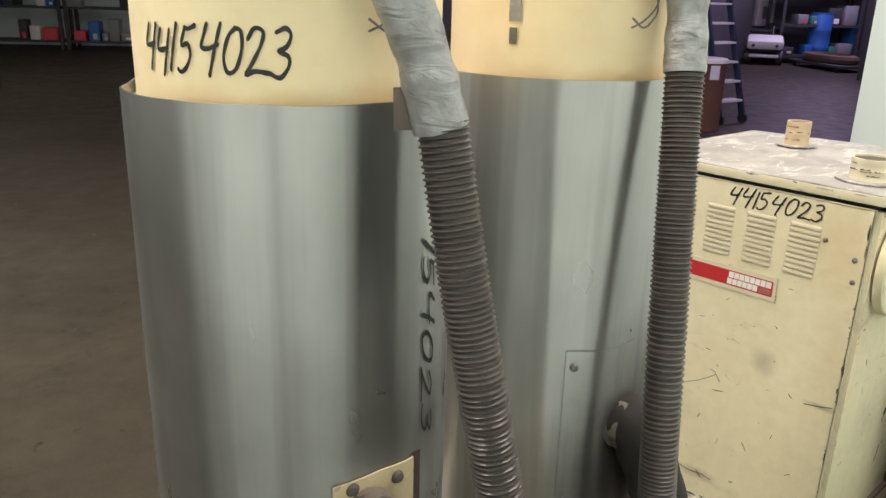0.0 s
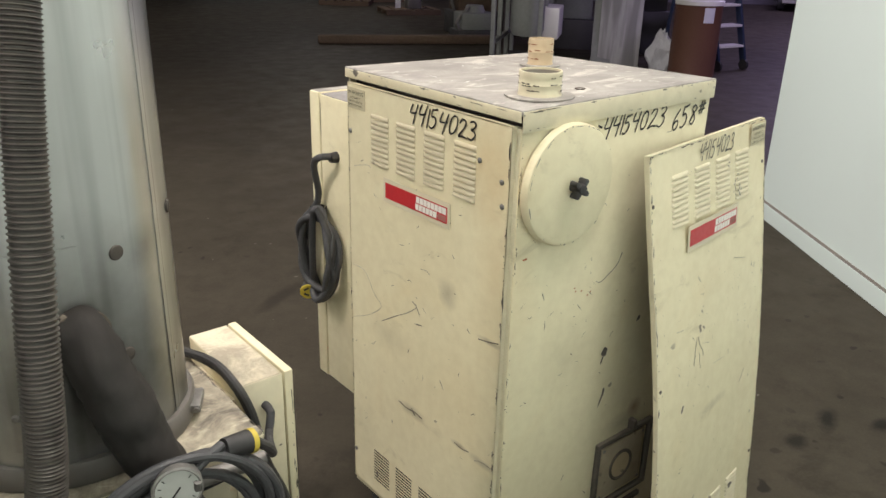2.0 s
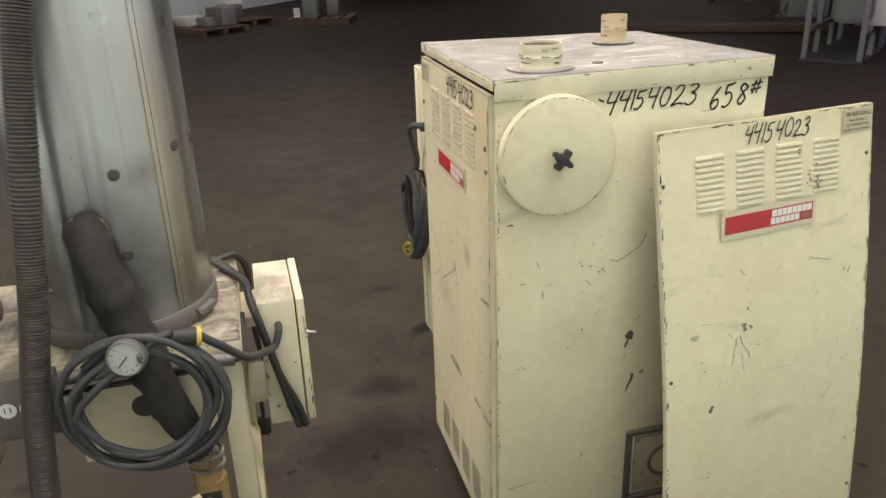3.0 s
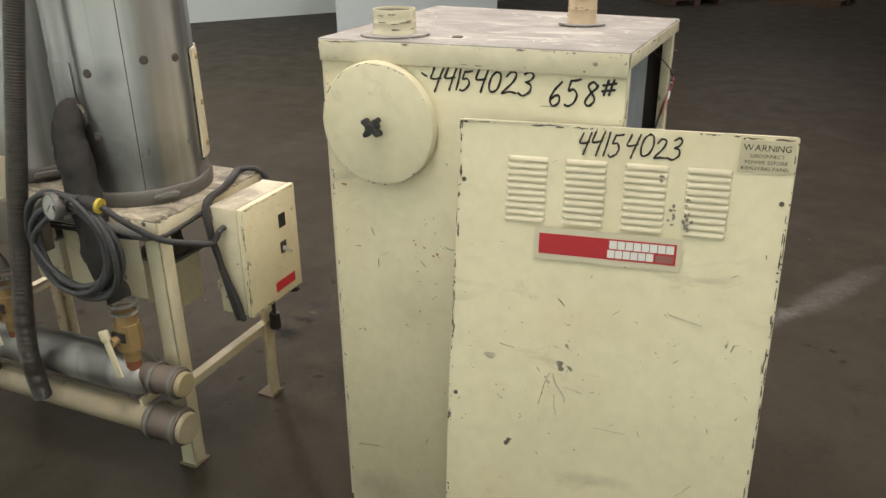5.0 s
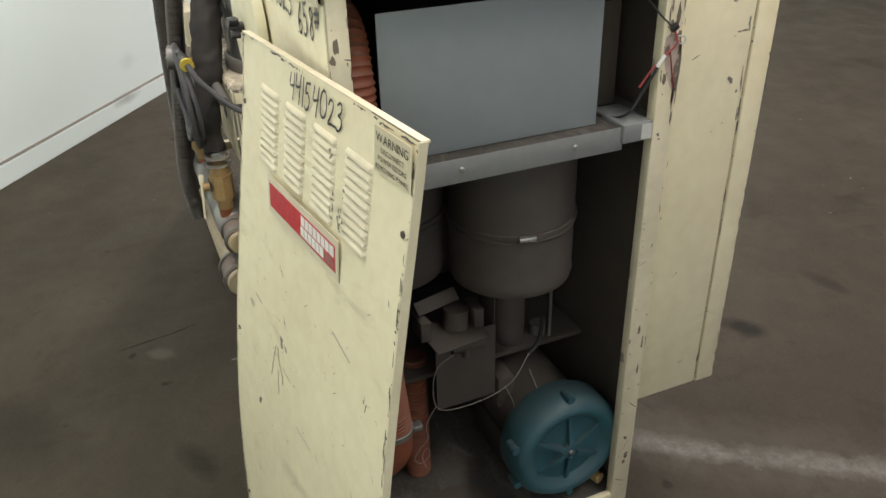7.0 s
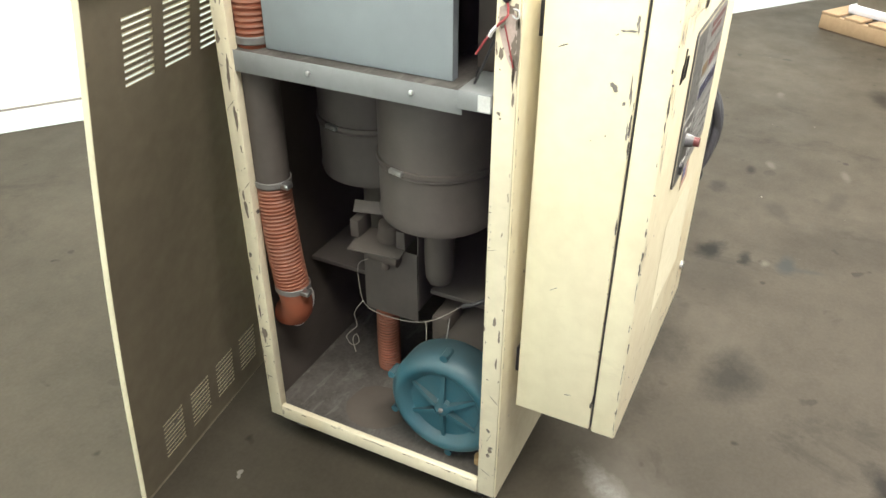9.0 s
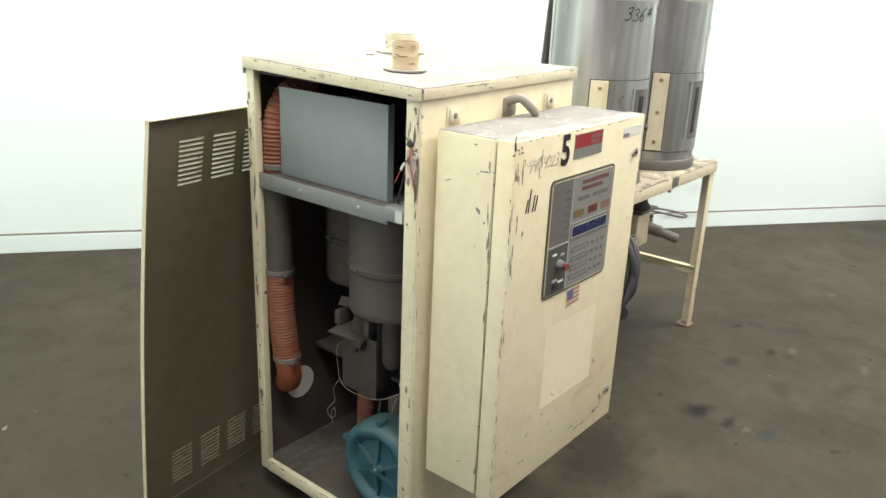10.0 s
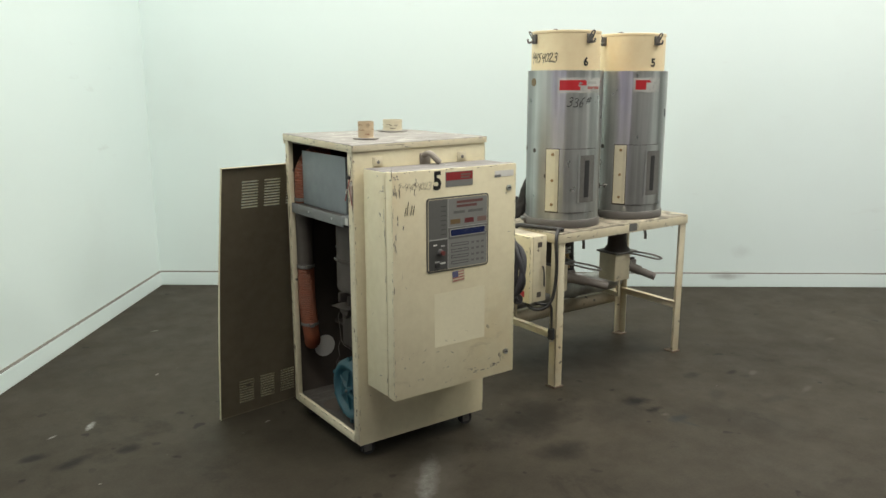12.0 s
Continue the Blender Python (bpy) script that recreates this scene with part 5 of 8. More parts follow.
    # loose wires
    loose = [
        ([(-0.225, 0.03, 0.53), (-0.215, 0.062, 0.50), (-0.205, 0.070, 0.44), (-0.203, 0.060, 0.385), (-0.203, 0.02, 0.368), (-0.203, -0.06, 0.372), (-0.20, -0.12, 0.395), (-0.17, -0.175, 0.43)], 0.0010, "wire"),
        ([(-0.203, 0.064, 0.39), (-0.205, 0.088, 0.35), (-0.203, 0.085, 0.31), (-0.203, 0.105, 0.285), (-0.203, 0.118, 0.262), (-0.203, 0.102, 0.244), (-0.203, 0.082, 0.262), (-0.203, 0.088, 0.284), (-0.203, 0.10, 0.262), (-0.205, 0.092, 0.228)], 0.0009, "wire"),
        ([(-0.20, -0.10, 0.386), (-0.222, -0.112, 0.345), (-0.225, -0.105, 0.29)], 0.0009, "wire"),
        ([(-0.20, -0.16, 0.412), (-0.232, -0.165, 0.365), (-0.235, -0.15, 0.31)], 0.0014, "dull_steel"),
        ([(-0.17, -0.175, 0.43), (-0.15, -0.21, 0.44), (-0.1, -0.25, 0.46)], 0.005, "rubber"),
        ([(-0.350, -0.320, 1.163), (-0.356, -0.325, 1.142), (-0.354, -0.312, 1.128), (-0.349, -0.298, 1.112), (-0.345, -0.284, 1.094), (-0.342, -0.268, 1.070)], 0.0019, "red_wire"),
        ([(-0.350, -0.318, 1.125), (-0.349, -0.327, 1.09), (-0.3488, -0.334, 1.06)], 0.0011, "red_wire"),
        ([(-0.352, -0.306, 1.122), (-0.352, -0.298, 1.112), (-0.350, -0.294, 1.104)], 0.0032, "white"),
        ([(-0.350, -0.320, 1.165), (-0.346, -0.302, 1.180), (-0.325, -0.286, 1.205), (-0.29, -0.275, 1.235)], 0.0016, "rubber"),
        ([(-0.344, -0.300, 1.10), (-0.335, -0.282, 1.06), (-0.325, -0.262, 1.02), (-0.29, -0.245, 1.0055), (-0.22, -0.222, 1.0055)], 0.0024, "rubber"),
        ([(-0.350, -0.331, 1.150), (-0.353, -0.340, 1.150), (-0.354, -0.343, 1.143), (-0.353, -0.338, 1.137), (-0.350, -0.330, 1.140)], 0.0016, "label_torn"),
    ]
    for points, r, material in loose:
        part("wire", cable(points, r, 6, 0.008), material, cabinet)
    bm = bmesh.new()
    bmesh.ops.create_icosphere(bm, subdivisions=2, radius=0.0075, matrix=pose(-0.351, -0.320, 1.166))
    part("wire_knot", crumpled(bm, 160, 0.004), "rubber", cabinet)
    part("lip_tip", cube(X0 - 0.0045, X0 - 0.0042, Y0 + 0.046, Y0 + 0.068, 0.978, 1.006), "label_torn", shelf)
    # paint scraped off the post where the wires rub
    bm = bmesh.new()
    for edge, high in ((((-0.308, 1.150), (-0.306, 1.125), (-0.314, 1.095), (-0.324, 1.07), (-0.338, 1.045), (-0.341, 1.075), (-0.343, 1.12), (-0.334, 1.143), (-0.322, 1.158)), 0.0024),):
        bm.faces.new([bm.verts.new((X0 - high, y, z)) for y, z in edge])
    part("scraped_patch", bm, "scraped_pink", cabinet, smooth=0)
    bm = bmesh.new()
    for y, z, w, h in ((-0.340, 1.10, 0.004, 0.045), (-0.337, 1.065, 0.004, 0.022), (-0.330, 1.078, 0.005, 0.012), (-0.327, 1.148, 0.006, 0.008), (-0.338, 1.128, 0.005, 0.010)):
        bm.faces.new([bm.verts.new((X0 - 0.0028, y + w * math.cos(k) * rnd.uniform(0.35, 1.1), z + h * math.sin(k) * rnd.uniform(0.6, 1.1))) for k in np.arange(11) * 2 * math.pi / 11])
    part("scraped_edge", bm, "chip_brown", cabinet, smooth=0)
    bm = bmesh.new()
    ring = [bm.verts.new((-0.24 + 0.075 * math.cos(k), 0.02 + 0.085 * math.sin(k) * rnd.uniform(0.85, 1), 0.1052)) for k in np.arange(14) * math.pi / 7]
    bm.faces.new(ring)
    part("oil_stain", bm, "liner", cabinet, "dark oil stain on the cabinet floor", smooth=0)


def rounded_plate(x0, x1, z0, z1, r, y0, y1):
    """An upright plate with rounded corners, its front at y0."""
    bm, front, rear = bmesh.new(), [], []
    for cx, cz, turn in ((x1 - r, z1 - r, 0), (x0 + r, z1 - r, 90), (x0 + r, z0 + r, 180), (x1 - r, z0 + r, 270)):
        for k in range(6):
            a = radians(turn + 18 * k)
            front.append(bm.verts.new((cx + r * math.cos(a), y0, cz + r * math.sin(a))))
            rear.append(bm.verts.new((cx + r * math.cos(a), y1, cz + r * math.sin(a))))
    bm.faces.new(front)
    bm.faces.new(rear[::-1])
    for k in range(len(front)):
        j = (k + 1) % len(front)
        bm.faces.new((front[k], rear[k], rear[j], front[j]))
    bmesh.ops.recalc_face_normals(bm, faces=bm.faces)
    return bm


def control_box():
    x0, x1, y0, y1, z0, z1 = -0.316, 0.264, -0.574, -0.367, 0.340, 1.202
    back = Y0 - 0.0003
    body = part("control_box", cube(x0, x1, y0 + 0.052, y1, z0, z1, 0.003), "cream", cabinet, "cream electrical enclosure mounted on the cabinet front")
    part("gasket", cube(x0 + 0.006, x1 - 0.006, y0 + 0.0475, y0 + 0.052, z0 + 0.006, z1 - 0.006), "rubber", body)
    door = part("enclosure_door", cube(x0 - 0.001, x1 + 0.002, y0, y0 + 0.0475, z0 - 0.003, z1 + 0.004, 0.004), "cream", body, "cream enclosure door with keypad, numbers and stickers")
    bm = cube(x0 + 0.003, x1 - 0.003, y0 + 0.054, y1 - 0.002, z1 + 0.0002, z1 + 0.0016)
    part("dusty_top", bm, "box_top", body)
    part("dusty_top", cube(x0 + 0.004, x1 - 0.003, y0 + 0.005, y0 + 0.044, z1 + 0.0042, z1 + 0.0048), "cream_dusty", door)
    # keypad, drawn in its zones
    a0, a1, b0, b1, y = -0.170, 0.123, 0.815, 1.100, y0
    pad = part("keypad", rounded_plate(a0, a1, b0, b1, 0.014, y - 0.003, y - 0.0005), "pad_dark", body, "membrane keypad with blue display and red button")
    w, h = a1 - a0, b1 - b0
    def q(name, u0, u1, v0, v1, material, layer):
        return part(name, cube(a0 + u0 * w, a0 + u1 * w, y - 0.003 - layer, y - 0.002, b0 + v0 * h, b0 + v1 * h), material, pad)
    part("pad_border", rounded_plate(a0 + 0.005, a1 - 0.005, b0 + 0.005, b1 - 0.005, 0.011, y - 0.0034, y - 0.002), "sticker", pad)
    part("pad_field", rounded_plate(a0 + 0.008, a1 - 0.008, b0 + 0.008, b1 - 0.008, 0.008, y - 0.0037, y - 0.002), "pad_grey", pad)
    q("pad_diagram", 0.03, 0.325, 0.455, 0.975, "pad_mid", 0.0010)
    q("switch_field", 0.03, 0.325, 0.025, 0.435, "pad_dark", 0.0010)
    q("pad_rule", 0.325, 0.335, 0.025, 0.975, "pad_line", 0.0011)
    q("pad_rule", 0.03, 0.335, 0.435, 0.447, "pad_line", 0.0011)
    q("pad_rule", 0.335, 0.97, 0.58, 0.588, "pad_line", 0.0011)
    q("pad_zone", 0.335, 0.97, 0.425, 0.58, "pad_mid", 0.0010)
    q("lettering_bar", 0.47, 0.90, 0.90, 0.935, "pad_red", 0.0011)
    q("lettering_bar", 0.47, 0.80, 0.845, 0.878, "pad_red", 0.0011)
    q("lettering_bar", 0.42, 0.60, 0.765, 0.80, "pad_mid", 0.0011)
    q("lettering_bar", 0.66, 0.90, 0.765, 0.80, "pad_mid", 0.0011)
    q("window", 0.37, 0.53, 0.625, 0.69, "amber", 0.0012)
    q("window", 0.60, 0.75, 0.625, 0.69, "maroon", 0.0012)
    q("window", 0.81, 0.96, 0.625, 0.69, "salmon", 0.0012)
    q("display_frame", 0.365, 0.945, 0.455, 0.56, "pad_line", 0.0012)
    q("display", 0.375, 0.935, 0.465, 0.55, "display", 0.0016)
    for k in range(4):
        v = 0.345 - 0.082 * k
        q("key", 0.385, 0.665, v - 0.022, v + 0.022, "pad_dark", 0.0012)
        q("key_face", 0.395, 0.655, v - 0.013, v + 0.013, "pad_grey", 0.0015)
        for j in range(3):
            u = 0.735 + 0.082 * j
            q("key", u - 0.022, u + 0.022, v - 0.014, v + 0.014, "pad_mid", 0.0013)
    for k in range(7):
        q("lettering_bar", 0.22, 0.30, 0.50 + 0.062 * k, 0.512 + 0.062 * k, "pad_dark", 0.0013)
    q("switch_tag", 0.10, 0.16, 0.36, 0.38, "white", 0.0013)
    q("switch_tag", 0.22, 0.28, 0.34, 0.36, "pad_line", 0.0013)
    q("switch_tag", 0.12, 0.20, 0.13, 0.15, "pad_line", 0.0013)
    q("switch_tag", 0.21, 0.29, 0.105, 0.125, "white", 0.0013)
    q("rocker_switch", 0.13, 0.19, 0.065, 0.12, "rubber", 0.006)
    bx, bz = a0 + 0.205 * w, b0 + 0.27 * h
    part("switch_collar", rod(bmesh.new(), (bx, y - 0.004, bz), (bx, y - 0.018, bz), 0.013, 0.010, 24), "pad_mid", pad)
    part("red_button", rod(bmesh.new(), (bx, y - 0.016, bz), (bx, y - 0.028, bz), 0.0085, sides=24), "button", pad, "red push button")
    # maker's plate, number, stickers, locks
    m = FACE_D(-0.082, 1.137)
    plate = part("maker_label", moved(cube(0, 0.128, 0, 0.056, 0, 0.0012), m), "pad_grey", door, "red and grey maker's label")
    part("red_field", moved(cube(0.002, 0.126, 0.024, 0.054, 0.0012, 0.0016), m), "red_dull", plate)
    part("lettering_bar", moved(cube(0.070, 0.118, 0.040, 0.047, 0.0016, 0.002), m), "salmon", plate)
    part("lettering_bar", moved(cube(0.070, 0.112, 0.029, 0.036, 0.0016, 0.002), m), "salmon", plate)
    marking("5", FACE_D(-0.138, 1.132), 0.068, "ink", door, 0.036, thin=0.003, lift=0.001)
    marking("P-44154023", FACE_D(-0.292, 1.136), 0.026, "ink_faded", door, 0.145, tilt=0.24, wobble=0.07, seed=5, pen=0.06)
    bm = bmesh.new()
    for u, long in ((0.0, 0.030), (0.010, 0.052), (0.026, 0.036), (0.036, 0.034)):
        sweep(bm, [(u - 0.003, 0, 0.0009), (u + 0.004, long, 0.0009)], 0.0012, 6)
    part("tally_marks", moved(bm, FACE_D(-0.262, 1.045)), "ink", door)
    m = FACE_D(-0.050, 0.762) @ pose(0, 0, 0, 0, 0, 4)
    flag = part("flag_sticker", moved(cube(0, 0.060, 0, 0.046, 0, 0.0008), m), "sticker", door, "small faded flag sticker")
    for k in range(4):
        part("stripe", moved(cube(0.002, 0.058, 0.004 + 0.011 * k, 0.0085 + 0.011 * k, 0.0008, 0.0011), m), "faded_red", flag)
    part("canton", moved(cube(0.002, 0.030, 0.020, 0.044, 0.0008, 0.0014), m), "flag_blue", flag)
    part("torn_sticker", moved(cube(0, 0.095, 0, 0.024, 0, 0.0006), FACE_D(0.155, 1.158)), "white", door)
    part("sticker_rest", moved(cube(0.004, 0.035, 0.002, 0.012, 0.0006, 0.001), FACE_D(0.15, 1.155)), "pad_grey", door)
    part("pale_patch", moved(cube(0, 0.245, 0, 0.215, 0, 0.0002), FACE_D(-0.135, 0.515)), "label_pale", door)
    for x, z in ((0.226, 1.112), (0.222, 0.43)):
        lock = part("quarter_turn_lock", rod(bmesh.new(), (x, y0 - 0.006, z), (x, y0 + 0.001, z), 0.011, sides=20), "steel", door, "round steel quarter-turn lock")
        part("lock_slot", cube(x - 0.007, x + 0.007, y0 - 0.0075, y0 - 0.0058, z - 0.0018, z + 0.0018), "rubber", lock)
    # hanging lugs on the cabinet face
    bm = cube(-0.045, 0.005, back - 0.006, back, 1.20, 1.245, 0.002)
    sweep(bm, glide([(-0.028, back - 0.004, 1.236), (-0.02, back - 0.034, 1.246), (-0.006, back - 0.056, 1.226), (0.008, back - 0.064, 1.2095)], 0.008), 0.0115, 12)
    part("hanging_lug", bm, "lug", body, "dusty bent hanging lug")
    for x in (-0.262, 0.14):
        tab = part("mounting_tab", cube(x, x + 0.045, back - 0.004, back, 1.195, 1.242, 0.001), "cream_worn", body)
        part("tab_rim", cube(x + 0.006, x + 0.039, back - 0.009, back - 0.004, 1.206, 1.238, 0.003), "cream_worn", tab)
        screw(tab, pose(x + 0.022, back - 0.009, 1.222, 90), 0.007)
    for x in (-0.25, 0.2):
        for z in (0.42, 1.12):
            part("stand_off", cube(x - 0.02, x + 0.02, y1 - 0.001, back, z - 0.03, z + 0.03, 0.001), "rubber", body)
    # rubbed-through paint low on the door and round its edges
    bm = bmesh.new()
    rs = random.Random(66)
    for u, v, wide, high in ((0.10, 0.035, 0.05, 0.004), (0.165, 0.045, 0.03, 0.006), (0.20, 0.075, 0.012, 0.018), (0.045, 0.05, 0.02, 0.003), (-0.20, 0.06, 0.012, 0.004), (-0.303, 0.845, 0.022, 0.008), (-0.306, 0.80, 0.008, 0.03), (0.19, 0.836, 0.06, 0.005), (-0.305, 0.60, 0.006, 0.04)):
        for k in range(9):
            cx, cz = u + rs.uniform(-1, 1) * wide, z0 + v + rs.uniform(-1, 1) * high
            a, b = wide * rs.uniform(0.06, 0.35), high * rs.uniform(0.15, 0.6)
            bm.faces.new([bm.verts.new((cx + a * math.cos(j) * rs.uniform(0.5, 1), y0 - 0.0008, cz + b * math.sin(j) * rs.uniform(0.5, 1))) for j in np.arange(7) * 2 * math.pi / 7])
    part("chipped_paint", bm, "chip_grey", door, smooth=0)
    # chips
    bm = bmesh.new()
    flecks(bm, (x0 - 0.001, y0, z0), (x0 - 0.001, y0, z1), (-1, 0, 0), 30, 0.008, rnd, 0.005)
    flecks(bm, (x0 - 0.0002, y0 + 0.054, z0), (x0 - 0.0002, y0 + 0.054, z1), (-1, 0, 0), 26, 0.008, rnd, -0.005)
    flecks(bm, (x0, y0, z0), (x0, y0, z1), (0, -1, 0), 12, 0.006, rnd, -0.005)
    flecks(bm, (x0, y0, z1 + 0.003), (x1, y0, z1 + 0.003), (0, -1, 0), 24, 0.007, rnd, -0.005)
    flecks(bm, (x1, y0, z0), (x1, y0, z1), (0, -1, 0), 18, 0.005, rnd, 0.004)
    nicks(bm, (x0 + 0.02, y0, z0 + 0.02), (1, 0, 0), (0, 0, 1), 0.53, 0.20, 30, 0.006, rnd)
    nicks(bm, (x0 + 0.02, y0, z0 + 0.1), (1, 0, 0), (0, 0, 1), 0.14, 0.70, 6, 0.005, rnd)
    nicks(bm, (x0, y1 - 0.01, z0 + 0.6), (0, -1, 0), (0, 0, 1), 0.15, 0.24, 3, 0.006, rnd)
    nicks(bm, (x0, y1 - 0.01, z0), (0, -1, 0), (0, 0, 1), 0.15, 0.8, 4, 0.005, rnd)
    part("chipped_paint", bm, "chip", body, smooth=0)
    bm = bmesh.new()
    nicks(bm, (x0 + 0.02, y0 + 0.06, z1 + 0.0016), (1, 0, 0), (0, 1, 0), 0.5, 0.15, 14, 0.012, rnd)
    part("scuffing", bm, "label_torn", body, smooth=0)
    for y, z, w, h in ((y0 + 0.062, 1.145, 0.004, 0.020), (y0 + 0.075, 1.13, 0.014, 0.004), (y0 + 0.10, 1.185, 0.008, 0.003), (y0 + 0.060, 1.05, 0.003, 0.035), (y0 + 0.058, 0.98, 0.003, 0.022), (y0 + 0.085, 1.045, 0.010, 0.010), (y0 + 0.07, 1.02, 0.005, 0.006)):
        bm = bmesh.new()
        for _ in range(4):
            cy, cz = y + rs.uniform(-0.6, 0.6) * w, z + rs.uniform(-0.6, 0.6) * h
            bm.faces.new([bm.verts.new((x0 - 0.0006 - 0.0001 * rs.random(), cy + 0.5 * w * math.cos(k) * rs.uniform(0.3, 1.1), cz + 0.5 * h * math.sin(k) * rs.uniform(0.3, 1.1))) for k in np.arange(9) * 2 * math.pi / 9])
        part("rubbed_patch", bm, "chip_grey", body, smooth=0)
    for x, z, w, h in ((x0 + 0.030, 1.13, 0.003, 0.030), (x0 + 0.022, 1.02, 0.004, 0.03), (x0 + 0.045, 1.00, 0.003, 0.022), (x0 + 0.10, 1.16, 0.003, 0.024), (x0 + 0.094, 1.13, 0.003, 0.012)):
        bm = bmesh.new()
        for _ in range(3):
            cx, cz = x + rs.uniform(-0.6, 0.6) * w, z + rs.uniform(-0.6, 0.6) * h
            bm.faces.new([bm.verts.new((cx + 0.6 * w * math.cos(k) * rs.uniform(0.3, 1.1), y0 - 0.0009, cz + 0.5 * h * math.sin(k) * rs.uniform(0.3, 1.1))) for k in np.arange(9) * 2 * math.pi / 9])
        part("rubbed_patch", bm, "chip_grey", body, smooth=0)
    # coiled supply cord on the enclosure's far side
    x = x1 + 0.018
    pts = [(x1 - 0.002, -0.445, 1.046), (x + 0.02, -0.455, 1.05), (x + 0.02, -0.50, 1.02), (x, -0.515, 0.93)]
    for k in range(55):
        a = 2 * math.pi * k / 11 + 1.9
        pts.append((x + 0.008 + 0.014 * math.sin(k * 1.3) + 0.004 * (k // 11), -0.500 + (0.076 + 0.012 * math.sin(k * 0.31)) * math.cos(a), 0.755 + (0.128 + 0.016 * math.sin(k * 0.37 + 1)) * math.sin(a)))
    pts += [(x + 0.012, -0.548, 0.652), (x + 0.017, -0.561, 0.637)]
    cord = part("supply_cord", cable(pts, 0.0096, 10, 0.015), "cord", body, "coiled black supply cord with a yellow plug")
    part("cord_gland", rod(bmesh.new(), (x1 - 0.002, -0.445, 1.046), (x1 + 0.02, -0.445, 1.046), 0.016, 0.013, 16), "rubber", cord)
    part("cord_tie", moved(lathe(bmesh.new(), [(0.022, -0.008), (0.025, -0.006), (0.025, 0.006), (0.022, 0.008)], 18), pose(x + 0.006, -0.512, 0.885, 0, 0, 0)), "rubber", cord)
    bm = rod(bmesh.new(), (x + 0.016, -0.562, 0.636), (x + 0.034, -0.536, 0.630), 0.020, 0.0235, 24)
    plug = part("plug", bm, "rubber", cord, "black plug with a yellow face")
    part("plug_face", rod(bmesh.new(), (x + 0.0325, -0.5382, 0.6305), (x + 0.0346, -0.5351, 0.6298), 0.0238, 0.0238, 24), "yellow", plug, "yellow twist-lock face")
    for k in range(3):
        a = 2.1 * k
        part("plug_slot", moved(cube(-0.003, 0.003, -0.008, 0.008, -0.0005, 0.001), Matrix.Translation((x + 0.0347, -0.535, 0.6298)) @ (Vector((0.018, 0.026, -0.006)).to_track_quat("Z", "Y").to_matrix().to_4x4()) @ pose(0.011 * math.cos(a), 0.011 * math.sin(a), 0, 0, 0, math.degrees(a))), "rubber", plug)


cabinet_shell()
round_cover()
filter_frame()
hatch_side()
lid_stubs()
castors()
interior()
control_box()
marking("-44154023", FACE_B(0.064, 1.211) @ pose(0, 0, 0, 0, 0, 1), 0.042, "ink", cabinet, 0.236, tilt=0.26, wobble=0.07, seed=11, pen=0.10)
marking("658#", FACE_B(-0.204, 1.196) @ pose(0, 0, 0, 0, 0, 5), 0.046, "ink", cabinet, 0.130, tilt=0.24, wobble=0.06, seed=13, pen=0.10)


# ---- loose panel ----
top_left, top_right, foot = Vector((-0.048, 0.323, 1.172)), Vector((-0.645, 0.243, 1.172)), Vector((-0.688, 0.389, 0.0))
along = (top_right - top_left).normalized()
upward = top_right - foot
upward = (upward - along * upward.dot(along)).normalized()
inward = upward.cross(along)
LONG, HIGH = (top_right - top_left).length, 1.181
base = top_left - upward * HIGH
lean = Matrix((along, inward, upward)).transposed().to_4x4()
lean.translation = base
loose_panel = thing("loose_panel", "removed cream louvred panel leaning against the cabinet, brown inside", "panel", lean)


def bowed(u, d, v):
    """The panel has sprung: it bows out a little at mid height."""
    return (u, d - 0.024 * math.sin(math.pi * min(max(v / HIGH, 0), 1)) ** 1.3 - 0.004 * math.sin(5 * v + 3 * u), v)


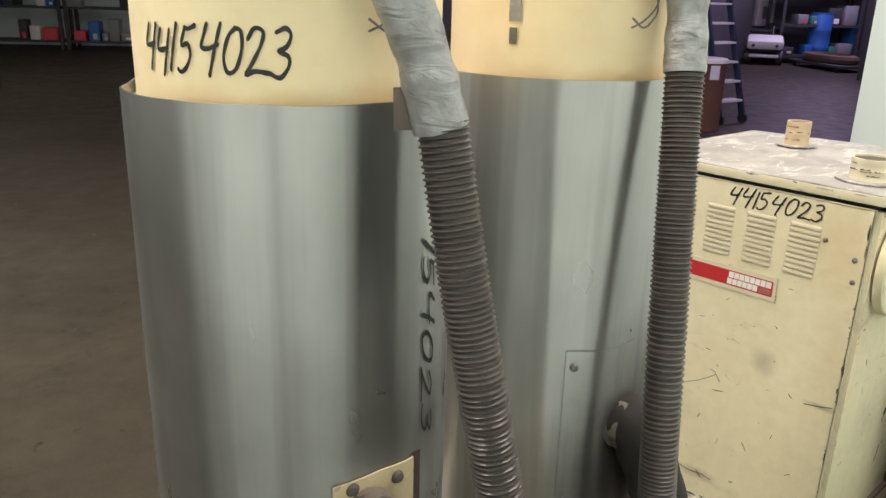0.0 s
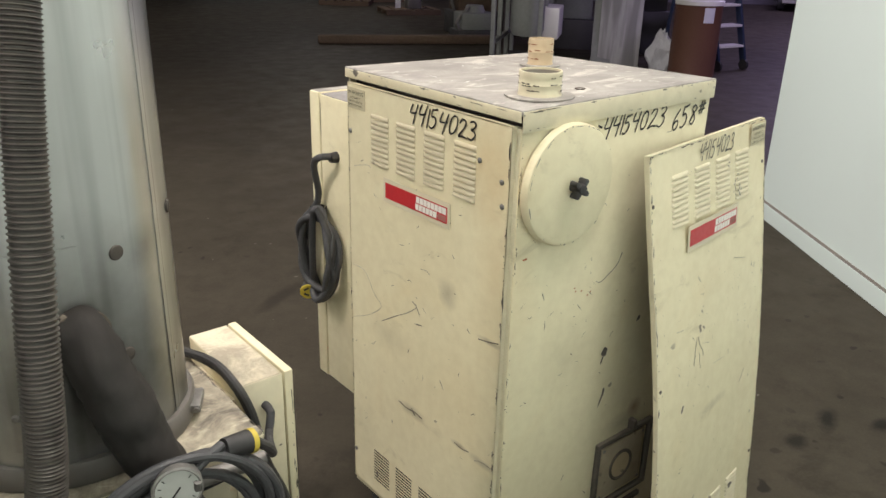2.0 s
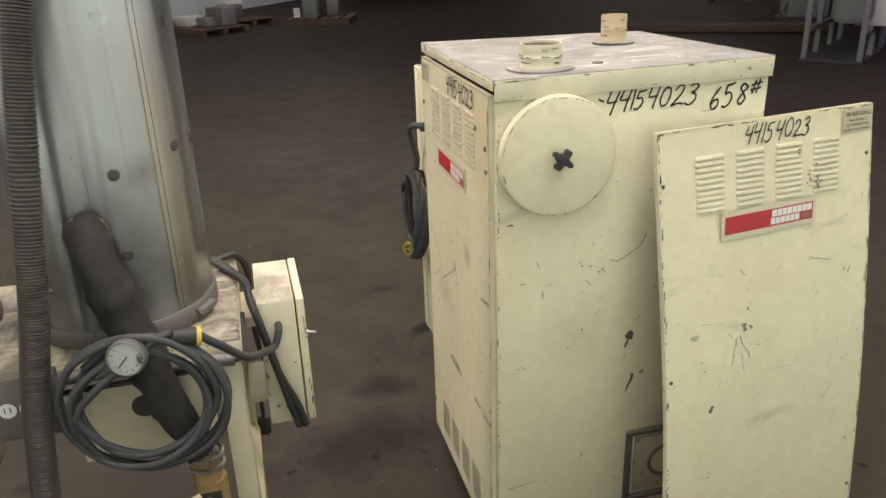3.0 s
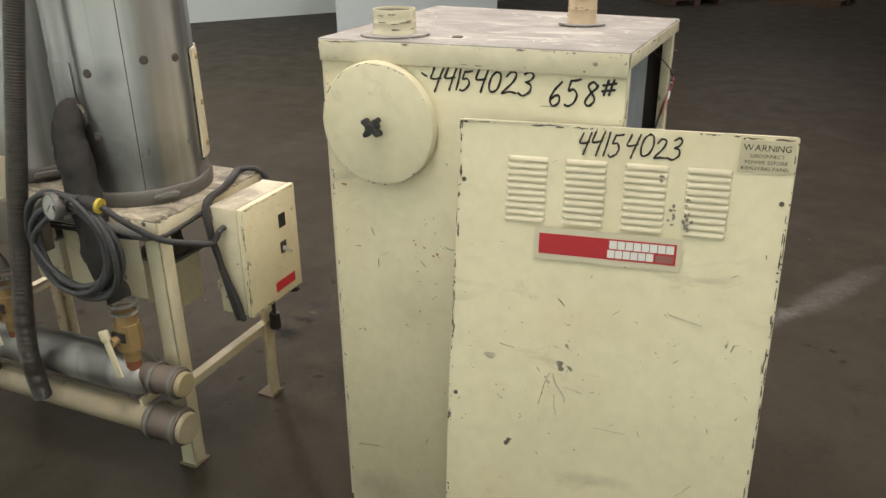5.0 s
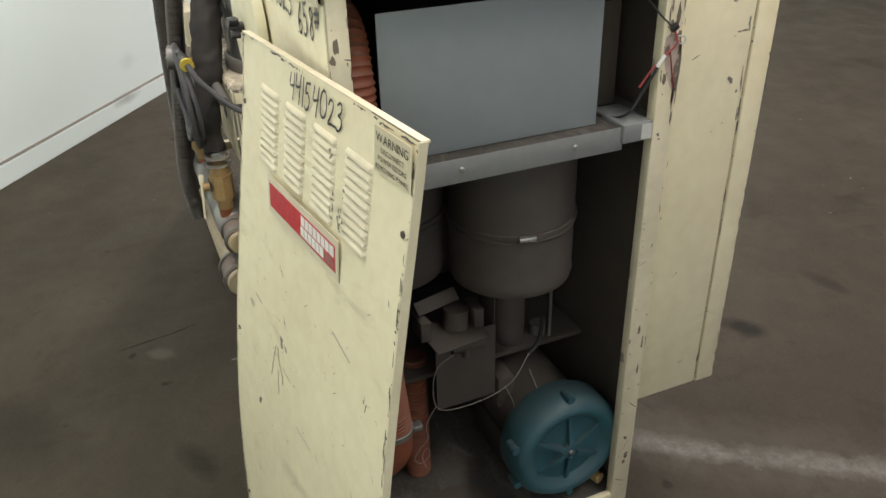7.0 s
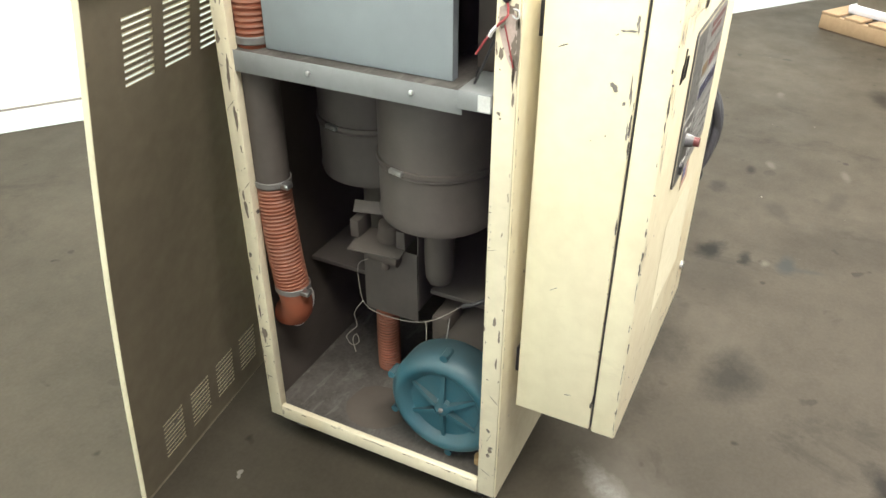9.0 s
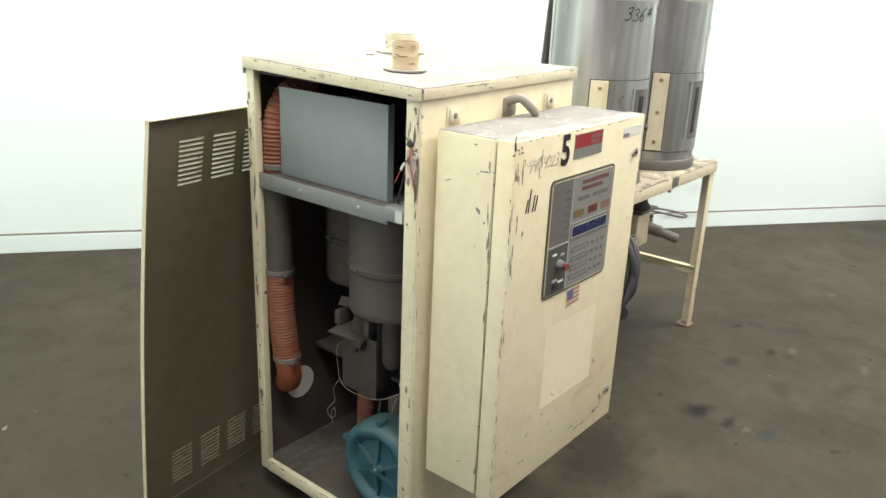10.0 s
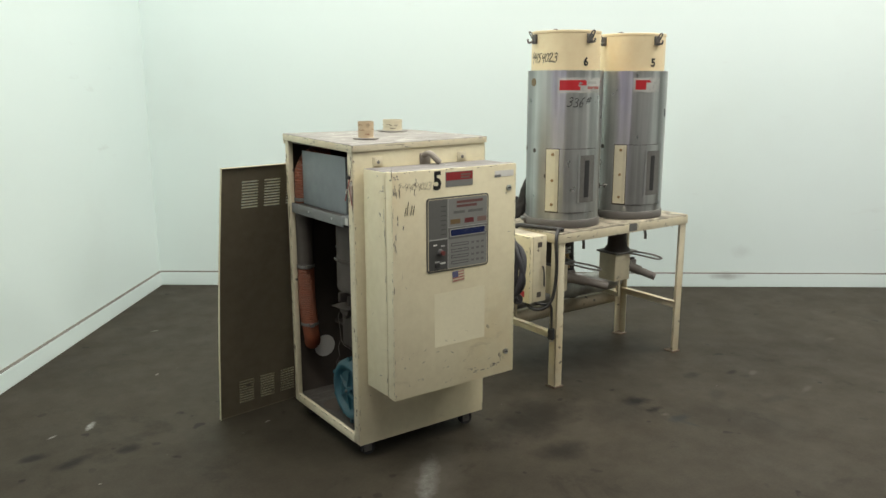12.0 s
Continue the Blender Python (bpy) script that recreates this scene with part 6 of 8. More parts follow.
def build_loose_panel():
    cols = [(0.096 + 0.1095 * k, 0.174 + 0.1095 * k) for k in range(4)]
    top = HIGH
    slots = [(c0, c1, top - 0.1855 + 0.0128 * r, top - 0.179 + 0.0128 * r) for c0, c1 in cols for r in range(10)]
    low = [(c0 + 0.004, c1, 0.055 + 0.0128 * r, 0.0612 + 0.0128 * r) for c0, c1 in cols for r in range(9)]
    vs = [HIGH * k / 28 for k in range(29)]
    front = part("panel_front", pierced((0, LONG), vs, slots + low, lambda u, v: bowed(u, 0.0, v)), "cream", loose_panel, "cream front sheet with louvres and scratches", smooth=30)
    part("panel_inside", pierced((0.001, LONG - 0.001), vs, slots + low, lambda u, v: bowed(u, 0.0025, v)), "primer", loose_panel, "brown primed inside of the sheet", smooth=30)
    for u0, u1 in ((-0.001, 0.0012), (LONG - 0.0012, LONG + 0.001)):
        bm = bmesh.new()
        ring = []
        for v in vs:
            ring.append([bm.verts.new(bowed(u, d, v)) for u, d in ((u0, -0.001), (u1, -0.001), (u1, 0.011), (u0, 0.011))])
        for p, q in zip(ring, ring[1:]):
            for j in range(4):
                bm.faces.new((p[j], q[j], q[(j + 1) % 4], p[(j + 1) % 4]))
        bm.faces.new(ring[0])
        bm.faces.new(ring[-1])
        part("panel_flange", bm, "cream_worn", loose_panel)
    part("panel_flange", cube(0.0015, LONG - 0.0015, -0.001, 0.011, HIGH - 0.002, HIGH + 0.001), "cream_worn", loose_panel)
    part("panel_flange", cube(0.0015, LONG - 0.0015, -0.001, 0.0024, 0.0, 0.002), "primer", loose_panel)
    for c0, c1, v0, v1 in slots:
        part("louvre", louvre(c0, c1, v0 - 0.0025, 0.0108, 0.0045, lambda u, d, v: bowed(u, -d, v)), "cream_worn", front)
    for c0, c1, v0, v1 in low:
        part("louvre", louvre(c0, c1, v0 - 0.0025, 0.0108, 0.0045, lambda u, d, v: bowed(u, -d, v)), "cream_worn", front)
    on = lambda u, v, d=0.0: Matrix.Translation(bowed(u, -0.001 - d, v)) @ pose(0, 0, 0, 90 + 2.5)
    brand_label(front, on(0.158, HIGH - 0.257) @ pose(0, 0, 0.002), 0.272, 0.064)
    marking("44154023", on(0.226, HIGH - 0.050), 0.040, "ink", front, 0.184, tilt=0.24, wobble=0.07, seed=21, lift=0.002, pen=0.10)
    m = on(LONG - 0.094, HIGH - 0.062) @ pose(0, 0, 0.001)
    tag = part("warning_sticker", moved(cube(0, 0.090, 0, 0.056, 0, 0.0008), m), "sticker", front, "small tan warning sticker")
    for text, u, v, high, wide in (("WARNING", 0.005, 0.038, 0.0115, 0.078), ("DISCONNECT", 0.018, 0.026, 0.0065, 0.056), ("POWER BEFORE", 0.010, 0.015, 0.0065, 0.070), ("REMOVING PANEL", 0.005, 0.004, 0.0065, 0.080)):
        marking(text, m @ pose(u, v, 0.0006), high, "ink", tag, wide, name="warning_text")
    for u, v in ((0.012, HIGH - 0.115), (LONG - 0.014, HIGH - 0.115), (0.012, 0.2), (LONG - 0.014, 0.18), (0.014, 0.62)):
        hole = rod(bmesh.new(), Vector(bowed(u, -0.0018, v)), Vector(bowed(u, 0.004, v)), 0.0045, sides=14)
        part("screw_hole", hole, "chip", front)
    bm = bmesh.new()
    r2 = random.Random(4)
    for u, face in ((0.0, 1), (LONG, -1)):
        for k in range(84):
            v = r2.uniform(0.01, HIGH)
            p = Vector(bowed(u, -0.0012, v))
            flecks(bm, p, p + Vector((0, 0, 0.004)), (0, -1, 0), 1, 0.008, r2, 0.006 * -face)
    for k in range(34):
        p = Vector(bowed(r2.uniform(0, LONG), -0.0012, HIGH - 0.001))
        flecks(bm, p, p + Vector((0.003, 0, 0)), (0, -1, 0), 1, 0.007, r2, -0.004)
    for k in range(135):
        u, v = r2.uniform(0.02, LONG - 0.02), r2.choice((r2.uniform(0.03, 1.16), r2.uniform(0.55, 0.85)))
        p = Vector(bowed(u, -0.0012, v))
        nicks(bm, p, (1, 0, 0), (0, 0, 1), 0.001, 0.001, 1, r2.choice((0.003, 0.003, 0.004, 0.0065)), r2, 0.0012)
    part("chipped_paint", bm, "chip", front, smooth=0)
    # long scrapes
    for u0, v0, u1, v1, r in ((0.185, 0.62, 0.205, 0.69, 0.0010), (0.21, 0.69, 0.24, 0.63, 0.0012), (0.215, 0.645, 0.222, 0.60, 0.0008), (0.235, 0.665, 0.27, 0.655, 0.0006), (0.30, 0.585, 0.36, 0.58, 0.0007), (0.42, 0.84, 0.48, 0.825, 0.0012), (0.10, 0.74, 0.13, 0.735, 0.001), (0.47, 0.46, 0.50, 0.49, 0.0008)):
        line = [bowed(u0 + (u1 - u0) * k / 5 + r2.uniform(-0.003, 0.003), -0.0012, v0 + (v1 - v0) * k / 5) for k in range(6)]
        part("scrape", sweep(bmesh.new(), line, r * 0.75, 5), "scratch", front, smooth=0)
    bm = bmesh.new()
    for u, v in ((0.405, HIGH - 0.135), (0.406, HIGH - 0.150), (0.404, HIGH - 0.162), (0.431, HIGH - 0.150), (0.434, HIGH - 0.172), (0.430, HIGH - 0.162), (0.437, HIGH - 0.164)):
        for _ in range(3):
            cu, cv, w, h = u + r2.uniform(-0.005, 0.005), v + r2.uniform(-0.006, 0.006), r2.uniform(0.002, 0.0055), r2.uniform(0.002, 0.006)
            bm.faces.new([bm.verts.new(bowed(cu + w * math.cos(k) * r2.uniform(0.3, 1.1), -0.0085 - 0.0001 * r2.random(), cv + h * math.sin(k) * r2.uniform(0.3, 1.1))) for k in np.arange(9) * 2 * math.pi / 9])
    part("rubbed_patch", bm, "chip_grey", front, smooth=0)


build_loose_panel()


# ---- hopper stand ----
TX0, TX1, TY0, TY1, TZ = 0.845, 1.832, -0.225, 0.237, 0.800
stand = thing("hopper_stand", "cream welded steel stand with dusty top and square legs", "stand")


def hopper_stand():
    part("stand_top", cube(TX0, TX1, TY0, TY1, TZ - 0.012, TZ, 0.006), "table_top", stand, "dusty scuffed cream table top with rounded edges")
    for x0, x1, y0, y1 in ((TX0 + 0.001, TX1 - 0.001, TY0 - 0.001, TY0 + 0.003), (TX0 + 0.001, TX1 - 0.001, TY1 - 0.003, TY1 + 0.001), (TX0 - 0.001, TX0 + 0.003, TY0 + 0.004, TY1 - 0.004), (TX1 - 0.003, TX1 + 0.001, TY0 + 0.004, TY1 - 0.004)):
        part("apron", cube(x0, x1, y0, y1, TZ - 0.052, TZ - 0.006, 0.002), "cream_worn", stand)
    # angle-iron legs with their corner outwards, and stretchers of the same stock
    for x, dx in ((TX0 + 0.006, 1), (TX1 - 0.006, -1)):
        for y, dy in ((TY0 + 0.006, 1), (TY1 - 0.006, -1)):
            bm = bmesh.new()
            for x1, y1 in ((x + 0.048 * dx, y + 0.005 * dy), (x + 0.005 * dx, y + 0.048 * dy)):
                box(bm, min(x, x1), max(x, x1), min(y, y1), max(y, y1), 0.006, TZ - 0.0065, 0.0012)
            leg = part("leg", bm, "cream_worn", stand, "cream angle-iron leg with rubbed paint")
            x1, y1 = x + 0.056 * dx, y + 0.056 * dy
            part("foot_plate", cube(min(x - 0.008 * dx, x1), max(x - 0.008 * dx, x1), min(y - 0.008 * dy, y1), max(y - 0.008 * dy, y1), 0.0, 0.0065, 0.001), "foot_rust", leg, "rusty foot plate")
    for x in (TX0 + 0.012, TX1 - 0.016):
        bm = cube(x, x + 0.004, TY0 + 0.012, TY1 - 0.012, 0.252, 0.286, 0.001)
        box(bm, x - 0.013, x + 0.017, TY0 + 0.014, TY1 - 0.014, 0.2865, 0.2905, 0.001)
        part("stretcher", bm, "cream_worn", stand)
    bm = bmesh.new()
    r3 = random.Random(9)
    for s, e, f, sp in (((TX0, TY0 - 0.001, TZ - 0.004), (TX1, TY0 - 0.001, TZ - 0.004), (0, -1, 0), -0.006), ((TX1, TY1 + 0.001, TZ - 0.004), (TX0, TY1 + 0.001, TZ - 0.004), (0, 1, 0), -0.006),
                    ((TX0 - 0.001, TY1, TZ - 0.004), (TX0 - 0.001, TY0, TZ - 0.004), (-1, 0, 0), -0.006), ((TX0, TY0, TZ), (TX1, TY0, TZ), (0, 0, 1), 0.008), ((TX0, TY1, TZ), (TX0, TY0, TZ), (0, 0, 1), 0.008)):
        flecks(bm, s, e, f, 26, 0.008, r3, sp)
    nicks(bm, (TX0, TY0 - 0.001, TZ - 0.055), (1, 0, 0), (0, 0, 1), 0.98, 0.05, 16, 0.012, r3)
    part("chipped_paint", bm, "chip", stand, smooth=0)
    part("tape_scrap", cube(1.35, 1.41, TY0 - 0.0025, TY0 - 0.0012, TZ - 0.045, TZ - 0.006), "dull_steel", stand)
    for x in (0.885, 0.935):
        screw(stand, pose(x, TY1 + 0.0015, TZ - 0.012, -90), 0.007)


def switch_box():
    x0, x1, y0, y1, z0, z1 = 0.697, 0.806, -0.185, 0.070, 0.463, 0.790
    case = part("switch_box", cube(x0 + 0.022, x1, y0, y1, z0, z1, 0.003), "cream_worn", stand, "cream steel switch box with toggle switch")
    door = part("switch_door", cube(x0, x0 + 0.019, y0 - 0.002, y1 + 0.002, z0 - 0.002, z1 + 0.003, 0.003), "cream", case)
    part("box_top", cube(x0 + 0.024, x1 - 0.002, y0 + 0.002, y1 - 0.002, z1 + 0.0002, z1 + 0.0012), "smudged_top", case)
    for z in (0.52, 0.73):
        part("box_bracket", cube(x1, TX0 + 0.005, -0.13, 0.03, z - 0.012, z + 0.012), "cream_worn", case)
    part("switch_window", cube(x0 - 0.0012, x0, -0.125, -0.092, 0.680, 0.722), "rubber", door)
    part("switch_window", cube(x0 - 0.0012, x0, -0.12, -0.09, 0.600, 0.635), "liner", door)
    bm = rod(bmesh.new(), (x0, -0.105, 0.612), (x0 - 0.012, -0.105, 0.612), 0.009, 0.007, 16)
    rod(bm, (x0 - 0.010, -0.105, 0.612), (x0 - 0.030, -0.107, 0.606), 0.0035, 0.0045, 10)
    part("toggle_switch", bm, "steel", door, "bright toggle switch")
    part("maker_label", moved(cube(0, 0.10, 0, 0.03, 0, 0.001), pose(x0, -0.05, 0.488, 90, 0, -90)), "red", door, "red maker's label")
    bm = bmesh.new()
    r3 = random.Random(12)
    flecks(bm, (x0, y1, z0), (x0, y1, z1), (-1, 0, 0), 26, 0.007, r3, 0.005)
    flecks(bm, (x0, y0, z0), (x0, y0, z1), (-1, 0, 0), 22, 0.007, r3, -0.005)
    flecks(bm, (x0, y0, z1 + 0.002), (x0, y1, z1 + 0.002), (-1, 0, 0), 22, 0.007, r3, 0.006)
    flecks(bm, (x0, y0, z0), (x0, y1, z0), (-1, 0, 0), 18, 0.008, r3, -0.006)
    flecks(bm, (x0 + 0.001, y1 + 0.002, z0), (x0 + 0.001, y1 + 0.002, z1), (0, 1, 0), 22, 0.007, r3, 0.006)
    flecks(bm, (x1 - 0.002, y1, z0), (x1 - 0.002, y1, z1), (0, 1, 0), 14, 0.007, r3, -0.006)
    nicks(bm, (x0, y1, z0), (0, -1, 0), (0, 0, 1), 0.24, 0.31, 16, 0.006, r3)
    for z in (0.50, 0.75):
        box(bm, x0 + 0.05, x0 + 0.075, y0 - 0.003, y0 + 0.001, z - 0.012, z + 0.012)
    part("chipped_paint", bm, "chip", case, smooth=0)
    # cords round the box
    for shift in (0.0, 0.016):
        pts = [(0.90, -0.20 + shift, TZ + 0.010), (0.862, -0.12 + shift, TZ + 0.012), (0.826, -0.02, 0.808 + shift * 0.3), (0.818, 0.05 + shift, 0.80), (0.80, 0.086 + shift * 0.4, 0.74), (0.775, 0.088, 0.62), (0.755 - shift, 0.086, 0.52), (0.74 - shift, 0.084, 0.455)]
        part("cord", cable(pts, 0.009, 10), "rubber", case, "black cord draped over the box")
    pts = [(0.90, -0.18, TZ + 0.010), (0.85, -0.212, TZ + 0.012), (0.822, -0.232, 0.76), (0.825, -0.238, 0.64), (0.818, -0.236, 0.53), (0.80, -0.228, 0.465), (0.765, -0.215, 0.435), (0.725, -0.195, 0.432), (0.715, -0.16, 0.445), (0.72, -0.13, 0.465)]
    part("cord", cable(pts, 0.0085, 10), "rubber", case, "black cord looped under the switch box")
    pts = [(0.74, -0.15, 0.462), (0.765, -0.2, 0.452), (0.815, -0.212, 0.445), (0.830, -0.206, 0.385), (0.832, -0.205, 0.31)]
    lead = part("cord", cable(pts, 0.0062, 10), "rubber", case, "black cord hanging down a leg with a plug")
    bm = rod(bmesh.new(), (0.832, -0.205, 0.315), (0.832, -0.205, 0.262), 0.017, 0.0185, 20)
    plug = part("plug", bm, "rubber", lead)
    for dx in (-0.008, 0.008):
        part("prong", cube(0.832 + dx - 0.002, 0.832 + dx + 0.002, -0.209, -0.201, 0.245, 0.263), "steel", plug)
    part("loop_cord", cable([(0.78, y0 - 0.004, 0.64), (0.775, y0 - 0.018, 0.62), (0.775, y0 - 0.02, 0.57), (0.79, y0 - 0.006, 0.54)], 0.004, 8), "rubber", case)


def manifold():
    """Two air pipes low along the stand with rubber boots, caps and valves."""
    y, zu, zl = 0.292, 0.348, 0.212
    lower = part("lower_pipe", rod(bmesh.new(), (0.80, y + 0.014, zl), (1.90, y + 0.014, zl), 0.040, sides=32), "grimy", stand, "grimy cream air pipe along the stand")
    tank = part("air_tank", lathe(bmesh.new(), [(0.0, 0.0), (0.040, 0.002), (0.052, 0.012), (0.062, 0.035), (0.062, 0.90), (0.056, 0.93), (0.0, 0.94)], 44, (0, 0, 0), pose(0.915, y - 0.016, zu - 0.012, 0, 90)), "tank", stand, "grey shiny air tank lying along the stand")
    part("upper_pipe", rod(bmesh.new(), (0.80, y, zu), (0.95, y - 0.010, zu), 0.033, sides=28), "boot", tank)
    for yy, z, r, x1 in ((y, zu, 0.036, 0.888), (y + 0.014, zl, 0.046, 0.905)):
        part("end_cap", lathe(bmesh.new(), [(0.0, 0.0), (r - 0.004, 0.0), (r, 0.004), (r, 0.03)], 32, (0, 0, 0), pose(0.776, yy, z, 0, 90)), "cap_tan" if z == zu else "grimy", stand, "grimy end cap on the air pipe")
        prof = [(r - 0.004, 0.0), (r + 0.006, 0.001), (r + 0.008, 0.012), (r + 0.004, 0.018), (r + 0.004, x1 - 0.79 - 0.02), (r + 0.008, x1 - 0.79 - 0.012), (r + 0.006, x1 - 0.79), (r - 0.006, x1 - 0.79)]
        boot = part("rubber_boot", lathe(bmesh.new(), prof, 36, (0, 0, 0), pose(0.79, yy, z, 0, 90)), "boot", stand, "dusty rubber coupling boot")
        for x in (0.803, x1 - 0.016):
            part("clamp", lathe(bmesh.new(), [(r + 0.008, -0.006), (r + 0.010, -0.005), (r + 0.010, 0.005), (r + 0.008, 0.006)], 32, (0, 0, 0), pose(x, yy, z, 0, 90)), "dull_steel", boot)
    for x in (0.93, 1.75):
        part("pipe_hanger", cube(x, x + 0.012, TY1 - 0.055, y + 0.02, zl + 0.035, zl + 0.06), "cream_worn", stand)
        part("pipe_hanger", cube(x, x + 0.012, TY1 - 0.055, TY1 - 0.045, zl + 0.06, TZ - 0.06), "cream_worn", stand)


def air_branch(x, seen):
    """A valve on the manifold, and the wrapped tube from it up to a hopper."""
    y = 0.300
    riser = part("riser", rod(bmesh.new(), (x, y, 0.345), (x, y, 0.47), 0.022, sides=20), "rust", stand, "rusty red riser pipe")
    bm = rod(bmesh.new(), (x, y, 0.40), (x, y, 0.44), 0.024, sides=20)
    rod(bm, (x, y, 0.435), (x, y, 0.515), 0.036, sides=8)
    rod(bm, (x, y, 0.51), (x, y, 0.545), 0.029, sides=20)
    rod(bm, (x, y, 0.475), (x + 0.01, y + 0.055, 0.475), 0.014, sides=12)
    valve = part("ball_valve", bm, "brass", stand, "dull brass ball valve with a pale lever")
    lever = cube(-0.011, 0.011, -0.003, 0.003, -0.118, 0.018, 0.002)
    box(lever, -0.014, 0.014, -0.008, 0.006, -0.012, 0.020, 0.003)
    part("lever", moved(lever, pose(x + 0.026, y + 0.058, 0.490, 6, 22, 0)), "cream_worn", valve, "pale bent valve lever")
    part("valve_window", cube(x - 0.022, x + 0.022, y + 0.034, y + 0.038, 0.47, 0.498), "rubber", valve)
    for z in (0.55, 0.575):
        part("clamp", lathe(bmesh.new(), [(0.034, -0.005), (0.038, -0.004), (0.038, 0.004), (0.034, 0.005)], 28, (x, y, z)), "steel", valve)
    return valve


hopper_stand()
switch_box()
manifold()
air_branch(0.945, True)
air_branch(1.40, False)


# ---- the two hoppers ----
def arc(a):
    return radians(a)


SKIN = {}


def hopper(cx, cy, number, first):
    name = "zinc drying hopper with a cream insulated neck, standing on the stand"
    ob = thing("drying_hopper", name, "hopper", group="hoppers on the stand")
    c = (cx, cy)
    # base ring
    base_ring = part("base_ring", lathe(bmesh.new(), [(0.17, 0.0), (0.196, 0.0), (0.198, 0.006), (0.198, 0.034), (0.194, 0.040), (0.186, 0.041)], 72, (cx, cy, TZ + 0.001)), "base_steel", ob, "dusty brown base ring")
    for a in (150, 20):
        bm = cube(-0.006, 0.014, -0.03, 0.03, -0.008, 0.008, 0.003)
        rod(bm, (0.008, -0.035, 0), (0.008, 0.035, 0), 0.005, sides=10)
        part("ring_clamp", moved(bm, pose(cx + 0.198 * math.cos(arc(a)), cy + 0.198 * math.sin(arc(a)), TZ + 0.024, 0, 0, a)), "dull_steel", base_ring)
    # lower shell and the outer sheet, slightly dented out of true
    def rolled(r, z0, seed, folds):
        rr = random.Random(seed)
        waves = [(k, rr.uniform(-1, 1) / k, rr.uniform(0, 6.28)) for k in range(2, 6)]
        bends = [(n, depth, rr.uniform(0, 6.28), rr.uniform(0, 6.28)) for n, depth in ((6, 0.0024), (9, 0.0020), (13, 0.0010), (19, 0.0003))]
        return lambda a, z: r + 0.0011 * sum(w * math.cos(n * a + p + 0.5 * (z - z0)) for n, w, p in waves) + sum(d * math.cos(n * a + p + 0.5 * math.sin(2.6 * z + q)) for n, d, p, q in bends) - sum(d * math.exp(-((math.degrees(a) - b + 3 * math.sin(3 * z + b)) / w) ** 2) for b, w, d in folds)

    def drum(skin, z0, z1, rows, material, nm):
        bm, rings, sides = bmesh.new(), [], 240
        prof = [(-0.0015, z0)] + [(0.0, z0 + (z1 - z0) * k / rows) for k in range(rows + 1)] + [(-0.0022, z1), (-0.0022, z1 - 0.03)]
        for d, z in prof:
            rings.append([])
            for k in range(sides):
                a = 2 * math.pi * k / sides
                q = skin(a, z) + d
                rings[-1].append(bm.verts.new((cx + q * math.cos(a), cy + q * math.sin(a), z)))
        for p, q in zip(rings, rings[1:]):
            for k in range(sides):
                bm.faces.new((p[k], p[(k + 1) % sides], q[(k + 1) % sides], q[k]))
        return part(nm, bm, material, ob)
    R = 0.188
    outer = rolled(R, 1.205, 41 + number, ((33, 6.5, 0.0022), (4, 7, 0.001)) if first else ((53.5, 5, 0.0030), (84, 4.5, 0.0016)))
    inner = lambda a, z: outer(a, z) - 0.0004
    SKIN[number] = inner
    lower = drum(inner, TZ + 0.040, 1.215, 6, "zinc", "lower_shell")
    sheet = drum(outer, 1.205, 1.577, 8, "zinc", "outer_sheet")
    tagged(sheet, "bright rolled zinc sheet with faint streaks")
    # the sheet's long lap joint down one side
    back = 135 if first else 104
    if first:
        part("sheet_lap", patch(c, outer, back - 3.5, back, 1.204, 1.574, 0.0012, 0.0004), "zinc", ob)
        part("lap_joint", patch(c, outer, back, back + 0.8, 1.206, 1.574, 0.0004, 0.0004), "rubber", ob)
        part("sheet_lap", patch(c, inner, back - 3.5, back, 0.843, 1.2035, 0.0012, 0.0004), "zinc", ob)
        part("lap_joint", patch(c, inner, back, back + 0.8, 0.843, 1.2035, 0.0004, 0.0004), "rubber", ob)
    if not first:
        tall_marking("154023", c, outer, 1.425, 103.5, 0.019, "ink", sheet, 0.25, tilt=0.15, wobble=0.10, seed=77, pen=0.105)
    # neck
    part("shoulder", lathe(bmesh.new(), [(0.170, 1.560), (0.1805, 1.564)], 72, (cx, cy, 0)), "fibre", ob)
    neck = part("insulated_neck", lathe(bmesh.new(), [(0.172, 1.50), (0.172, 1.752), (0.175, 1.756), (0.175, 1.766), (0.168, 1.768), (0.160, 1.762), (0.160, 1.70)], 96, (cx, cy, 0)), "fibre", ob, "cream insulated neck with rust-stained lower edge")
    part("neck_cover", lathe(bmesh.new(), [(0.0, 1.758), (0.158, 1.756), (0.160, 1.752)], 64, (cx, cy, 0)), "dull_steel", neck)
    for a in (-95, 167, 62):
        bm = cube(0.0, 0.012, -0.012, 0.012, -0.022, 0.014, 0.002)
        sweep(bm, glide([(0.012, -0.010, 0.0), (0.030, -0.006, 0.022), (0.030, 0.006, 0.022), (0.012, 0.010, 0.0)], 0.006), 0.0028, 8)
        sweep(bm, glide([(0.008, 0, -0.01), (0.034, 0, -0.018), (0.040, 0, -0.004)], 0.006), 0.004, 8)
        bmesh.ops.scale(bm, vec=(1.15, 1.25, 1.25), verts=bm.verts)
        part("toggle_latch", moved(bm, pose(cx + 0.173 * math.cos(arc(a)), cy + 0.173 * math.sin(arc(a)), 1.733, 0, 0, a)), "base_steel", neck, "dull steel toggle latch")
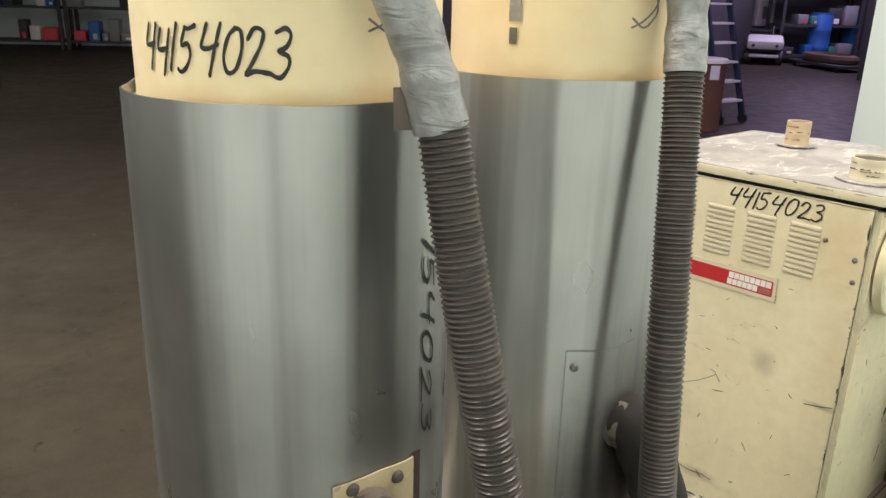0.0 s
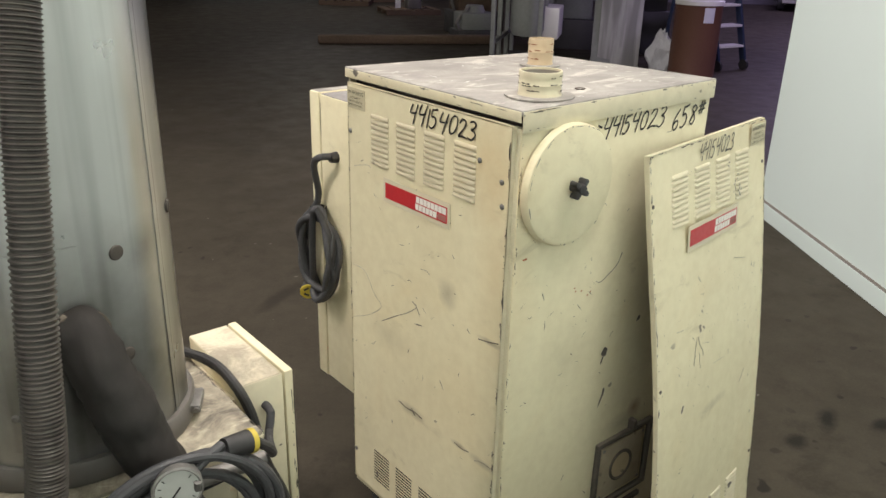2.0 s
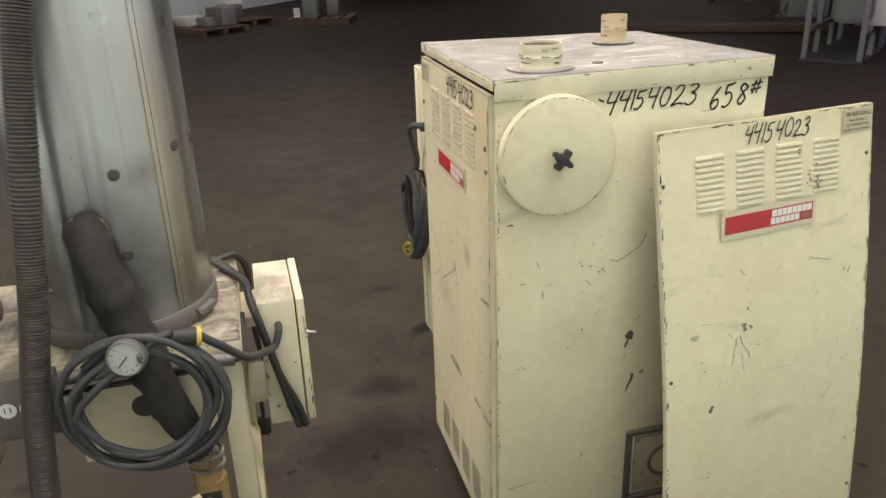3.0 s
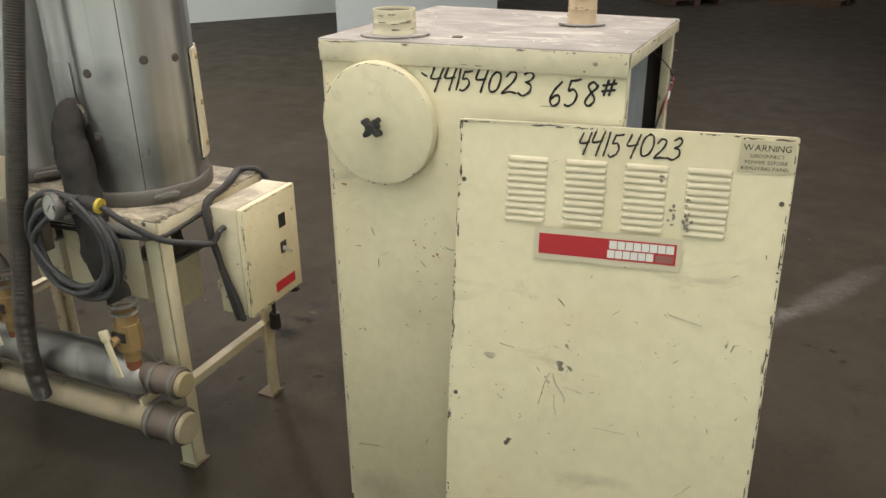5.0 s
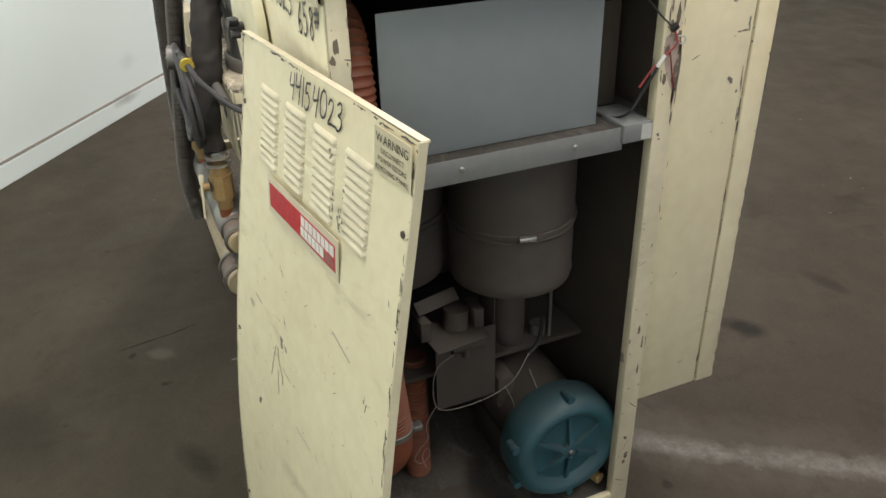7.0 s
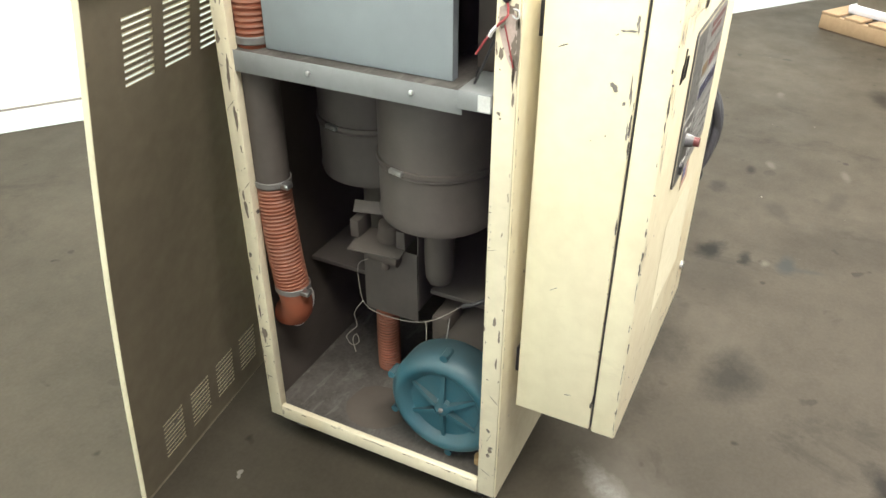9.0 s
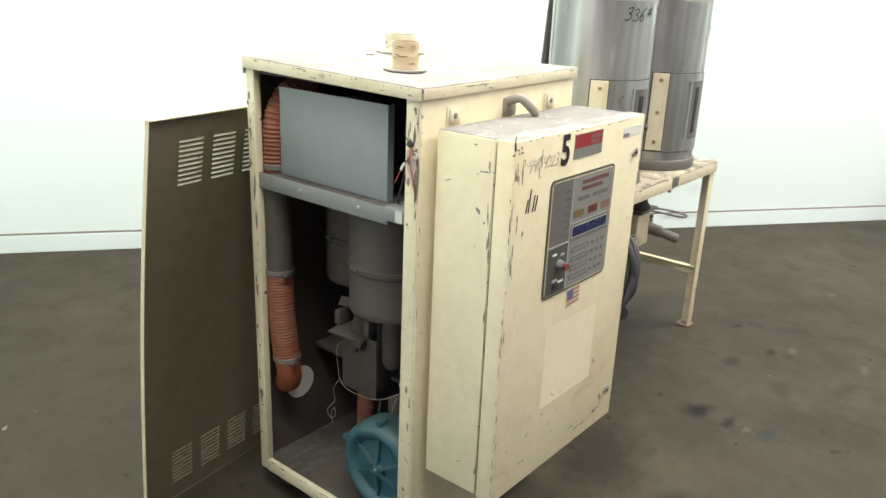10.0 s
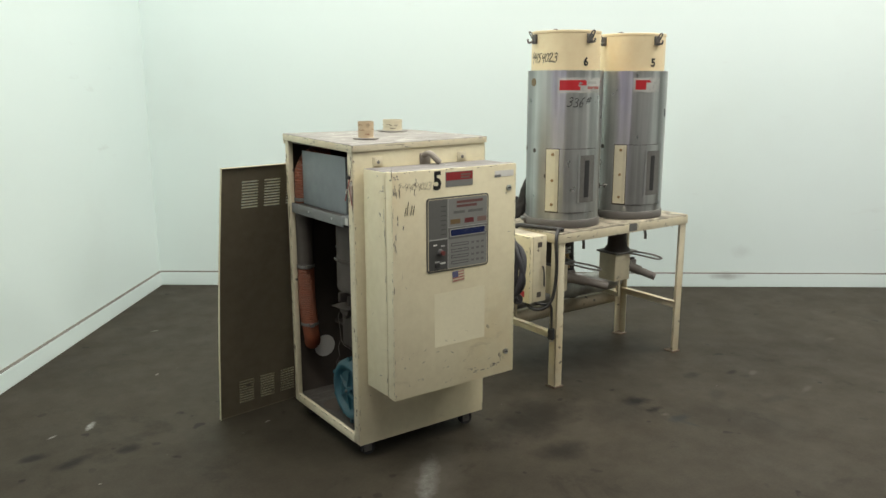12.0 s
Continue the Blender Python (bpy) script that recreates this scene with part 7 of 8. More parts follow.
    round_marking("6" if first else "5", c, 0.172, 1.600, -104, 0.040, "ink", neck, 9, thin=0.002)
    round_marking("44154023", c, 0.172, 1.616 if first else 1.603, 157 if first else 2, 0.043, "ink", neck, 56, tilt=0.24, wobble=0.07, seed=50 + number, pen=0.11)
    if first:
        part("printed_bar", patch(c, 0.172, 14, 17.5, 1.619, 1.640), "ink_faded", neck)
        part("tape_scrap", patch(c, 0.172, 13.5, 19, 1.648, 1.70), "tape", neck)
    # front: label, weight, discharge window
    w = -145 if first else -134
    plate = part("maker_label", patch(c, outer, w, w + (74 if first else 46), 1.468, 1.540), "label_torn", sheet, "torn red and white maker's label")
    part("red_field", patch(c, outer, w + 3, w + (34 if first else 20), 1.482, 1.530, 0.0008, 0.0028), "red", plate)
    # paper torn away in flakes
    torn, rt = bmesh.new(), random.Random(60 + number)
    for _ in range(26):
        a, z = arc(w + rt.uniform(*((30, 72) if first else (22, 45)))), rt.uniform(1.47, 1.54)
        q = outer(a, z) + 0.0042 + 0.0001 * rt.random()
        wide, high = rt.uniform(0.003, 0.011), rt.uniform(0.002, 0.008)
        torn.faces.new([torn.verts.new((cx + q * math.cos(a + wide / q * math.cos(k) * rt.uniform(0.4, 1)), cy + q * math.sin(a + wide / q * math.cos(k) * rt.uniform(0.4, 1)), z + high * math.sin(k) * rt.uniform(0.4, 1))) for k in np.arange(9) * 2 * math.pi / 9])
    part("torn_paper", torn, "zinc", plate, smooth=0)
    if first:
        part("red_field", patch(c, outer, w + 34, w + 44, 1.505, 1.530, 0.0008, 0.0028), "red", plate)
        for k in range(2):
            part("lettering_bar", patch(c, outer, w + 46, w + 70 - 6 * k, 1.487 + 0.024 * k, 1.50 + 0.024 * k, 0.0006, 0.0028), "faded_red" if k == 0 else "pad_line", plate)
        round_marking("336#", c, outer, 1.402, -131, 0.044, "ink", sheet, 41, tilt=0.28, wobble=0.06, seed=8, pen=0.085)
        part("round_sticker", moved(rod(bmesh.new(), (0, 0, 0), (0, 0, 0.001), 0.020, sides=28), pose(cx + (outer(arc(-188), 1.52) + 0.0012) * math.cos(arc(-188)), cy + (outer(arc(-188), 1.52) + 0.0012) * math.sin(arc(-188)), 1.52, 90, 0, -188 + 90)), "amber", sheet, "round orange sticker")
    else:
        part("red_field", patch(c, outer, w + 20, w + 28, 1.518, 1.530, 0.0008, 0.0028), "red", plate)
        part("printed_bar", patch(c, outer, -66, -62, 1.34, 1.38), "ink", sheet)
    part("window_recess", patch(c, inner, -160.5, -75, 0.877, 1.1985, 0.001, 0.0015), "liner", lower)
    strip = part("hinge_strip", patch(c, inner, -159, -140, 0.885, 1.195, 0.006, 0.0028), "cream_clean", lower, "cream strip with bolts")
    part("hinge_leaf", patch(c, inner, -145, -140.5, 0.89, 1.19, 0.0025, 0.009), "cream_worn", strip)
    part("hinge_gap", patch(c, inner, -140, -138.9, 0.885, 1.195, 0.0015, 0.0045), "liner", strip)
    for z in (0.92, 1.04, 1.17):
        a = arc(-149)
        bolt = lathe(bmesh.new(), [(0.0, 0.008), (0.007, 0.006), (0.008, 0.0)], 10)
        part("bolt", moved(bolt, pose(cx + (inner(a, z) + 0.008) * math.cos(a), cy + (inner(a, z) + 0.008) * math.sin(a), z, 0, 90, -149)), "brass", strip)
    window = part("window_plate", patch(c, inner, -139, -76, 0.880, 1.196, 0.004, 0.0028), "zinc", lower)
    part("sight_recess", patch(c, lambda a, z: inner(a, z) + 0.0035, -108, -80, 0.93, 1.165, 0.001, 0.004), "dull_steel", window)
    part("sight_slot", patch(c, lambda a, z: inner(a, z) + 0.0035, -100, -92, 0.955, 1.14, 0.0012, 0.0052), "rubber", window, "dark upright sight slot")
    part("sight_edge", patch(c, lambda a, z: inner(a, z) + 0.0035, -111, -108, 0.93, 1.168, 0.006, 0.003), "zinc", window)
    if first:
        a = arc(-36)
        bm = cube(0.0, 0.012, -0.018, 0.018, -0.014, 0.014, 0.002)
        sweep(bm, glide([(0.010, -0.014, 0.0), (0.034, -0.020, 0.004), (0.046, -0.004, 0.002), (0.044, 0.022, -0.004)], 0.006), 0.004, 8)
        box(bm, 0.030, 0.040, -0.020, 0.018, -0.010, 0.012, 0.003)
        part("draw_latch", moved(bm, pose(cx + inner(a, 0.994) * math.cos(a), cy + inner(a, 0.994) * math.sin(a), 0.994, 0, 0, -36)), "base_steel", lower, "dark draw latch")
        bm = cable([(0.0, 0.0, 0.012), (0.012, 0.0, 0.006), (0.016, 0.004, -0.006), (0.012, 0.008, -0.020)], 0.003, 8, 0.005)
        part("wire_hook", moved(bm, pose(cx + inner(a, 1.12) * math.cos(a), cy + inner(a, 1.12) * math.sin(a), 1.12, 0, 0, -36)), "dull_steel", lower)
    # bolts and small dents on the sheet
    for a, z in ((106, 1.163), (105, 0.997), (150, 1.19), (178, 1.185), (200, 1.06)) if first else ((120, 1.505), (150, 1.19), (178, 1.185)):
        bolt = lathe(bmesh.new(), [(0.0, 0.0022), (0.006, 0.003), (0.0105, 0.002), (0.012, 0.0)], 16)
        part("hole_plug", moved(bolt, pose(cx + inner(arc(a), z) * math.cos(arc(a)), cy + inner(arc(a), z) * math.sin(arc(a)), z, 0, 90, a)), "canister", lower)
    return ob


hopper_one = hopper(1.086, 0.012, 6, True)
hopper_two = hopper(1.556, -0.007, 5, False)


def wrapped_duct(parent, points, top, cx, cy):
    """A ribbed air duct taped on to a hopper's neck."""
    duct = part("air_duct", ribbed(points, 0.0268, 0.0066, 0.0026, 24, 0.4, 0.42 if cx < 1.3 else 0.0), "hose", parent, "grey ribbed air duct")
    tape = crumpled(sweep(bmesh.new(), glide(top, 0.0035), lambda s: 0.0268 + 0.0009 * math.sin(s * 61) + 0.0008 * math.sin(s * 143 + 1), 40), 34, 0.0016, 2)
    part("tape_wrap", tape, "tape", duct, "wrinkled silver tape round the duct end")
    low = Vector(top[0])
    if cx > 1.3:
        part("tape_flap", moved(crumpled(cube(-0.012, 0.012, -0.0012, 0.0012, -0.021, 0.021, 0.0005), 40, 0.003), Matrix.Translation(low + Vector((0.026, -0.024, 0.018))) @ pose(0, 0, 0, 4, 3, -43)), "boot", duct)
    hang = Vector((cx, cy, 0)) + Vector((math.cos(1.66 if cx > 1.3 else 1.36), math.sin(1.66 if cx > 1.3 else 1.36), 0)) * 0.176
    for k in range(2):
        loop = [hang + Vector((0.0, 0.004, 1.735)), hang + Vector((0.012, 0.016, 1.705 - 0.02 * k)), hang + Vector((0.004, 0.012, 1.675 - 0.012 * k)), hang + Vector((0.020, 0.006, 1.655 - 0.010 * k)), hang + Vector((0.040, 0.0, 1.645 + 0.012 * k))]
        part("tie_wire", cable(loop, 0.0013, 6, 0.006), "dull_steel", duct, "loose tie wire")
    part("duct_port", rod(bmesh.new(), top[-1], (cx + (top[-1][0] - cx) * 0.55, cy + (top[-1][1] - cy) * 0.55, top[-1][2] + 0.01), 0.03, sides=24), "dull_steel", duct)
    return duct


top_one = [(1.107, 0.235, 1.590), (1.100, 0.226, 1.65), (1.100, 0.220, 1.70), (1.104, 0.205, 1.74), (1.108, 0.165, 1.748)]
wrapped_duct(hopper_one, [(1.106, 0.234, 1.60), (1.137, 0.264, 1.40), (1.157, 0.285, 1.25), (1.176, 0.305, 1.10), (1.194, 0.326, 0.95), (1.220, 0.340, 0.80), (1.241, 0.363, 0.60), (1.256, 0.380, 0.40), (1.266, 0.365, 0.235)], top_one, 1.086, 0.012)
top_two = [(1.537, 0.228, 1.556), (1.552, 0.218, 1.62), (1.572, 0.208, 1.68), (1.582, 0.190, 1.73), (1.578, 0.150, 1.748)]
wrapped_duct(hopper_two, [(1.537, 0.228, 1.565), (1.532, 0.258, 1.42), (1.524, 0.295, 1.26), (1.508, 0.322, 1.10), (1.50, 0.338, 0.95), (1.49, 0.350, 0.70), (1.50, 0.352, 0.45), (1.51, 0.330, 0.24)], top_two, 1.556, -0.007)


def wrapped_elbow():
    pts = [(1.104, 0.172, 1.052), (1.101, 0.210, 1.050), (1.092, 0.236, 1.01), (1.068, 0.254, 0.93), (1.040, 0.268, 0.84), (0.995, 0.300, 0.70), (0.95, 0.303, 0.585)]
    tube = crumpled(sweep(bmesh.new(), glide(pts, 0.008), lambda s: 0.040 + 0.004 * math.sin(min(1.0, s / 0.45) * math.pi) - 0.008 * min(1.0, max(0.0, s - 0.25) / 0.3) + 0.0014 * math.sin(s * 47), 40), 26, 0.006)
    elbow = part("wrapped_tube", tube, "wrap", hopper_one, "black cloth-wrapped air tube")
    cap = crumpled(sweep(bmesh.new(), glide(pts[:2], 0.004), lambda s: 0.0425 + 0.002 * math.sin(s * 210), 36), 42, 0.0050)
    part("tape_collar", cap, "frayed", elbow, "frayed dusty tape collar")
    part("tube_lip", moved(lathe(bmesh.new(), [(0.040, 0.0), (0.047, 0.002), (0.047, 0.008), (0.042, 0.010)], 28), pose(1.103, 0.188, 1.052, -84)), "dull_steel", elbow)
    patch_plate = part("port_plate", patch((1.086, 0.012), SKIN[6], 50, 90, 0.87, 1.186, 0.0012, 0.0018), "zinc", hopper_one)
    for z in (0.93, 1.16):
        a = arc(54)
        bolt = lathe(bmesh.new(), [(0.0, 0.005), (0.005, 0.004), (0.007, 0.0)], 12)
        part("bolt", moved(bolt, pose(1.086 + (SKIN[6](a, z) + 0.003) * math.cos(a), 0.012 + (SKIN[6](a, z) + 0.003) * math.sin(a), z, 0, 90, 54)), "dull_steel", patch_plate)


def second_port():
    """The cream flange, stub and heater housing low on the second hopper."""
    c = (1.556, -0.007)
    part("port_gap", patch(c, SKIN[5], 99.2, 103, 0.88, 1.158, 0.001, 0.0018), "gap_brown", hopper_two)
    plate = part("port_flange", patch(c, SKIN[5], 66, 99, 0.88, 1.155, 0.0025, 0.0018), "flange", hopper_two, "cream flange plate with bolts")
    for a, z in ((91.5, 1.139), (73, 1.145), (94, 1.0), (72, 1.04)):
        bolt = lathe(bmesh.new(), [(0.0, 0.006), (0.006, 0.005), (0.009, 0.0)], 12)
        part("bolt", moved(bolt, pose(c[0] + (SKIN[5](arc(a), z) + 0.004) * math.cos(arc(a)), c[1] + (SKIN[5](arc(a), z) + 0.004) * math.sin(arc(a)), z, 0, 90, a)), "canister", plate)
    a = arc(79)
    p0 = (c[0] + 0.18 * math.cos(a), c[1] + 0.18 * math.sin(a), 1.110)
    pts = [p0, (c[0] + 0.235 * math.cos(a), c[1] + 0.235 * math.sin(a), 1.104), (1.578, 0.262, 1.075), (1.548, 0.284, 0.97), (1.49, 0.300, 0.78), (1.405, 0.302, 0.585)]
    out = Vector((math.cos(a), math.sin(a), 0))
    p = Vector(p0)
    nut = rod(bmesh.new(), p + out * 0.010, p + out * 0.032, 0.031, sides=20)
    rod(nut, p + out * 0.030, p + out * 0.044, 0.0295, sides=24)
    part("pipe_coupling", nut, "boot", plate, "dusty pipe coupling")
    part("wrapped_tube", crumpled(sweep(bmesh.new(), glide(pts, 0.008), lambda s: 0.029 + 0.0014 * math.sin(s * 51), 26), 30, 0.003), "canister", hopper_two, "dusty brown wrapped air tube")


def gauge_and_coil():
    g = pose(1.046, 0.374, 0.862, -84, 0, -14)
    case = part("pressure_gauge", moved(lathe(bmesh.new(), [(0.0, -0.022), (0.034, -0.022), (0.036, -0.018), (0.036, 0.004), (0.033, 0.006), (0.031, 0.004)], 40), g), "dull_steel", stand, "round white-faced pressure gauge")
    part("dial", moved(lathe(bmesh.new(), [(0.0, 0.0035), (0.0315, 0.0035)], 40), g), "dial", case, "dusty pale gauge dial")
    part("needle", moved(cube(-0.0012, 0.0012, -0.006, 0.024, 0.004, 0.0048), g @ pose(0, 0, 0, 0, 0, -40)), "ink", case)
    for k in range(11):
        part("tick", moved(cube(-0.0006, 0.0006, 0.023, 0.028, 0.0036, 0.0042), g @ pose(0, 0, 0, 0, 0, 135 - 27 * k)), "ink", case)
    part("gauge_stem", cable([(1.046, 0.352, 0.86), (1.05, 0.30, 0.84), (1.07, 0.25, 0.80), (1.09, 0.236, 0.77)], 0.008, 10), "brass", case)
    rg = random.Random(17)
    pts = []
    for k in range(66):
        a = 2 * math.pi * k / 11 + 0.8
        grow = 0.95 + 0.16 * math.sin(k * 0.37)
        pts.append((1.035 + 0.142 * grow * math.cos(a), 0.342 + 0.009 * math.sin(k * 0.9) + 0.002 * (k // 11), 0.742 + 0.138 * grow * math.sin(a) + rg.uniform(-0.005, 0.005)))
    pts += [(0.99, 0.358, 0.885), (0.965, 0.347, 0.880), (0.945, 0.344, 0.876)]
    coil = part("cord_coil", cable(pts, 0.0078, 10, 0.015), "cord", stand, "coiled grey cord hung on the stand")
    part("cord_socket", rod(bmesh.new(), (0.962, 0.346, 0.878), (0.920, 0.341, 0.870), 0.016, 0.019, 20), "rubber", coil)
    part("socket_ring", rod(bmesh.new(), (0.9205, 0.3411, 0.8701), (0.912, 0.340, 0.8685), 0.0195, sides=20), "yellow", coil, "yellow plug ring")
    part("cord", cable([(0.912, 0.340, 0.8685), (0.875, 0.315, 0.825), (0.835, 0.245, 0.755), (0.80, 0.16, 0.715), (0.775, 0.11, 0.70), (0.762, 0.096, 0.73), (0.762, 0.072, 0.735)], 0.0085, 10), "cord", coil)
    part("hook", cable([(1.02, 0.238, 0.79), (1.02, 0.30, 0.83), (1.02, 0.372, 0.845), (1.02, 0.385, 0.87)], 0.006, 8), "dull_steel", stand)
    part("air_line", cable([(0.86, 0.262, 0.765), (1.0, 0.262, 0.775), (1.2, 0.262, 0.78), (1.5, 0.265, 0.775), (1.8, 0.262, 0.77)], 0.014, 14), "dull_steel", stand)
    part("thin_line", cable([(0.84, 0.05, 0.765), (0.84, 0.15, 0.755), (0.842, 0.222, 0.752), (0.87, 0.246, 0.752), (1.0, 0.246, 0.742), (1.4, 0.246, 0.735)], 0.006, 8), "rubber", stand)


def heater_housing():
    box_bm = cube(1.335, 1.52, 0.244, 0.292, 0.745, 0.930, 0.012)
    house = part("heater_housing", box_bm, "cream_worn", stand, "cream steel heater housing")
    part("housing_bracket", cube(1.36, 1.49, TY1 + 0.001, 0.246, 0.77, 0.80), "cream_worn", house)
    plate = part("outlet_box", cube(1.196, 1.47, 0.266, 0.300, 0.68, 0.815, 0.004), "outlet_tan", stand, "dusty tan outlet box with two pale sockets")
    for x in (1.252, 1.289):
        part("socket", rod(bmesh.new(), (x, 0.2995, 0.748), (x, 0.3015, 0.748), 0.016, sides=20), "white", plate, "white socket")
        for dx in (-0.005, 0.005):
            part("socket_slot", cube(x + dx - 0.001, x + dx + 0.001, 0.3012, 0.3022, 0.744, 0.755), "ink", plate)


def slide_gate(cx, cy, reach):
    """The outlet under a hopper: neck, box, tubes and wire handle."""
    bm = lathe(bmesh.new(), [(0.095, TZ - 0.0065), (0.095, TZ - 0.03), (0.062, TZ - 0.055), (0.050, TZ - 0.10), (0.055, 0.625), (0.075, 0.600)], 28, (cx, cy, 0))
    neck = part("outlet_neck", bm, "canister", stand, "dusty outlet neck under a hopper")
    part("outlet_flange", cube(cx - 0.085, cx + 0.085, cy - 0.075, cy + 0.075, 0.588, 0.599, 0.002), "dull_steel", neck)
    part("outlet_box", cube(cx - 0.075, cx + 0.045, cy - 0.06, cy + 0.06, 0.435, 0.587, 0.004), "cream_worn", neck)
    part("box_door", cube(cx + 0.0455, cx + 0.050, cy - 0.05, cy + 0.05, 0.45, 0.575, 0.001), "canister", neck)
    tip = Vector((cx + reach, cy - 0.15, 0.450))
    root = Vector((cx + 0.045, cy - 0.02, 0.512))
    way = (tip - root).normalized()
    tube = rod(bmesh.new(), root, tip, 0.021, sides=20, caps=False)
    rod(tube, root, root.lerp(tip, 0.52), 0.0265, sides=20)
    rod(tube, root - way * 0.01, root.lerp(tip, 0.16), 0.032, sides=20)
    part("suction_tube", crumpled(tube, 40, 0.0008), "tube_steel", neck, "dusty straight suction tube")
    part("tube_bore", rod(bmesh.new(), tip - way * 0.03, tip - way * 0.012, 0.0205, sides=18), "rubber", neck)
    part("air_inlet", rod(bmesh.new(), (cx + 0.045, cy + 0.025, 0.535), (cx + 0.125, cy - 0.03, 0.515), 0.017, sides=16), "tube_steel", neck)
    part("wing_nut", crumpled(cube(cx + 0.056, cx + 0.085, cy - 0.06, cy - 0.045, 0.545, 0.556, 0.003), 60, 0.003), "rubber", neck)
    bm = sweep(bmesh.new(), glide([(cx + 0.03, cy - 0.02, 0.594), (cx + 0.10, cy - 0.08, 0.585), (cx + 0.165, cy - 0.145, 0.568), (cx + 0.175, cy - 0.175, 0.556), (cx + 0.13, cy - 0.16, 0.56), (cx + 0.06, cy - 0.10, 0.58), (cx + 0.0, cy - 0.06, 0.594)], 0.012), 0.005, 8)
    part("wire_handle", bm, "dull_steel", neck)
    bm = cable([(cx + 0.05, cy - 0.02, 0.715), (cx + 0.09, cy - 0.07, 0.735), (cx + 0.11, cy - 0.10, 0.71), (cx + 0.11, cy - 0.105, 0.665)], 0.008, 10)
    part("release_hook", bm, "dull_steel", neck)


def gusset():
    plate = part("gusset_plate", cube(0.915, 1.19, TY1 - 0.002, TY1 + 0.002, 0.56, TZ - 0.058, 0.001), "cream_worn", stand)
    part("plate_hole", rod(bmesh.new(), (1.055, TY1 + 0.0015, 0.675), (1.055, TY1 + 0.003, 0.675), 0.026, sides=24), "liner", plate)
    part("outlet_bracket", cube(1.22, 1.45, TY1 + 0.001, 0.2665, 0.70, 0.73), "cream_worn", stand)


gusset()
wrapped_elbow()
second_port()
gauge_and_coil()
heater_housing()
slide_gate(1.045, 0.012, 0.25)
slide_gate(1.515, 0.0, 0.155)


# ---- far side of the hall ----
def timber_beam():
    ob = part("timber_beam", moved(cube(-1.15, 1.75, -0.07, 0.07, 0.0, 0.14, 0.035), Matrix.Translation((-6.1, -9.05, 0)) @ pose(0, 0, 0, 0, 0, 151)), "wood")
    tagged(ob, "long rough brown timber beam on the floor", "timber")


def service_stand():
    """Electrical boxes and pipes on a welded frame."""
    ob = thing("service_stand", "grey frame with electrical box, pipes and a pale tank", "machine", Matrix.Translation((-6.6, -6.6, 0)) @ pose(0, 0, 0, 0, 0, 38))
    for x in (-0.9, -0.35, 0.35, 0.9):
        for y in (-0.3, 0.3):
            part("post", cube(x - 0.03, x + 0.03, y - 0.03, y + 0.03, 0, 2.2, 0.004), "machine", ob)
    for z in (0.35, 1.2, 2.1):
        for y in (-0.3, 0.3):
            part("rail", cube(-0.9, 0.9, y - 0.024, y + 0.024, z - 0.03, z + 0.03, 0.004), "machine", ob)
    part("electrical_box", cube(-0.85, -0.35, 0.32, 0.55, 0.95, 1.75, 0.01), "machine", ob, "grey electrical box")
    part("electrical_box", cube(-0.25, 0.25, 0.32, 0.50, 1.2, 2.0, 0.01), "rack", ob)
    part("tank", lathe(bmesh.new(), [(0.0, 0.4), (0.18, 0.43), (0.22, 0.5), (0.22, 1.4), (0.16, 1.5), (0.0, 1.53)], 28, (0.62, 0.1, 0)), "machine", ob)
    part("white_case", cube(-0.1, 0.55, 0.1, 0.5, 0.38, 0.78, 0.02), "cart", ob, "white plastic case")
    for k, x in enumerate((-0.6, -0.1, 0.5)):
        part("pipe", cable([(x, -0.1, 2.2), (x, -0.1, 1.6), (x + 0.2, 0.0, 1.0), (x + 0.2, 0.1, 0.4)], 0.035 + 0.01 * k, 10, 0.1), "rack", ob)
    part("base_plate", cube(-0.95, 0.95, -0.35, 0.35, 0.0, 0.03), "rack", ob)


def machine_row():
    """Machines and crates standing in the dark behind the frame."""
    rm = random.Random(23)
    spots = [(-8.3, -9.6, 0.9, 0.7, 1.3, "wood"), (-7.7, -8.9, 0.7, 0.6, 0.55, "machine"), (-9.3, -8.7, 1.0, 0.8, 1.9, "rack"), (-8.4, -7.4, 0.8, 0.6, 1.5, "machine"), (-9.0, -6.5, 0.7, 0.8, 2.1, "rack")]
    for x, y, w, d, h, material in spots:
        ob = thing("shop_machine", "dark shop machine with housing and pipes", "machine", Matrix.Translation((x, y, 0)) @ pose(0, 0, 0, 0, 0, HALL_TURN + rm.uniform(-15, 15)), "machines along the bay")
        part("plinth", cube(-w / 2, w / 2, -d / 2, d / 2, 0, h * 0.3, 0.02), "rack", ob)
        part("housing", cube(-w * 0.42, w * 0.42, -d * 0.42, d * 0.42, h * 0.3, h * 0.8, 0.03), material, ob)
        part("head", rod(bmesh.new(), (0, 0, h * 0.8), (0, 0, h), w * 0.25, w * 0.2, 20), "machine", ob)
        part("pipe", cable([(w * 0.3, d * 0.3, 0.1), (w * 0.55, d * 0.4, h * 0.5), (w * 0.2, d * 0.2, h * 0.95)], 0.03, 10, 0.08), "dull_steel", ob)


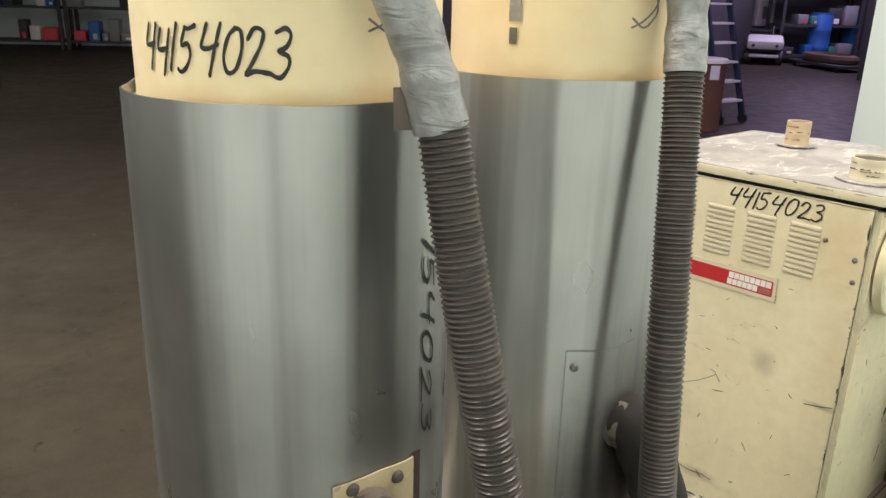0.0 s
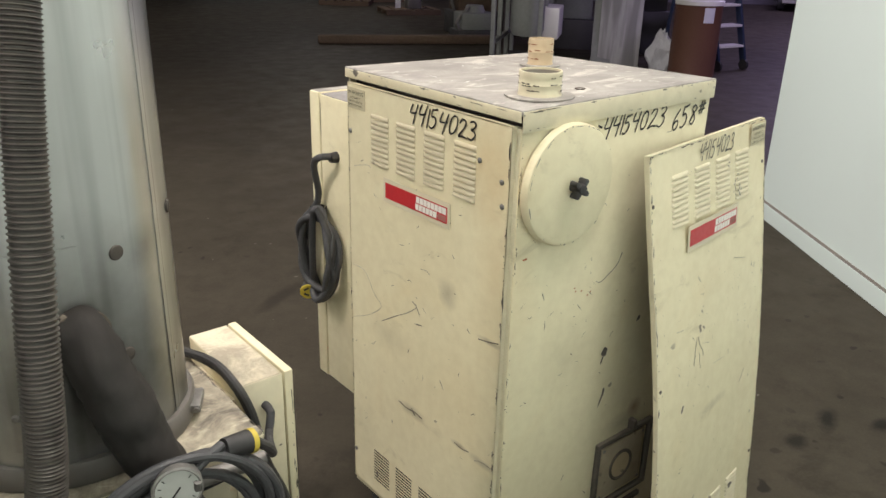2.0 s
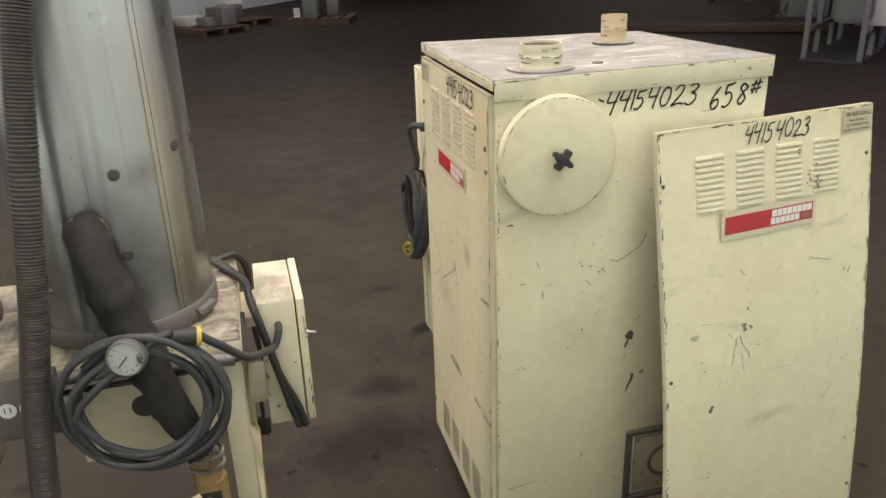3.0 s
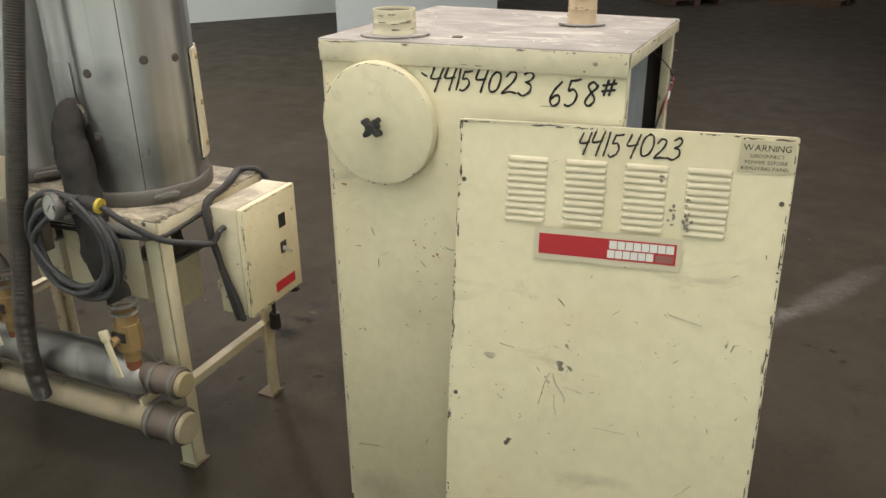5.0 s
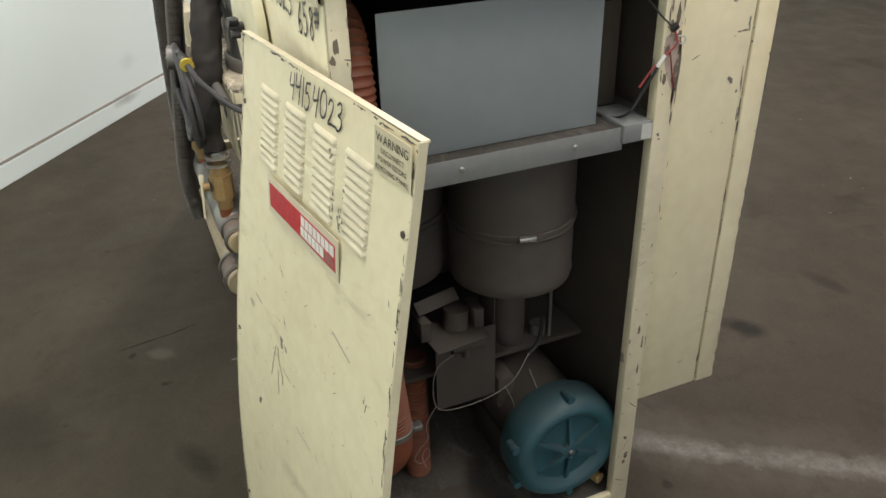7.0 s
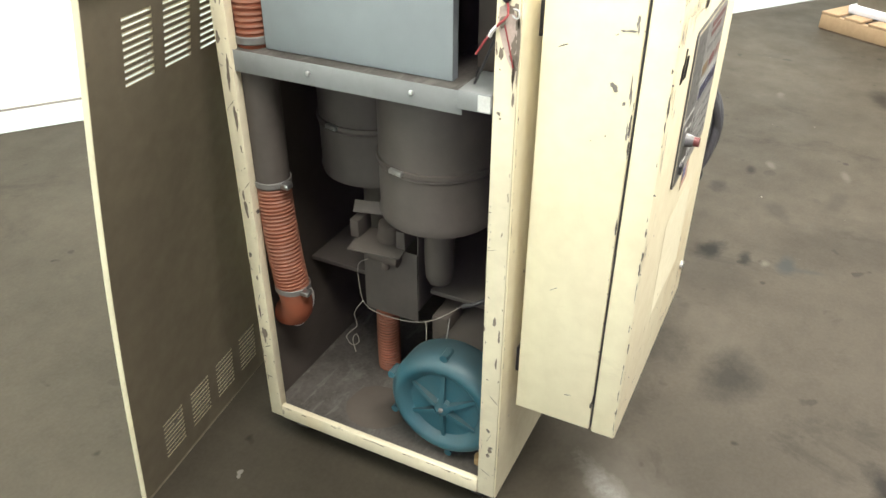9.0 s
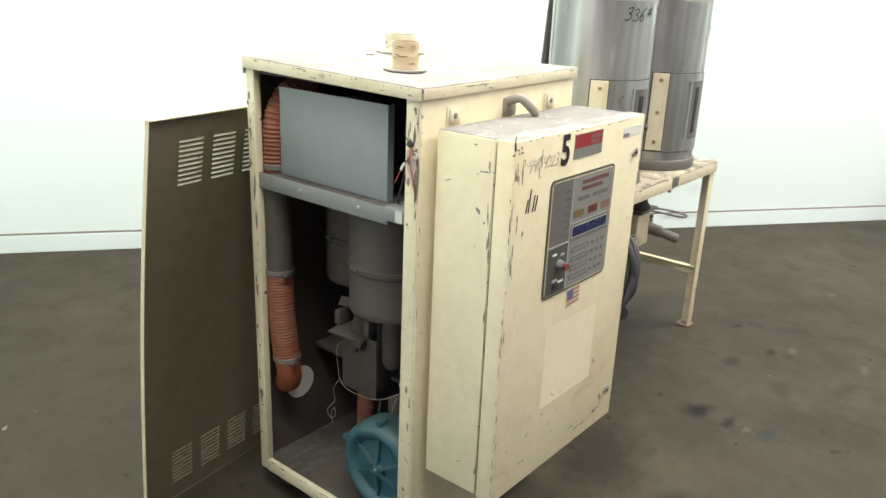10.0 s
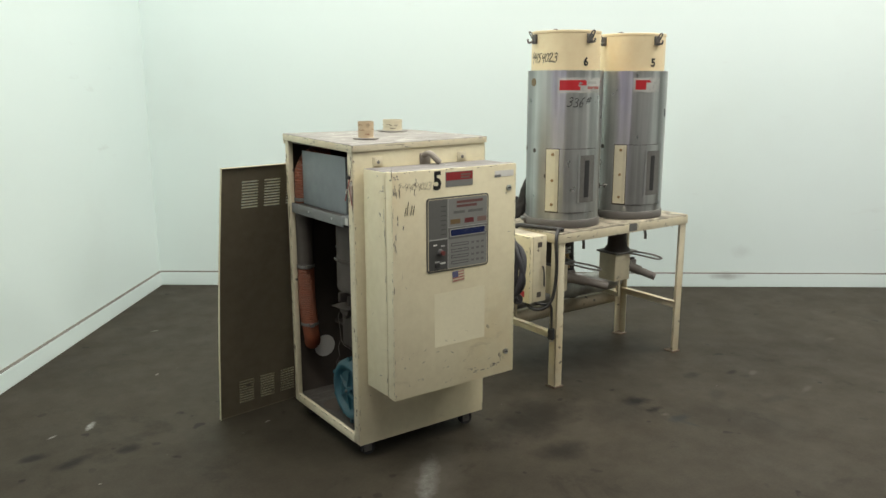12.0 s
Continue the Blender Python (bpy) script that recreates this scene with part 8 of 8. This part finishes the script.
def leaning_boards():
    """White sheets with grey streaks leaning on the bay's edge."""
    for k, (x, y, turn, wide, lean_by) in enumerate(((-7.41, -5.60, 40, 0.55, 5), (-7.61, -5.87, 44, 0.50, 8), (-7.25, -5.77, 41, 0.26, 12))):
        m = Matrix.Translation((x, y, 0.0)) @ pose(0, 0, 0, -lean_by, 0, turn + 90)
        ob = part("leaning_board", moved(cube(-wide / 2, wide / 2, -0.02, 0.02, 0.0, 2.5 - 0.1 * k, 0.004), m), "board" if k < 2 else "machine")
        tagged(ob, "tall dirty white board leaning upright, streaked with grey", "board", "leaning boards")


def fibre_drum():
    ob = thing("fibre_drum", "brown fibre drum with a pale lid", "drum", Matrix.Translation((-7.70, -4.63, 0)))
    part("drum_body", lathe(bmesh.new(), [(0.0, 0.0), (0.28, 0.0), (0.29, 0.01), (0.29, 0.86), (0.295, 0.87), (0.295, 0.90)], 36), "card", ob)
    part("drum_lid", lathe(bmesh.new(), [(0.0, 0.94), (0.29, 0.94), (0.302, 0.93), (0.302, 0.885), (0.296, 0.88)], 36), "cart", ob, "pale drum lid")
    part("paper_tag", patch((0, 0), 0.29, 48, 75, 0.68, 0.86), "clear_bag", ob)


def white_sack():
    rs = random.Random(2)
    bm = bmesh.new()
    bmesh.ops.create_icosphere(bm, subdivisions=4, radius=1.0)
    for v in bm.verts:
        k = (1 + 0.5 * noise.noise(v.co * 1.7) + 0.35 * abs(noise.noise(v.co * 4.1))) * (1.0 - 0.45 * max(0.0, v.co.z) ** 2)
        v.co = Vector((v.co.x * 0.16 * k, v.co.y * 0.16 * k, max(0.0, 0.22 + v.co.z * (0.30 + 0.10 * noise.noise(v.co * 3.3)))))
    ob = part("plastic_sack", moved(bm, Matrix.Translation((-7.62, -5.05, 0))), "clear_bag")
    tagged(ob, "crumpled white plastic sack on the floor", "sack")


def rolling_ladder():
    ob = thing("rolling_ladder", "dark blue steel step ladder with pale treads", "ladder", Matrix.Translation((-8.52, -4.56, 0)) @ pose(0, 0, 0, 0, 0, -100))
    for y in (-0.25, 0.25):
        way = [(0.0, y, 0.06), (0.74, y, 2.5)]
        part("side_rail", moved(cube(-0.045, 0.045, -0.018, 0.018, 0, 2.55, 0.004), Matrix.Translation(way[0]) @ pose(0, 0, 0, 0, 16.9)), "navy", ob)
        part("rear_leg", sweep(bmesh.new(), [(1.05, y, 0.08), (0.72, y, 2.45)], 0.025, 10), "navy", ob)
        for x in (0.0, 1.05):
            part("wheel", rod(bmesh.new(), (x, y - 0.02, 0.07), (x, y + 0.02, 0.07), 0.07, sides=20), "rubber", ob)
    for k in range(9):
        z = 0.30 + 0.26 * k
        x = z * 0.303
        part("tread", cube(x - 0.07, x + 0.11, -0.228, 0.228, z, z + 0.03, 0.004), "cart", ob)
    for z in (0.7, 1.5):
        part("cross_brace", sweep(bmesh.new(), [(1.05 - z * 0.14, -0.25, z), (1.05 - z * 0.14, 0.25, z + 0.4)], 0.018, 8), "navy", ob)


def utility_cart():
    """The small cart parked in the bay, its front towards the hall."""
    ob = thing("utility_cart", "white four-wheeled utility cart parked in the bay", "cart", Matrix.Translation((-19.94, -9.67, 0)) @ pose(0, 0, 0, 0, 0, 27) @ Matrix.Scale(0.9, 4))
    part("cart_body", cube(-1.0, 0.95, -0.48, 0.48, 0.36, 0.58, 0.07), "rack", ob, "dark lower body")
    part("bonnet", moved(cube(-0.42, 0.42, -0.52, 0.52, -0.14, 0.14, 0.1), pose(0.72, 0, 0.66, 0, 12)), "cart", ob, "white moulded bonnet")
    part("bumper", cube(0.96, 1.08, -0.42, 0.42, 0.22, 0.32, 0.03), "cart", ob)
    part("seat", cube(-0.7, -0.1, -0.46, 0.46, 0.58, 0.85, 0.05), "rubber", ob)
    part("backrest", cube(-0.75, -0.62, -0.46, 0.46, 0.85, 1.0, 0.05), "rubber", ob)
    part("steering_column", rod(bmesh.new(), (0.35, 0.2, 0.75), (0.1, 0.2, 1.1), 0.03), "rack", ob)
    for y in (-0.33, 0.33):
        part("headlight", rod(bmesh.new(), (1.10, y, 0.58), (1.15, y, 0.57), 0.045, sides=16), "pad_dark", ob)
    for x in (-0.7, 0.72):
        for y in (-0.44, 0.44):
            part("wheel", rod(bmesh.new(), (x, y - 0.09, 0.22), (x, y + 0.09, 0.22), 0.22, sides=24), "rubber", ob)


def bay_goods():
    for x, y, r, h in ((-21.25, -8.75, 0.30, 1.36), (-22.45, -8.36, 0.21, 1.40)):
        ob = thing("blue_barrel", "blue plastic barrel standing in the bay", "barrel", Matrix.Translation((x, y, 0)), "barrels in the bay")
        part("barrel_body", lathe(bmesh.new(), [(0.0, 0.0), (r * 0.92, 0.0), (r, 0.05), (r, h * 0.3), (r * 1.04, h * 0.33), (r, h * 0.36), (r, h * 0.64), (r * 1.04, h * 0.67), (r, h * 0.7), (r, h - 0.06), (r * 0.9, h), (0.0, h)], 32), "blue", ob)
        part("barrel_rim", lathe(bmesh.new(), [(r * 0.93, h - 0.01), (r * 0.97, h), (r * 0.97, h + 0.03), (r * 0.9, h + 0.03)], 32), "blue", ob)
    ob = thing("cable_reel", "dark low platform with coiled goods", "platform", Matrix.Translation((-19.75, -7.75, 0)) @ pose(0, 0, 0, 0, 0, 54))
    part("deck", cube(-1.15, 1.15, -0.5, 0.5, 0.10, 0.17, 0.01), "rack", ob)
    for x in (-0.95, 0.95):
        for y in (-0.4, 0.4):
            part("wheel", rod(bmesh.new(), (x, y - 0.03, 0.06), (x, y + 0.03, 0.06), 0.06, sides=16), "rubber", ob)
    part("coil", moved(lathe(bmesh.new(), [(0.75, 0.0), (0.95, 0.03), (1.0, 0.12), (0.95, 0.2), (0.75, 0.22), (0.7, 0.1), (0.75, 0.0)], 40), pose(0, 0, 0.172) @ Matrix.Diagonal((1.05, 0.48, 1, 1))), "wood", ob)
    column = part("steel_column", cube(-0.2, 0.2, -0.2, 0.2, 0, CEILING, 0.01), "rack")
    column.location = (-17.42, -5.9, 0)
    tagged(column, "dark steel column of the hall", "column", "", "structure")
    ob = thing("electrical_panel", "white electrical panel on the far wall", "panel", Matrix.Translation(hall(-8.85, FAR - 0.01)) @ pose(0, 0, 0, 0, 0, HALL_TURN))
    part("panel_case", cube(-0.27, 0.27, 0.0, 0.22, 0.95, 2.0, 0.02), "cart", ob)
    part("panel_door", cube(-0.22, 0.22, 0.2205, 0.235, 1.0, 1.95, 0.01), "cart", ob)
    part("panel_vent", cube(-0.14, 0.1, 0.2355, 0.24, 1.15, 1.5), "machine", ob)


def storage_racks():
    """Dark shelving along the far wall with mixed goods on it."""
    rr = random.Random(31)
    shades = ("rack", "machine", "rack", "green", "cart", "blue", "machine", "pink", "rack", "machine")
    for n in range(4):
        a0 = 8.0 + 2.45 * n if n < 2 else -15.85 + 2.45 * (n - 1)
        m = Matrix.Translation(hall(a0 + 1.2, FAR - 1.3)) @ pose(0, 0, 0, 0, 0, HALL_TURN)
        rack = thing("storage_rack", "dark steel storage rack filled with small goods", "rack", m, "racks along the far wall")
        for x in (-1.15, 1.15):
            for y in (-0.4, 0.4):
                part("upright", cube(x - 0.04, x + 0.04, y - 0.04, y + 0.04, 0, 3.0), "rack", rack)
        for z in (0.18, 1.0, 1.8, 2.6):
            part("rack_shelf", cube(-1.15, 1.15, -0.42, 0.42, z, z + 0.06), "rack", rack)
            x = -1.05
            while x < 0.9 and z < 2.5:
                w, h, d = rr.uniform(0.14, 0.42), rr.uniform(0.12, 0.55), rr.uniform(0.3, 0.7)
                if rr.random() < 0.8:
                    good = part("storage_box", cube(x, x + w, 0.38 - d, 0.38, z + 0.061, z + 0.061 + h, 0.015), rr.choice(shades), rack)
                    if rr.random() < 0.4:
                        part("box_tag", cube(x + w * 0.2, x + w * 0.6, 0.3805, 0.386, z + 0.1, z + 0.1 + h * 0.3), rr.choice(("white", "pink", "sticker")), good)
                x += w + rr.uniform(0.02, 0.1)


def floor_goods():
    """Low pallets with goods along the edge of the dark floor."""
    rg = random.Random(41)
    for a, b, heap in ((3.7, 20.7, 3), (2.7, 22.0, 2), (10.9, 12.3, 4), (2.2, 18.6, 3), (9.5, 14.0, 3), (11.2, 13.6, 3)):
        m = Matrix.Translation(hall(a, b)) @ pose(0, 0, 0, 0, 0, HALL_TURN + rg.uniform(-20, 20))
        ob = thing("loaded_pallet", "low pallet with dark machine parts and wrapped goods", "pallet", m, "pallets across the hall")
        for y in (-0.45, 0.0, 0.45):
            part("bearer", cube(-0.6, 0.6, y - 0.05, y + 0.05, 0, 0.09), "wood", ob)
        for k in range(6):
            part("deck_board", cube(-0.6 + 0.21 * k, -0.45 + 0.21 * k, -0.5, 0.5, 0.09, 0.112), "wood", ob)
        for k in range(heap):
            x, y, w, h = rg.uniform(-0.35, 0.35), rg.uniform(-0.3, 0.3), rg.uniform(0.2, 0.4), rg.uniform(0.15, 0.55)
            part("load", cube(x - w / 2, x + w / 2, y - w / 2, y + w / 2, 0.112, 0.112 + h, 0.03), rg.choice(("machine", "rack", "cart", "dull_steel")), ob)
        part("tag", cube(0.3, 0.42, 0.501, 0.505, 0.15, 0.32), "pink" if heap == 4 else "white", ob)


def wall_pallet():
    """The timber skid beside the long wall."""
    m = Matrix.Translation((4.22, -1.44, 0)) @ pose(0, 0, 0, 0, 0, -122.7)
    ob = thing("timber_skid", "tan timber skid carrying a dark brown wrapped crate", "skid", m)
    for y in (-0.5, 0.5):
        part("side_board", cube(-0.55, 0.55, y - 0.02, y + 0.02, 0.008, 0.095, 0.004), "pallet", ob)
        part("runner", cube(-0.54, 0.54, y - 0.015, y + 0.015, 0.0, 0.0075), "wood", ob)
    for k in range(7):
        part("deck_board", cube(-0.55 + 0.16 * k, -0.43 + 0.16 * k, -0.52, 0.52, 0.096, 0.112, 0.003), "pallet", ob)
    part("crate", cube(-0.42, 0.45, -0.40, 0.40, 0.113, 0.80, 0.03), "primer", ob, "dark brown crate")
    part("wrap_edge", crumpled(cube(-0.44, 0.47, -0.42, 0.42, 0.1125, 0.16, 0.01), 9, 0.012), "clear_bag", ob, "pale plastic wrap round the foot")


timber_beam()
service_stand()
machine_row()
leaning_boards()
fibre_drum()
white_sack()
rolling_ladder()
utility_cart()
bay_goods()
storage_racks()
floor_goods()
wall_pallet()
